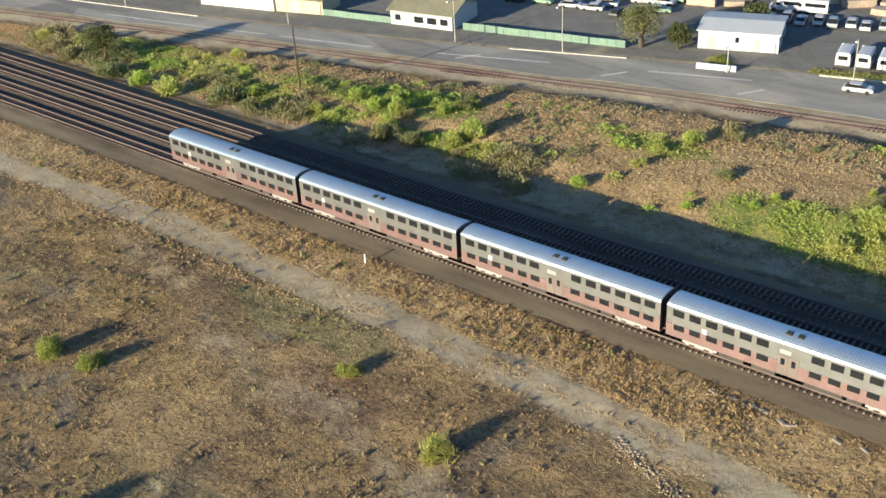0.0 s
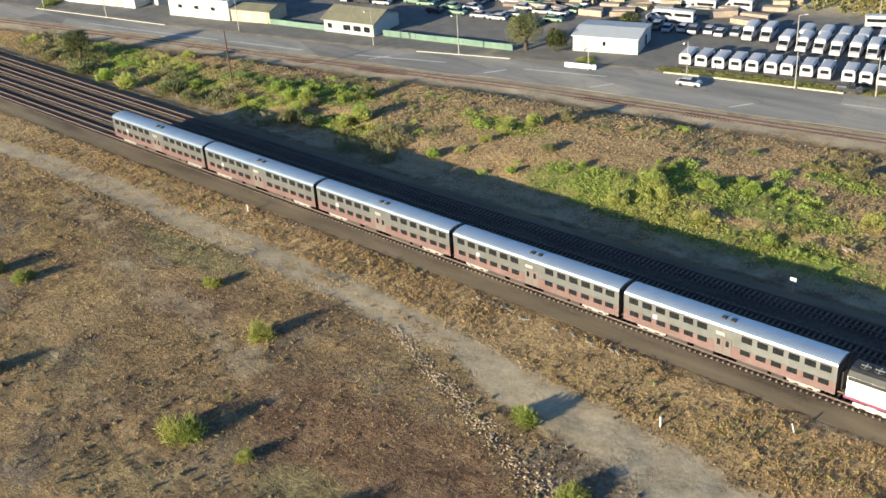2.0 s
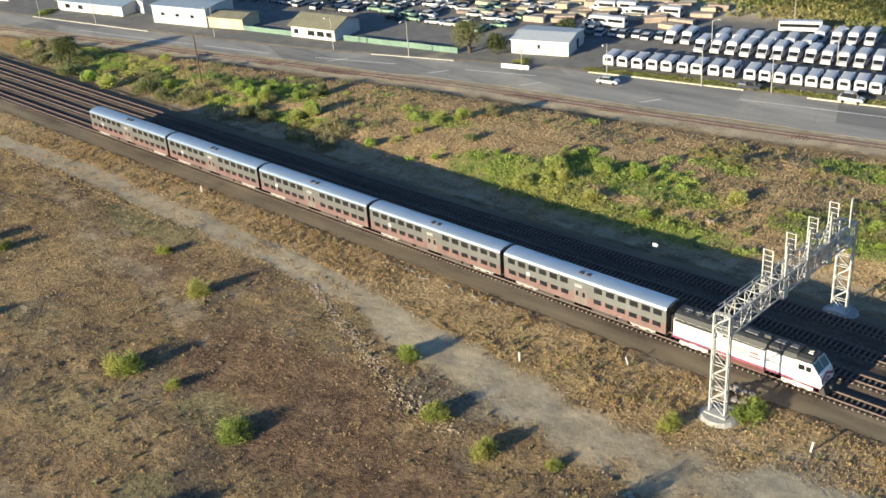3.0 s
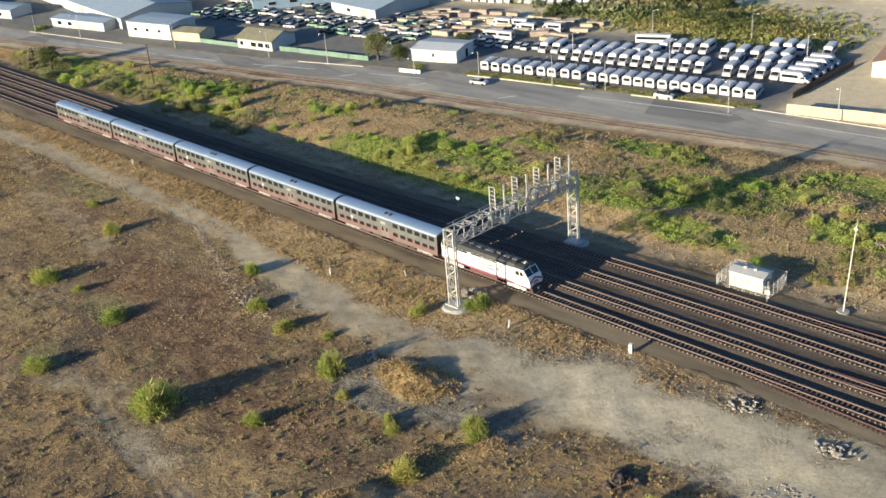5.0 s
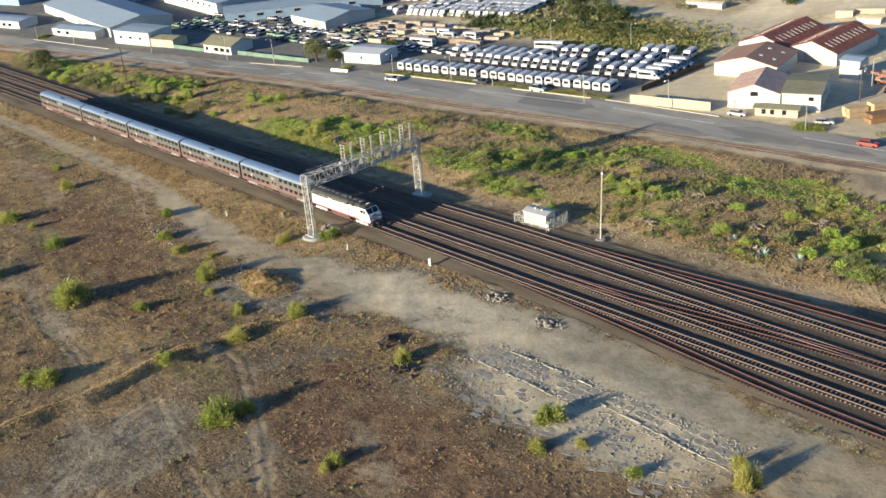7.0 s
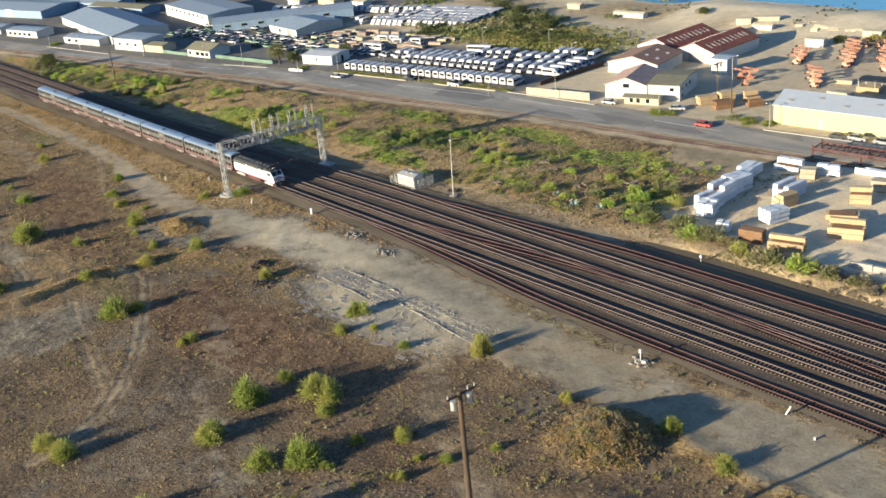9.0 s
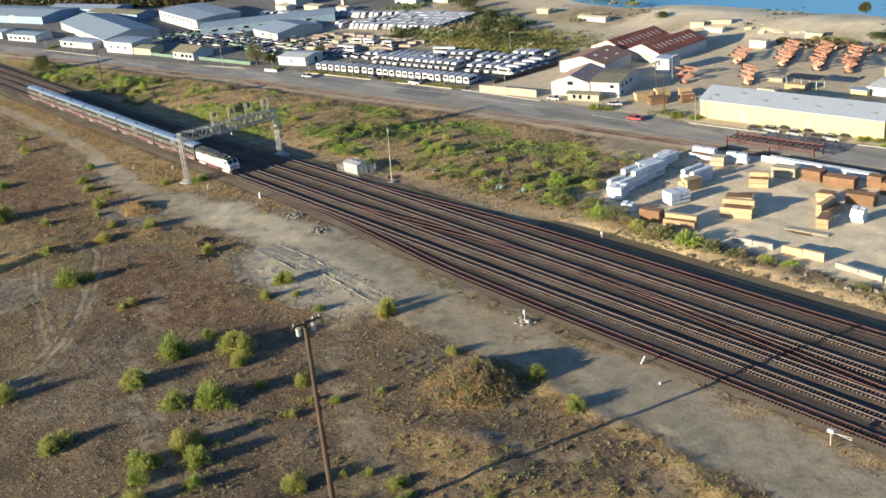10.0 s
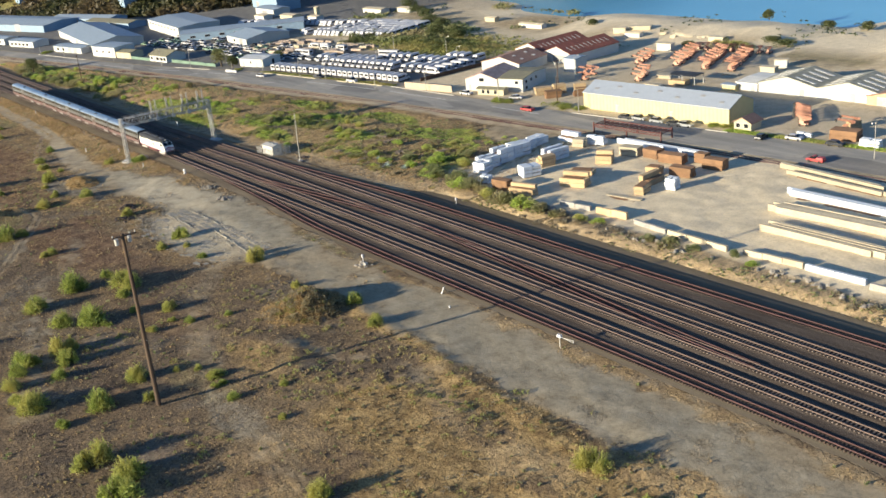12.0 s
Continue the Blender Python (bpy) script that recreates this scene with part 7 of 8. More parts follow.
building("warehouse", -203, 112, -32, 15, 60, 3.6, 4.2, "blue_wall", "gray_roof", "long blue-grey industrial building", along=False, doors=((4, 6, 3.4),), side_windows=tuple((5 + 7.0 * k, 1.6, 2.4, 1.0) for k in range(7)))
building("warehouse", -400, 54, 16, 88, 26, 3.6, 5.0, "blue_wall", "gray_roof", "long blue-grey warehouse with a pale roof", doors=((20, 5, 4), (60, 5, 4)))
building("warehouse", -345, 92, 18, 52, 14, 3.4, 4.6, "blue_wall", "gray_roof", "low blue-grey warehouse at the foot of the hill", windows=tuple((4 + 6.5 * k, 1.6, 2.2, 1.0) for k in range(7)))
building("warehouse", -308, 100, 12, 42, 11, 3.0, 3.9, "blue_wall", "olive_roof", "low blue-grey shed behind the warehouses", doors=((8, 4, 2.6), (26, 4, 2.6)))
building("warehouse", -262, 182, -6, 36, 14, 6.6, 7.4, "blue_wall", "gray_roof", "tall blue warehouse at the foot of the hill", doors=((6, 4, 3.4),))
building("storage_building", -232, 168, 0, 20, 10, 3.4, 4.0, "white_wall", "gray_roof", "low white storage building below the blue warehouse", doors=((7, 6, 2.6),))
building("office_building", -322, 44.5, 12, 28, 8, 3.0, 3.6, "white_wall", "gray_roof", "white roadside office with a flat roof", windows=tuple((2 + 3.4 * k, 1.0, 1.6, 1.2) for k in range(7)))
building("office_building", -287, 50.5, 14, 23, 9, 2.9, 3.4, "white_wall", "gray_roof", "low white roadside office with a flat grey roof", windows=tuple((2 + 3.6 * k, 1.0, 1.8, 1.1) for k in range(5)), doors=((20.6, 1.2, 2.1),))
building("office_building", -240, 58.5, 12, 25, 8, 2.6, 3.1, "white_wall", "gray_roof", "long low white roadside workshop", windows=((3, 1, 1.8, 1.1), (8, 1, 1.8, 1.1)), doors=((13, 3.2, 2.3), (18, 3.2, 2.3)))
red_barn = building("barn", -3.5, 157.0, 2, 29.5, 25, 3.4, 6.0, "white_wall", "red_roof", "twin-gabled pale warehouse with rusted red roofs", along=False, bays=2, doors=((5, 5, 2.9), (20, 6, 2.9)))
for b in range(2):
    for side in (-1, 1):
        for k in range(10):
            u, half = 0.5, 29.5 / 4
            px, pz = 29.5 / 4 * (1 + 2 * b) + side * half * u, 6.1 - 2.6 * u + 0.2
            part("rooflight", Shape().box(-1.3, -0.14, 0, 1.3, 0.14, 0.04), "skylight", red_barn, at=Matrix.Translation((px, 2.6 + 2.2 * k, pz)) @ Matrix.Rotation(side * math.atan(2.6 / half), 4, "Y"))
building("barn", 2.8, 135.2, 12, 17, 17, 3.4, 5.5, "white_wall", "brown_roof", "pale gabled barn with a rusted brown roof", along=False, rooflights=2, doors=((8, 5, 3.2),))
building("workshop", 21.6, 112.6, 21, 12.5, 16, 3.9, 6.0, "white_wall", "pink_roof", "white gabled workshop with a faded rusty pink roof", along=False, windows=((5.4, 3.3, 1.8, 1.1),), doors=((1.2, 1.0, 2.1),))
building("workshop_wing", 33.6, 117.2, 21, 9.0, 17, 4.3, 5.0, "white_wall", "olive_roof", "white flat workshop wing with a dark roof", windows=((6.2, 2.8, 1.2, 0.9),), side_windows=((2, 2.6, 1.2, 1.0), (5.5, 2.6, 1.2, 1.0), (9, 2.6, 1.2, 1.0), (2, 0.6, 1.2, 1.0)))
building("porch_office", 30.4, 110.6, 19, 10, 3.0, 2.0, 2.4, "cream", "olive_roof", "low cream porch office with a dark roof", windows=((1.6, 0.6, 1.0, 1.2), (3.6, 0.6, 1.0, 1.2), (6.4, 0.6, 1.0, 1.2)), over=0.5)
building("warehouse", 74.8, 116.3, 7, 50.2, 12.5, 4.9, 7.3, "yellow_wall", "blue_roof", "long pale yellow warehouse with a blue-grey metal roof", rooflights=7, doors=((12, 0.9, 2.1), (31, 0.9, 2.1)))
sheds = building("storage_shed", 107.6, 157.4, 6, 38, 15.5, 3.0, 5.4, "white_wall", "shed_roof", "two joined white storage sheds with grey-green gable roofs", along=False, bays=2, doors=((13.5, 1.4, 2.2), (29, 1.6, 2.4)))
for b in range(2):
    for side in (-1, 1):
        for k in range(4):
            part("rooflight", Shape().box(-3.2, -0.5, 0, 3.2, 0.5, 0.06), "skylight", sheds, "pale translucent roof sheet", at=Matrix.Translation((9.5 * (1 + 2 * b) + side * 4.9, 2.0 + 3.7 * k, 5.5 - 2.4 * 4.9 / 9.5 + 0.2)) @ Matrix.Rotation(side * math.atan(2.4 / 9.5), 4, "Y"))
building("storage_annex", 100.2, 156.4, 6, 7.2, 14, 2.4, 2.7, "white_wall", "skylight", "low white lean-to beside the storage sheds", doors=((5.0, 1.2, 2.0),))
building("gate_house", 127.4, 121.0, 6, 5.2, 5.0, 2.3, 3.6, "cream", "brown_roof", "small wooden gatehouse with a brown shingle roof", along=False, windows=((0.7, 0.9, 1.2, 1.1), (3.1, 0.9, 1.2, 1.1)), over=0.5)
building("silo_house", 31.6, 149.0, 6, 5.2, 6, 4.6, 5.0, "white_wall", "gray_roof", "square white metal tower beside the red-roofed warehouse")
building("storage_tents", 142, 160, 6, 16, 12, 2.4, 4.4, "fence_wood", "brown_roof", "open timber storage barn", along=False, doors=((3, 9, 2.3),))
for k, (x, y, L, D, e) in enumerate(((-52, 201, 22, 4, 2.4), (-80, 205, 10, 4, 2.4), (-168, 196, 24, 7, 3.0), (-150, 205, 16, 6, 2.8), (-190, 180, 3, 3, 5.6), (8, 204, 12, 3, 2.4), (110, 222, 6, 3, 2.0), (-200, 165, 18, 8, 3.0), (-215, 158, 14, 7, 3.0), (-180, 170, 12, 6, 2.6))):
    building("storage_building", x, y, 6, 0.6 * L, 0.8 * D, 0.7 * e, 0.7 * e + 0.4, ("white_wall", "cream", "white_wall")[k % 3], "tan_roof", "small pale storage building in the distance")
for k in range(22):
    x = -560 + k * 13 + (k * 37) % 11
    y = float(HILL_FOOT(x)) + 14 + (k * 53) % 60
    ob = building("house", x, y, (k * 31) % 40 - 10, 10, 8, 4.5, 6.5, ("white_wall", "cream", "blue_wall")[k % 3], "olive_roof", "pale house on the wooded hillside", windows=((1.5, 2.6, 1.2, 1.2), (6, 2.6, 1.2, 1.2), (4, 1.0, 1.2, 1.2)), category="house")
    ob.location.z = gz(x + 4, y + 4) - 0.6


# ---- fences and walls ----
def board_fence(ax, ay, bx, by, h, label, material="fence_wood", step_w=1.2, category="fence"):
    ob = thing("fence", label, category, pose(0, 0, 0))
    L = math.hypot(bx - ax, by - ay)
    n = max(2, int(L / step_w))
    turn = math.degrees(math.atan2(by - ay, bx - ax))
    for k in range(n):
        x, y = ax + (bx - ax) * (k + 0.5) / n, ay + (by - ay) * (k + 0.5) / n
        part("panel", Shape().box(-L / n / 2 + 0.02, -0.05, 0, L / n / 2 - 0.02, 0.05, h + 0.04 * math.sin(k * 7)), material, ob, at=pose(x, y, gz(x, y) - 0.1, 0, 0, turn))
    for k in range(0, n + 1, 2):
        x, y = ax + (bx - ax) * k / n, ay + (by - ay) * k / n
        part("post", Shape().box(-0.08, 0.06, 0, 0.08, 0.2, h - 0.1), material, ob, at=pose(x, y, gz(x, y) - 0.1, 0, 0, turn))


board_fence(-0.8, 102.9, 19.9, 107.8, 2.4, "tan panelled wall beside the road", "tan_wall")
board_fence(-4.6, 112.6, -4.2, 141, 1.5, "weathered brown fence between the bus yard and the barns", "pole_wood", 1.6)
board_fence(-174, 72.0, -158.5, 74.8, 1.3, "low green screened fence between the offices", "green_screen")
board_fence(-144, 78.6, -113, 84.6, 1.4, "green screened fence along the truck yard", "green_screen", 1.6)


def truss_rack(ax, ay, bx, by, h, w):
    """A long open rack of rusty angle steel."""
    ob = thing("steel_rack", "long rusty open steel roof rack in the timber yard", "rack", pose(0, 0, 0))
    n = 14
    a, b = Vector((ax, ay, 0)), Vector((bx, by, 0))
    side = Vector((-(by - ay), bx - ax, 0)).normalized() * w
    up = Vector((0, 0, 0.75))
    for o in (Vector((0, 0, 0)), side):
        s = Shape()
        p0, p1 = a + o + Vector((0, 0, h)), b + o + Vector((0, 0, h))
        s.beam(p0, p1, 0.2)
        s.beam(p0 + up, p1 + up, 0.24)
        for k in range(n):
            q0, q1 = p0.lerp(p1, k / n), p0.lerp(p1, (k + 1) / n)
            s.beam(q0, q0 + up, 0.14)
            s.beam(q0 if k % 2 else q0 + up, q1 + up if k % 2 else q1, 0.12)
        part("girder", s, "rust", ob)
    for k in range(n + 1):
        p = a.lerp(b, k / n) + Vector((0, 0, h + 0.55))
        brace = Shape().beam(p, p + side, 0.2)
        if k < n:
            q = a.lerp(b, (k + 1) / n) + Vector((0, 0, h + 0.55))
            brace.beam(p, q + side, 0.1).beam(p + side, q, 0.1)
        part("crossbeam", brace, "rust", ob)
    for k in (0, 7, 14):
        for o in (Vector((0, 0, 0)), side):
            p = a.lerp(b, k / n) + o
            part("post", Shape().beam(p - Vector((0, 0, 0.2)), p + Vector((0, 0, h + (1.3 if k in (0, 14) else 0))), 0.35), "rust", ob)


truss_rack(97.0, 98.4, 119.4, 101.0, 1.7, 5.0)

# ---- timber yard ----
def timber_stack(x, y, turn, L, W, H, material, label, wrapped=False, layers=None, group="timber stacks"):
    """A stack of timber packs on bearers."""
    ob = thing("timber_stack", label, "timber stack", pose(x, y, 0.0 if y > 49 else gz(x, y), 0, 0, turn), group)
    g = random.Random(int(x * 7 + y))
    n = layers or max(1, round(H / 1.1))
    ph = H / n
    beams = L > 20
    m = max(1, round(W / (0.55 if beams else 1.3)))
    for k in range(n):
        part("bearer", Shape().box(-0.4 * L, -W * 0.46, k * ph, 0.4 * L, W * 0.46, k * ph + 0.1), "lumber_dark", ob)
        for j in range(m):
            if k == n - 1 and m > 1 and g.random() < 0.25:
                continue
            y0, y1 = -W / 2 + W * j / m + 0.03, -W / 2 + W * (j + 1) / m - 0.03
            d = g.uniform(-1.6, 1.6) if beams else g.uniform(-0.15, 0.15)
            s = Shape()
            if wrapped:
                s.box(-L / 2 + d, y0, k * ph + 0.1, -0.04 + d, y1, (k + 1) * ph, top=0.06)
                part("pack", Shape().box(0.04 + d, y0, k * ph + 0.1, L / 2 + d, y1, (k + 1) * ph - g.uniform(0, 0.2), top=0.06), material, ob)
            else:
                r = max(2, round(ph / 0.28))
                t = (ph - 0.1) / r
                lo, hi = [], []
                for q in range(r):
                    z0 = k * ph + 0.1 + t * q
                    hi += [(y1, z0 + 0.015), (y1, z0 + t - 0.02), (y1 - 0.05, z0 + t - 0.01)]
                    lo += [(y0, z0 + 0.015), (y0, z0 + t - 0.02), (y0 + 0.05, z0 + t - 0.01)]
                cut = g.uniform(0, 4) if beams else 0
                s.slab(hi + lo[::-1], -L / 2 + d, L / 2 + d - cut, "x")
            part("pack", s, material, ob)


WRAP, TAN, DARK, PALE = "timber stack wrapped in white sheeting", "stack of fresh tan timber on bearers", "stack of dark treated timber on bearers", "stack of pale planed timber on bearers"
WRAPPED_ROWS = ((97.8, 53.9, 101.3, 54.8, 4.0, 2.9), (105.9, 49.6, 108.4, 50.4, 2.2, 2.0), (98.9, 57.2, 98.9, 62.4, 4.0, 3.0), (98.4, 63.0, 98.0, 68.0, 4.2, 3.8), (97.4, 68.8, 97.8, 74.2, 4.5, 3.4), (96.0, 75.0, 94.6, 79.0, 4.0, 2.9), (94.0, 79.6, 93.3, 84.6, 4.0, 2.2), (112.5, 58.4, 113.9, 63.1, 3.6, 2.8), (108.0, 71.8, 108.2, 78.3, 4.0, 3.0), (94.4, 87.0, 100.4, 87.6, 3.2, 2.4), (104.1, 88.6, 108.7, 90.2, 3.0, 2.6), (146.3, 72.2, 148.9, 72.7, 2.6, 2.8))
TAN_ROWS = ((109.9, 67.0, 110.9, 70.9, 3.4, 2.9), (124.5, 59.4, 130.6, 61.8, 3.4, 3.3), (119.5, 67.0, 125.0, 70.0, 3.0, 2.2), (118.6, 77.1, 122.3, 79.1, 3.0, 3.2), (119.0, 47.9, 125.5, 49.8, 2.4, 2.8), (134.7, 78.2, 138.3, 79.2, 2.6, 2.9), (143.0, 65.3, 145.3, 66.0, 4.4, 3.0), (142.0, 71.2, 141.5, 77.5, 2.6, 2.6))
DARK_ROWS = ((112.3, 48.2, 116.9, 49.1, 2.4, 2.6), (124.7, 88.2, 129.1, 88.6, 3.0, 2.4), (130.6, 87.4, 137.3, 88.6, 3.0, 2.3), (138.2, 92.2, 141.4, 92.4, 2.4, 2.5), (142.9, 89.4, 148.3, 90.3, 3.0, 2.6), (140.2, 80.6, 145.9, 81.6, 2.6, 2.4))
for material, label, rows in (("wrap", WRAP, WRAPPED_ROWS),
                              ("lumber", TAN, TAN_ROWS),
                              ("pale_beam", PALE, ((102.6, 84.6, 105.6, 85.8, 2.6, 2.3), (118.1, 86.2, 123.4, 87.4, 3.0, 2.4))),
                              ("lumber_dark", DARK, DARK_ROWS)):
    for ax, ay, bx, by, W, H in rows:
        L = math.hypot(bx - ax, by - ay)
        cx, cy = (ax + bx) / 2 - (by - ay) / L * W / 2, (ay + by) / 2 + (bx - ax) / L * W / 2
        timber_stack(cx, cy, math.degrees(math.atan2(by - ay, bx - ax)), L, W, H, material, label, material == "wrap")
for x, y, a, L, W, H in ((174, 98.8, -4, 30, 2.4, 1.3), (176, 96.4, -4, 28, 1.6, 1.0), (184, 85.2, 1, 26, 3.0, 1.5), (188, 76.6, 4, 27, 4.0, 1.6), (193.5, 65.8, 1, 28, 3.8, 1.5), (126, 95.9, 4.4, 29, 1.6, 1.5), (143, 62.0, 10, 9, 2.6, 0.3)):
    timber_stack(x, y, a, L, W, H, "wrap" if y in (95.9, 85.2) else "pale_beam", "long low stack of pale timber beams", False, 1)
for a0, b0, m, h in (((134.5, 50.2), (142.8, 51.8), "concrete", 1.3), ((144.8, 51.6), (153.4, 52.4), "lumber", 1.7), ((156.2, 51.6), (166, 50.8), "concrete", 1.2), ((166.4, 50.8), (181.6, 50.9), "pale_beam", 1.2), ((184.8, 51.8), (198, 52.4), "pale_beam", 1.3), ((198.4, 52.4), (210.6, 52.9), "wrap", 1.3), ((212, 51.8), (224, 52.2), "concrete", 1.3), ((224.4, 52.2), (245, 52.5), "wrap", 1.3)):
    L = math.hypot(b0[0] - a0[0], b0[1] - a0[1])
    n = max(1, int(L / 4.2))
    ob = thing("barrier_wall", "low pale barrier of stacked beams along the yard edge", "barrier", pose(0, 0, 0), "yard barriers")
    for k in range(n):
        u = (k + 0.5) / n
        x, y = a0[0] + (b0[0] - a0[0]) * u, a0[1] + (b0[1] - a0[1]) * u
        part("block", Shape().box(-L / n / 2 + 0.03, -0.4, 0, L / n / 2 - 0.03, 0.4, h, top=0.06), m, ob, at=pose(x, y, gz(x, y) - 0.15, 0, 0, math.degrees(math.atan2(b0[1] - a0[1], b0[0] - a0[0]))))


# ---- vehicles ----
def wheels(ob, xs, half, r):
    for x in xs:
        for y in (-half, half):
            w = part("wheel", Shape().tube((x, y - 0.12, r), (x, y + 0.12, r), r, n=10), "tyre", ob)


def shuttle_bus(at, label="white shuttle bus parked in the yard", group="parked shuttle buses"):
    """A small shuttle bus on a van chassis, nose towards +x."""
    ob = thing("shuttle_bus", label, "bus", at, group)
    box = [(-1.12, 0.5), (1.12, 0.5), (1.14, 1.5), (1.08, 2.45), (0.82, 2.68), (0.0, 2.74), (-0.82, 2.68), (-1.08, 2.45), (-1.14, 1.5)]
    body = Shape().slab(box, -3.3, 1.3, "x")
    body.slab([(1.3, 1.9), (1.9, 2.0), (1.75, 2.5), (1.3, 2.7)], -1.0, 1.0)
    part("body", body, "white", ob)
    band = Shape().box(-2.9, -1.145, 1.5, 0.75, 1.145, 2.15)
    part("window_band", band, "window", ob)
    part("rear_window", Shape().box(-3.35, -0.72, 1.5, -3.25, 0.72, 2.15), "window", ob)
    part("bumper", Shape().box(-3.5, -1.05, 0.38, -3.25, 1.05, 0.62), "dark_gray", ob)
    part("cab", Shape().slab([(1.3, 0.45), (3.3, 0.45), (3.36, 1.1), (2.75, 1.3), (2.0, 2.0), (1.3, 2.05)], -0.98, 0.98), "white", ob)
    part("windshield", Shape().slab([(2.79, 1.34), (2.08, 1.96), (2.12, 1.98), (2.83, 1.36)], -0.85, 0.85), "window", ob)
    part("side_window", Shape().box(1.4, -1.0, 1.3, 2.15, 1.0, 1.8), "window", ob)
    wheels(ob, (-2.1, 2.5), 0.92, 0.4)
    return ob


def car(at, paint, label, group="parked cars", tall=0.0, pickup=False):
    ob = thing("pickup_truck" if pickup else "car", label, "pickup" if pickup else "car", at, group)
    h = tall
    part("body", Shape().slab([(-2.2, 0.35), (2.2, 0.35), (2.25, 0.75), (1.9, 0.92), (-2.2, 0.95 + h * 0.5), (-2.25, 0.7)], -0.88, 0.88), paint, ob)
    top = [(-0.2, 0.93), (1.35, 0.93), (0.75, 1.5), (0.0, 1.52)] if pickup else [(-1.9, 0.94 + h * 0.5), (1.2, 0.93), (0.55, 1.42 + h), (-1.35, 1.44 + h)]
    part("cabin", Shape().slab(top, -0.74, 0.74), "window", ob)
    part("roof", Shape().slab([(top[3][0] + 0.05, top[3][1]), (top[2][0] - 0.05, top[2][1]), (top[2][0] - 0.1, top[2][1] + 0.06), (top[3][0] + 0.1, top[3][1] + 0.06)], -0.72, 0.72), paint, ob)
    if pickup:
        part("tool_box", Shape().box(-2.1, -0.8, 0.95, -0.4, 0.8, 1.25, top=0.05), paint, ob)
    wheels(ob, (-1.35, 1.4), 0.82, 0.33)
    return ob


truck = shuttle_bus(pose(-79.0, 96.2, 0, 0, 0, 102))
rngv = random.Random(9)


def truck_row(x0, y0, x1, y1, n, turn, skip=(), jitter=0.25):
    for k in range(n):
        if k in skip:
            continue
        u = k / max(1, n - 1)
        x, y = x0 + (x1 - x0) * u + rngv.uniform(-jitter, jitter) * 0.4, y0 + (y1 - y0) * u + rngv.uniform(-jitter, jitter)
        copy_thing(truck, pose(x, y, 0, 0, 0, turn + rngv.uniform(-2, 2)))


truck_row(-75.9, 96.9, -54.2, 101.7, 8, 102)
truck_row(-50.0, 102.5, -12.2, 109.9, 14, 102)
truck_row(-67.7, 113.3, -32.3, 120.4, 12, -78)
truck_row(-76.5, 115.5, -48.6, 123.2, 9, -78, (2,))
truck_row(-48.9, 129.9, -39.6, 134.0, 4, -78)
truck_row(-25.2, 121.2, -14.6, 124.6, 4, -78)
truck_row(-27.5, 127.8, -16.2, 130.6, 4, -78, (1,))
truck_row(-33.1, 133.0, -18.9, 136.2, 5, -78)
truck_row(-25.3, 142.8, -12.8, 146.2, 5, -78, (3,))
truck_row(-9.3, 122.6, -9.9, 138.4, 5, 12)
truck_row(-94.0, 127.6, -87.4, 131.1, 2, 192)
truck_row(-104.0, 128.5, -99.0, 129.9, 2, 192)
truck_row(-98.0, 117.0, -94.0, 118.0, 2, 192)
coach = thing("coach", "long white coach parked behind the shuttle buses", "bus", pose(-56.0, 134.6, 0, 0, 0, 22) @ Matrix.Scale(0.82, 4))
part("body", Shape().slab([(-1.25, 0.45), (1.25, 0.45), (1.28, 2.6), (0.95, 3.1), (-0.95, 3.1), (-1.28, 2.6)], -5.6, 5.6, "x"), "white", coach)
part("window_band", Shape().box(-5.2, -1.3, 1.6, 4.9, 1.3, 2.4), "window", coach)
part("windshield", Shape().box(5.56, -1.1, 1.4, 5.64, 1.1, 2.6), "window", coach)
wheels(coach, (-3.4, 3.8), 1.1, 0.5)
van = thing("van", "white van parked in the far yard", "van", pose(-145, 148, 0, 0, 0, -75), "vans in the far yard")
part("body", Shape().slab([(-2.7, 0.3), (2.6, 0.3), (2.7, 1.1), (2.0, 1.3), (1.4, 2.3), (-2.5, 2.4), (-2.7, 2.1)], -1.0, 1.0), "white", van)
part("window_band", Shape().slab([(-2.2, 1.35), (1.7, 1.35), (1.3, 2.0), (-2.2, 2.0)], -1.02, 1.02), "window", van)
for r in range(6):
    for k in range(18):
        if rngv.random() < 0.14:
            continue
        u = k / 17
        x, y = -140 + 2.0 * r + (46 - 3.0 * r) * u, 147 + 6.0 * r + (14 - 1.2 * r) * u
        copy_thing(van, pose(x + rngv.uniform(-0.3, 0.3), y + rngv.uniform(-0.6, 0.6), 0, 0, 0, -75 + rngv.uniform(-3, 3)))
for k in range(26):
    copy_thing(van, pose(-206 + 2.9 * k + rngv.uniform(-0.5, 0.5), 146 + 1.15 * k + rngv.uniform(-1.2, 1.2), 0, 0, 0, -70 + rngv.uniform(-4, 4)))

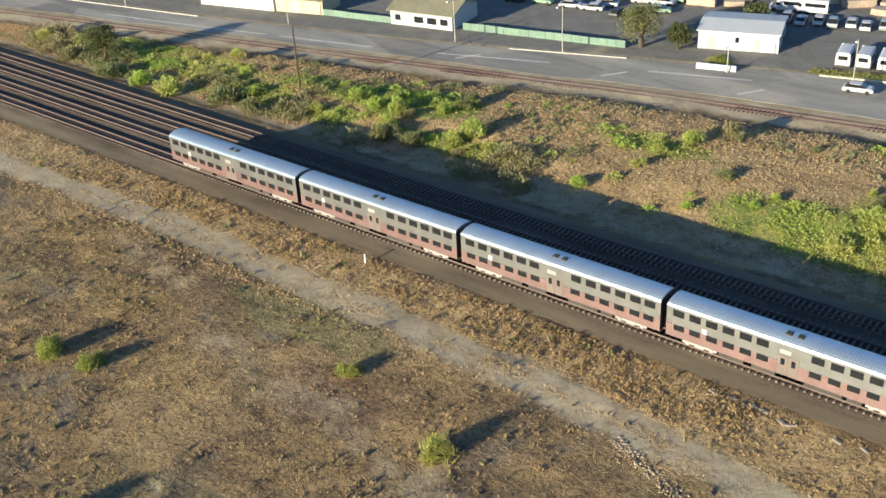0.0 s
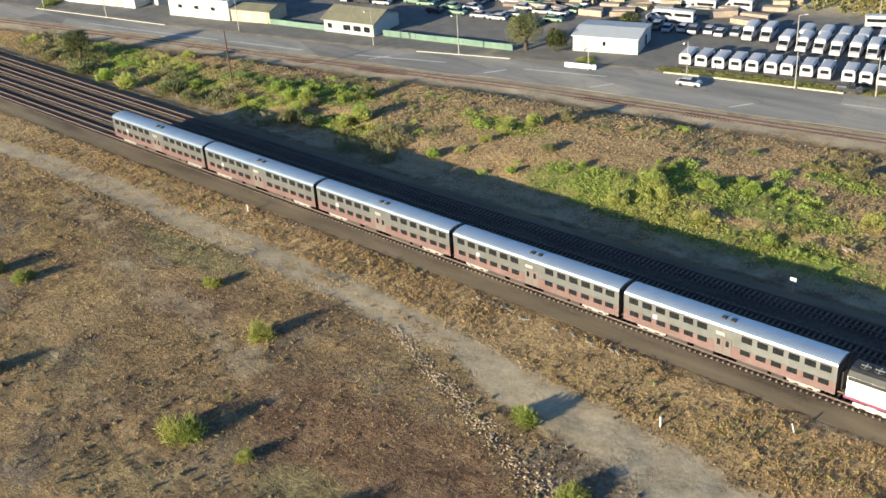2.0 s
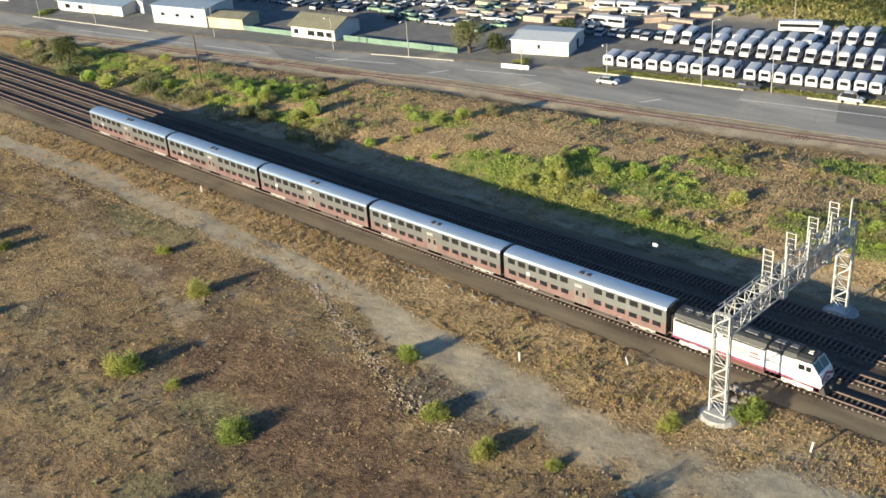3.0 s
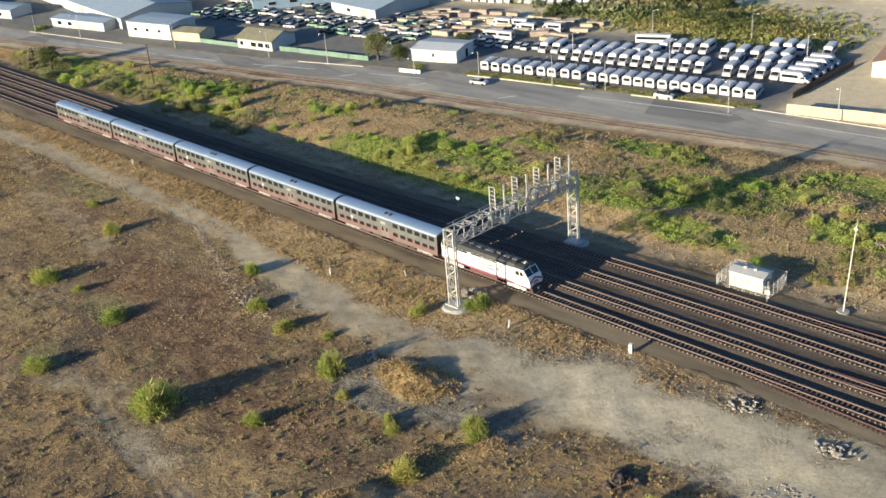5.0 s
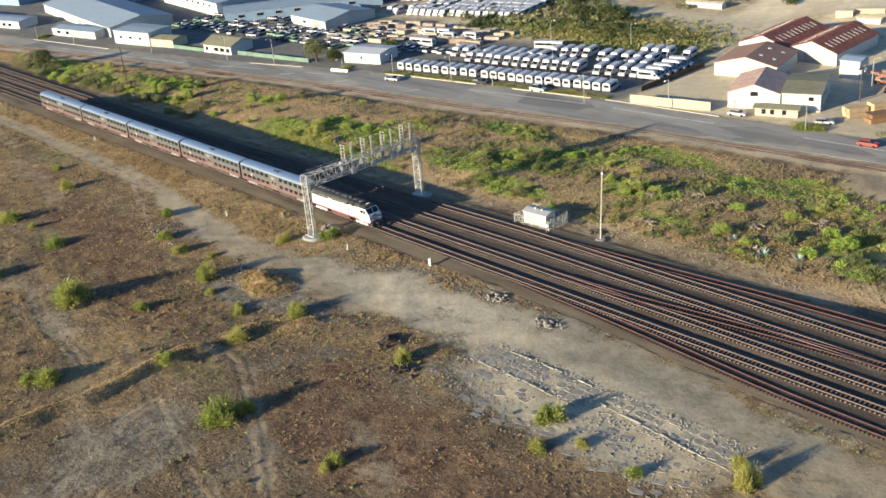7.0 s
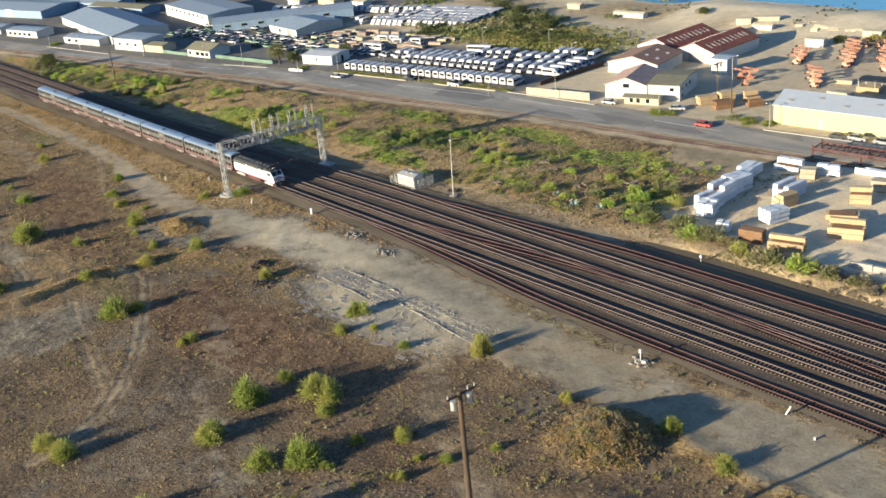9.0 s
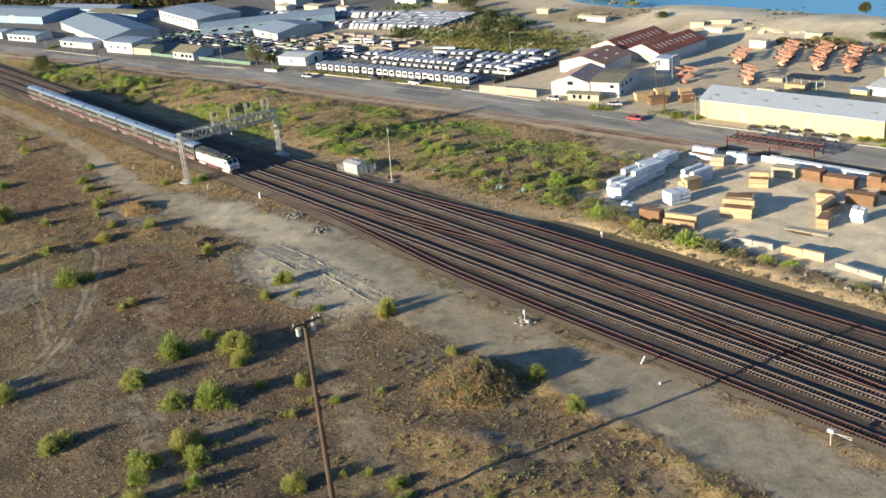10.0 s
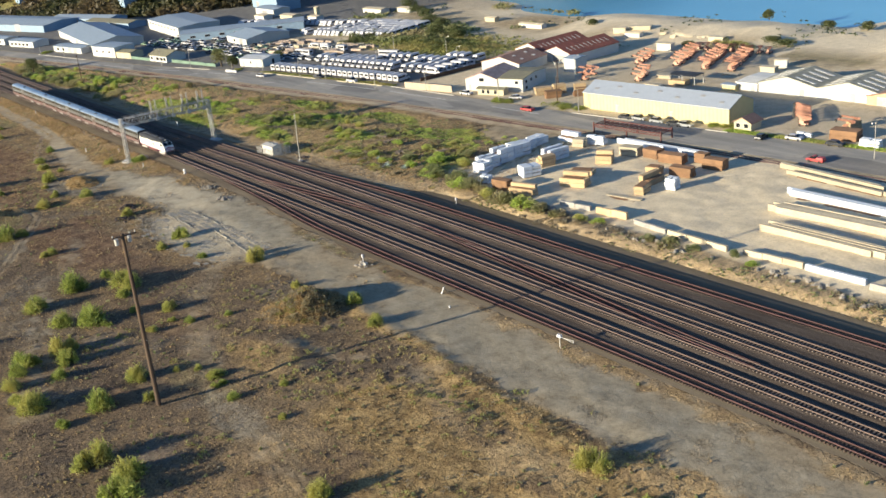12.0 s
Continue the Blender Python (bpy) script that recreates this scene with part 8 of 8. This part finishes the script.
SEDAN_WHITE = car(pose(-96.5, 106.0, 0, 0, 0, 200), "white", "white sedan parked in the truck yard")
SEDAN_DARK = car(pose(94.7, 113.6, 0, 0, 0, 8), "dark_car", "dark car parked beside the yellow warehouse")
SEDAN_SILVER = car(pose(98.9, 114.6, 0, 0, 0, 8), "silver", "silver car parked beside the yellow warehouse", tall=0.25)
SEDAN_GREEN = car(pose(-190, 96, 0, 0, 0, 30), "green_car", "green car parked in the works yard")
for x, y, a in ((105.3, 115.2, 8), (114.7, 116.2, 8)):
    copy_thing(SEDAN_SILVER, pose(x, y, 0, 0, 0, a))
for x, y, a in ((111.3, 115.6, 8), (138.9, 117.6, 100), (157.6, 122.2, 8)):
    copy_thing(SEDAN_DARK, pose(x, y, 0, 0, 0, a))
for k in range(9):
    copy_thing((SEDAN_WHITE, SEDAN_SILVER, SEDAN_WHITE)[k % 3], pose(-98.5 + 2.7 * k, 110.5 + 0.6 * k + (k % 2), 0, 0, 0, 104 + k % 3))
copy_thing(SEDAN_WHITE, pose(27.2, 108.2, 0.0, 0, 0, 10))
copy_thing(SEDAN_WHITE, pose(146.4, 121.2, 0.0, 0, 0, 8))
copy_thing(SEDAN_WHITE, pose(47.0, 113.0, 0.0, 0, 0, 30))
car(pose(-72.5, 84.6, 0.035, 0, 0, 12), "white", "white sedan on the grey road", "cars on the road")
car(pose(-28.5, 98.6, 0.035, 0, 0, 12), "white", "white van on the grey road", "cars on the road", 0.5)
car(pose(-47.5, 95.8, 0.035, 0, 0, 12), "dark_car", "dark pickup on the grey road", "cars on the road", 0, True)
car(pose(161.5, 108.6, 0.035, 0, 0, 184), "red_paint", "red pickup on the grey road", "cars on the road", 0, True)
car(pose(62.0, 104.6, 0.035, 0, 0, 8), "red_paint", "red car on the grey road", "cars on the road")
# crowded works yard
for i in range(6):
    for j in range(17):
        x, y = -205 + j * 5.4 + rngv.uniform(-1, 1), 92 + i * 4.6 + j * 0.55 + rngv.uniform(-0.8, 0.8)
        if -168 < x < -140 and y > 114 or rngv.random() < 0.12:
            continue
        src = rngv.choice((SEDAN_WHITE, SEDAN_SILVER, SEDAN_GREEN, SEDAN_DARK, SEDAN_WHITE, SEDAN_WHITE, SEDAN_GREEN))
        copy_thing(src, pose(x, y, 0, 0, 0, rngv.choice((12, 100, 190)) + rngv.uniform(-8, 8)))
# plank piles behind the white shed
for i in range(7):
    for j in range(9):
        x, y = -134 + j * 6.6 + rngv.uniform(-1, 1), 110 + i * 4.0 + j * 1.1 + rngv.uniform(-0.8, 0.8)
        if x > -104 and y < 122:
            continue
        timber_stack(x, y, rngv.uniform(0, 40), rngv.uniform(3.0, 6), rngv.uniform(1.4, 2.5), rngv.uniform(0.6, 1.6), rngv.choice(("pale_beam", "reclaimed", "reclaimed")), "low pile of reclaimed timber in the works yard", group="reclaimed timber piles")


def boom_lift(x, y, turn, reach):
    """A folded boom lift: two latticed arms over a low chassis."""
    ob = thing("boom_lift", "orange folded boom lift parked in the plant yard", "boom lift", pose(x, y, 0, 0, 0, turn) @ Matrix.Scale(0.8, 4), "boom lifts")
    part("chassis", Shape().box(-1.6, -0.9, 0.45, 1.6, 0.9, 0.95, top=0.1), "orange", ob)
    part("turret", Shape().box(-1.5, -0.6, 0.95, 0.2, 0.6, 1.7, top=0.15), "orange", ob)
    z0, z1 = 1.7, 1.9 + reach
    for name2, a0, b0 in (("lower_arm", (-1.1, 0, z0), (2.6, 0, z1)), ("upper_arm", (2.6, 0, z1), (-3.0, 0, z1 + 0.9))):
        s = Shape()
        for o in (-0.3, 0.3):
            for q in (0, 0.4):
                s.beam((a0[0], o, a0[2] + q), (b0[0], o, b0[2] + q), 0.13)
        for k in range(6):
            u, v = k / 6, (k + 1) / 6
            p = Vector(a0).lerp(Vector(b0), u)
            r = Vector(a0).lerp(Vector(b0), v)
            for o in (-0.3, 0.3):
                s.beam(p + Vector((0, o, 0)), r + Vector((0, o, 0.4)), 0.09)
        part(name2, s, "orange", ob)
    part("basket", Shape().box(-3.7, -0.6, z1 + 0.3, -3.0, 0.6, z1 + 1.0), "dark_gray", ob)
    wheels(ob, (-1.2, 1.2), 0.9, 0.45)


for ax, ay, bx, by, n in ((61, 174, 53, 193, 8), (73, 174, 62.5, 197, 10), (82.5, 176, 72.5, 198, 10), (47.5, 170, 42.5, 181, 4), (65.5, 150.5, 59.5, 160, 4)):
    for k in range(n):
        u = k / (n - 1)
        boom_lift(ax + (bx - ax) * u + rngv.uniform(-0.5, 0.5), ay + (by - ay) * u, 12 + rngv.uniform(-14, 14), rngv.uniform(0.3, 1.4))
for k in range(9):
    boom_lift(50 + 3.4 * k, 198.6 + 0.5 * k + rngv.uniform(-0.6, 0.6), rngv.uniform(60, 120), rngv.uniform(0.2, 0.8))
for k in range(6):
    boom_lift(140.6 - 1.5 * k, 133.4 + 2.1 * k, 10 + rngv.uniform(-8, 8), rngv.uniform(0.3, 0.7))
for x, y, r in ((152.6, 134.6, 1.1), (151.8, 137.8, 1.1), (45, 150, 1.2), (42.5, 149, 0.6), (48, 143, 0.6)):
    boom_lift(x, y, 30, r)
for k, (x, y, a, L, W, H, m) in enumerate(((152.5, 137, 80, 4, 3, 2.4, "lumber"), (156.5, 128.5, 10, 7, 4, 2.6, "lumber_dark"), (50, 122, 60, 5, 3, 2.4, "lumber"), (53.5, 126, 60, 4, 3, 3.0, "lumber"), (56, 121, 60, 5, 3, 2.2, "lumber_dark"), (58, 131, 60, 4, 3, 2.6, "lumber"), (62, 127, 60, 4, 2.6, 2.0, "lumber_dark"), (165, 126, 8, 5, 2.4, 2.0, "wrap"), (147, 124, 8, 4, 2, 1.4, "wrap"), (80, 153.4, 10, 6, 3, 1.6, "lumber"), (70, 157.5, 10, 5, 2, 1.2, "pale_beam"), (75, 147.5, 5, 7, 1.6, 0.7, "pale_beam"), (86, 171.5, 5, 6, 1.6, 0.5, "pale_beam"))):
    timber_stack(x, y, a, L, W, H, m, "stacked materials in the plant yard", m == "wrap", group="yard materials")


def shed_canopy(x, y):
    ob = thing("open_canopy", "dark open-sided machine canopy in the plant yard", "canopy", pose(x, y, 0, 0, 0, 8))
    part("roof", Shape().slab([(-3, 3.2), (3, 3.2), (3, 3.35), (0, 3.7), (-3, 3.35)], -4.8, 4.8, "x"), "dark_roof", ob)
    for px in (-4.5, 0, 4.5):
        for py in (-2.6, 2.6):
            part("post", Shape().box(px - 0.1, py - 0.1, 0, px + 0.1, py + 0.1, 3.5), "galv_dark", ob)


shed_canopy(81.6, 155.2)
building("storage_container", 96.6, 154.0, 6, 4.6, 2.4, 1.8, 1.9, "yellow_wall", "gray_roof", "pale yellow storage container in the plant yard", category="container")
for k, (x, y, L) in enumerate(((37, 190.5, 6), (4, 211, 8.5), (47, 207.5, 6), (92, 186, 4), (94, 176, 5), (0, 206, 5))):
    building("storage_container", x, y, 8 + 20 * (k % 2), L, 2.6, 2.5, 2.6, ("white_wall", "cream", "tan_roof")[k % 3], "tan_roof", "pale storage container in the plant yard", category="container")
mud = random.Random(3)
for k in range(26):
    building("storage_container", 20 + mud.uniform(0, 28), 206.5 + mud.uniform(0, 11), mud.uniform(-10, 40), mud.uniform(1.6, 3.4), 1.6, mud.uniform(0.8, 1.3), 1.5, mud.choice(("cream", "tan_roof", "fence_wood")), "tan_roof", "pale container or crate on the far sandy lot", category="container")


# ---- discarded ties beside the near track ----
old_tie = Shape().box(-0.48, -0.15, 0, 0.48, 0.15, 0.2, top=0.03).mesh("discarded_tie")
old_tie.materials.append(M["old_concrete"])
lay = random.Random(12)
for k in range(22):
    u = k / 21
    if 0.36 < u < 0.5 or lay.random() < 0.35:
        continue
    x = -56 + 24 * u + lay.uniform(-0.5, 0.5)
    y = float(BED_NEAR(x)) - 1.7 + lay.uniform(-0.45, 0.45)
    tie = new("discarded_tie", old_tie)
    tie.matrix_basis = pose(x, y, gz(x, y) - 0.09, 0, 0, lay.uniform(-35, 30))
    tagged(tie, "broken pale concrete tie lying beside the track", "railway tie", "discarded ties")


# ---- street furniture ----
def street_lamp(x, y, h, arm=1.8, turn=-80):
    ob = thing("street_lamp", "slender pale concrete street lamp beside the road", "street lamp", pose(x, y, 0, 0, 0, turn), "street lamps")
    part("pole", Shape().tube((0, 0, -0.2), (0, 0, h), 0.13, 0.07, 8), "concrete", ob)
    part("arm", Shape().beam((0, 0, h), (arm, 0, h + 0.25), 0.07), "galv", ob)
    part("lantern", Shape().box(arm - 0.2, -0.14, h + 0.15, arm + 0.45, 0.14, h + 0.32, top=0.04), "galv", ob)


for x, y, h in ((-120.9, 77.0, 8.4), (-141, 72.5, 7.6), (-176, 64.5, 7.6), (-92.9, 82.4, 4.4), (-74, 86.3, 7.6), (-56, 92.5, 7.6), (-43, 96.0, 7.2), (-11.4, 97.4, 7.4), (10, 104.2, 7.4), (46, 106.6, 7.2), (76, 112.8, 6.6), (171, 118, 9), (-215, 55, 7.6), (-236, 50.5, 6)):
    street_lamp(x, y, h)
for x, y, h in ((-40, 118, 7), (-65, 112, 7), (-14, 137, 7), (-60, 140, 7), (-35, 148, 7), (43.6, 142.7, 8)):
    street_lamp(x, y, h, 1.2, 30)
utility_pole(45.5, 133.0, 9, 0, True)
utility_pole(60.5, 118.5, 8, 0, False)
for x, y, w, h in ((44.5, 107.2, 4.5, 1.8), (48.0, 109.5, 3.5, 1.5), (69, 113.5, 5, 1.6), (74, 114.5, 4, 1.4), (120, 121.0, 4, 1.2), (125, 122, 4, 1.2), (-96, 87, 4, 1.0), (-240, 55, 5, 1.4), (-64, 93.5, 3.0, 0.7), (-56, 95.5, 3, 0.7), (-30, 101, 3, 0.7), (-20, 103, 3, 0.7)):
    shrub(x, y, w, h, "bush", int(abs(x)), "low yellow-green hedge shrub beside the road", "roadside shrubs")
barrier = thing("concrete_barrier", "long white concrete barrier beside the white shed", "barrier", pose(-95, 82.8, 0, 0, 0, 14))
part("block", Shape().slab([(-0.35, 0), (0.35, 0), (0.15, 0.9), (-0.15, 0.9)], -3.2, 3.2, "x"), "white", barrier)
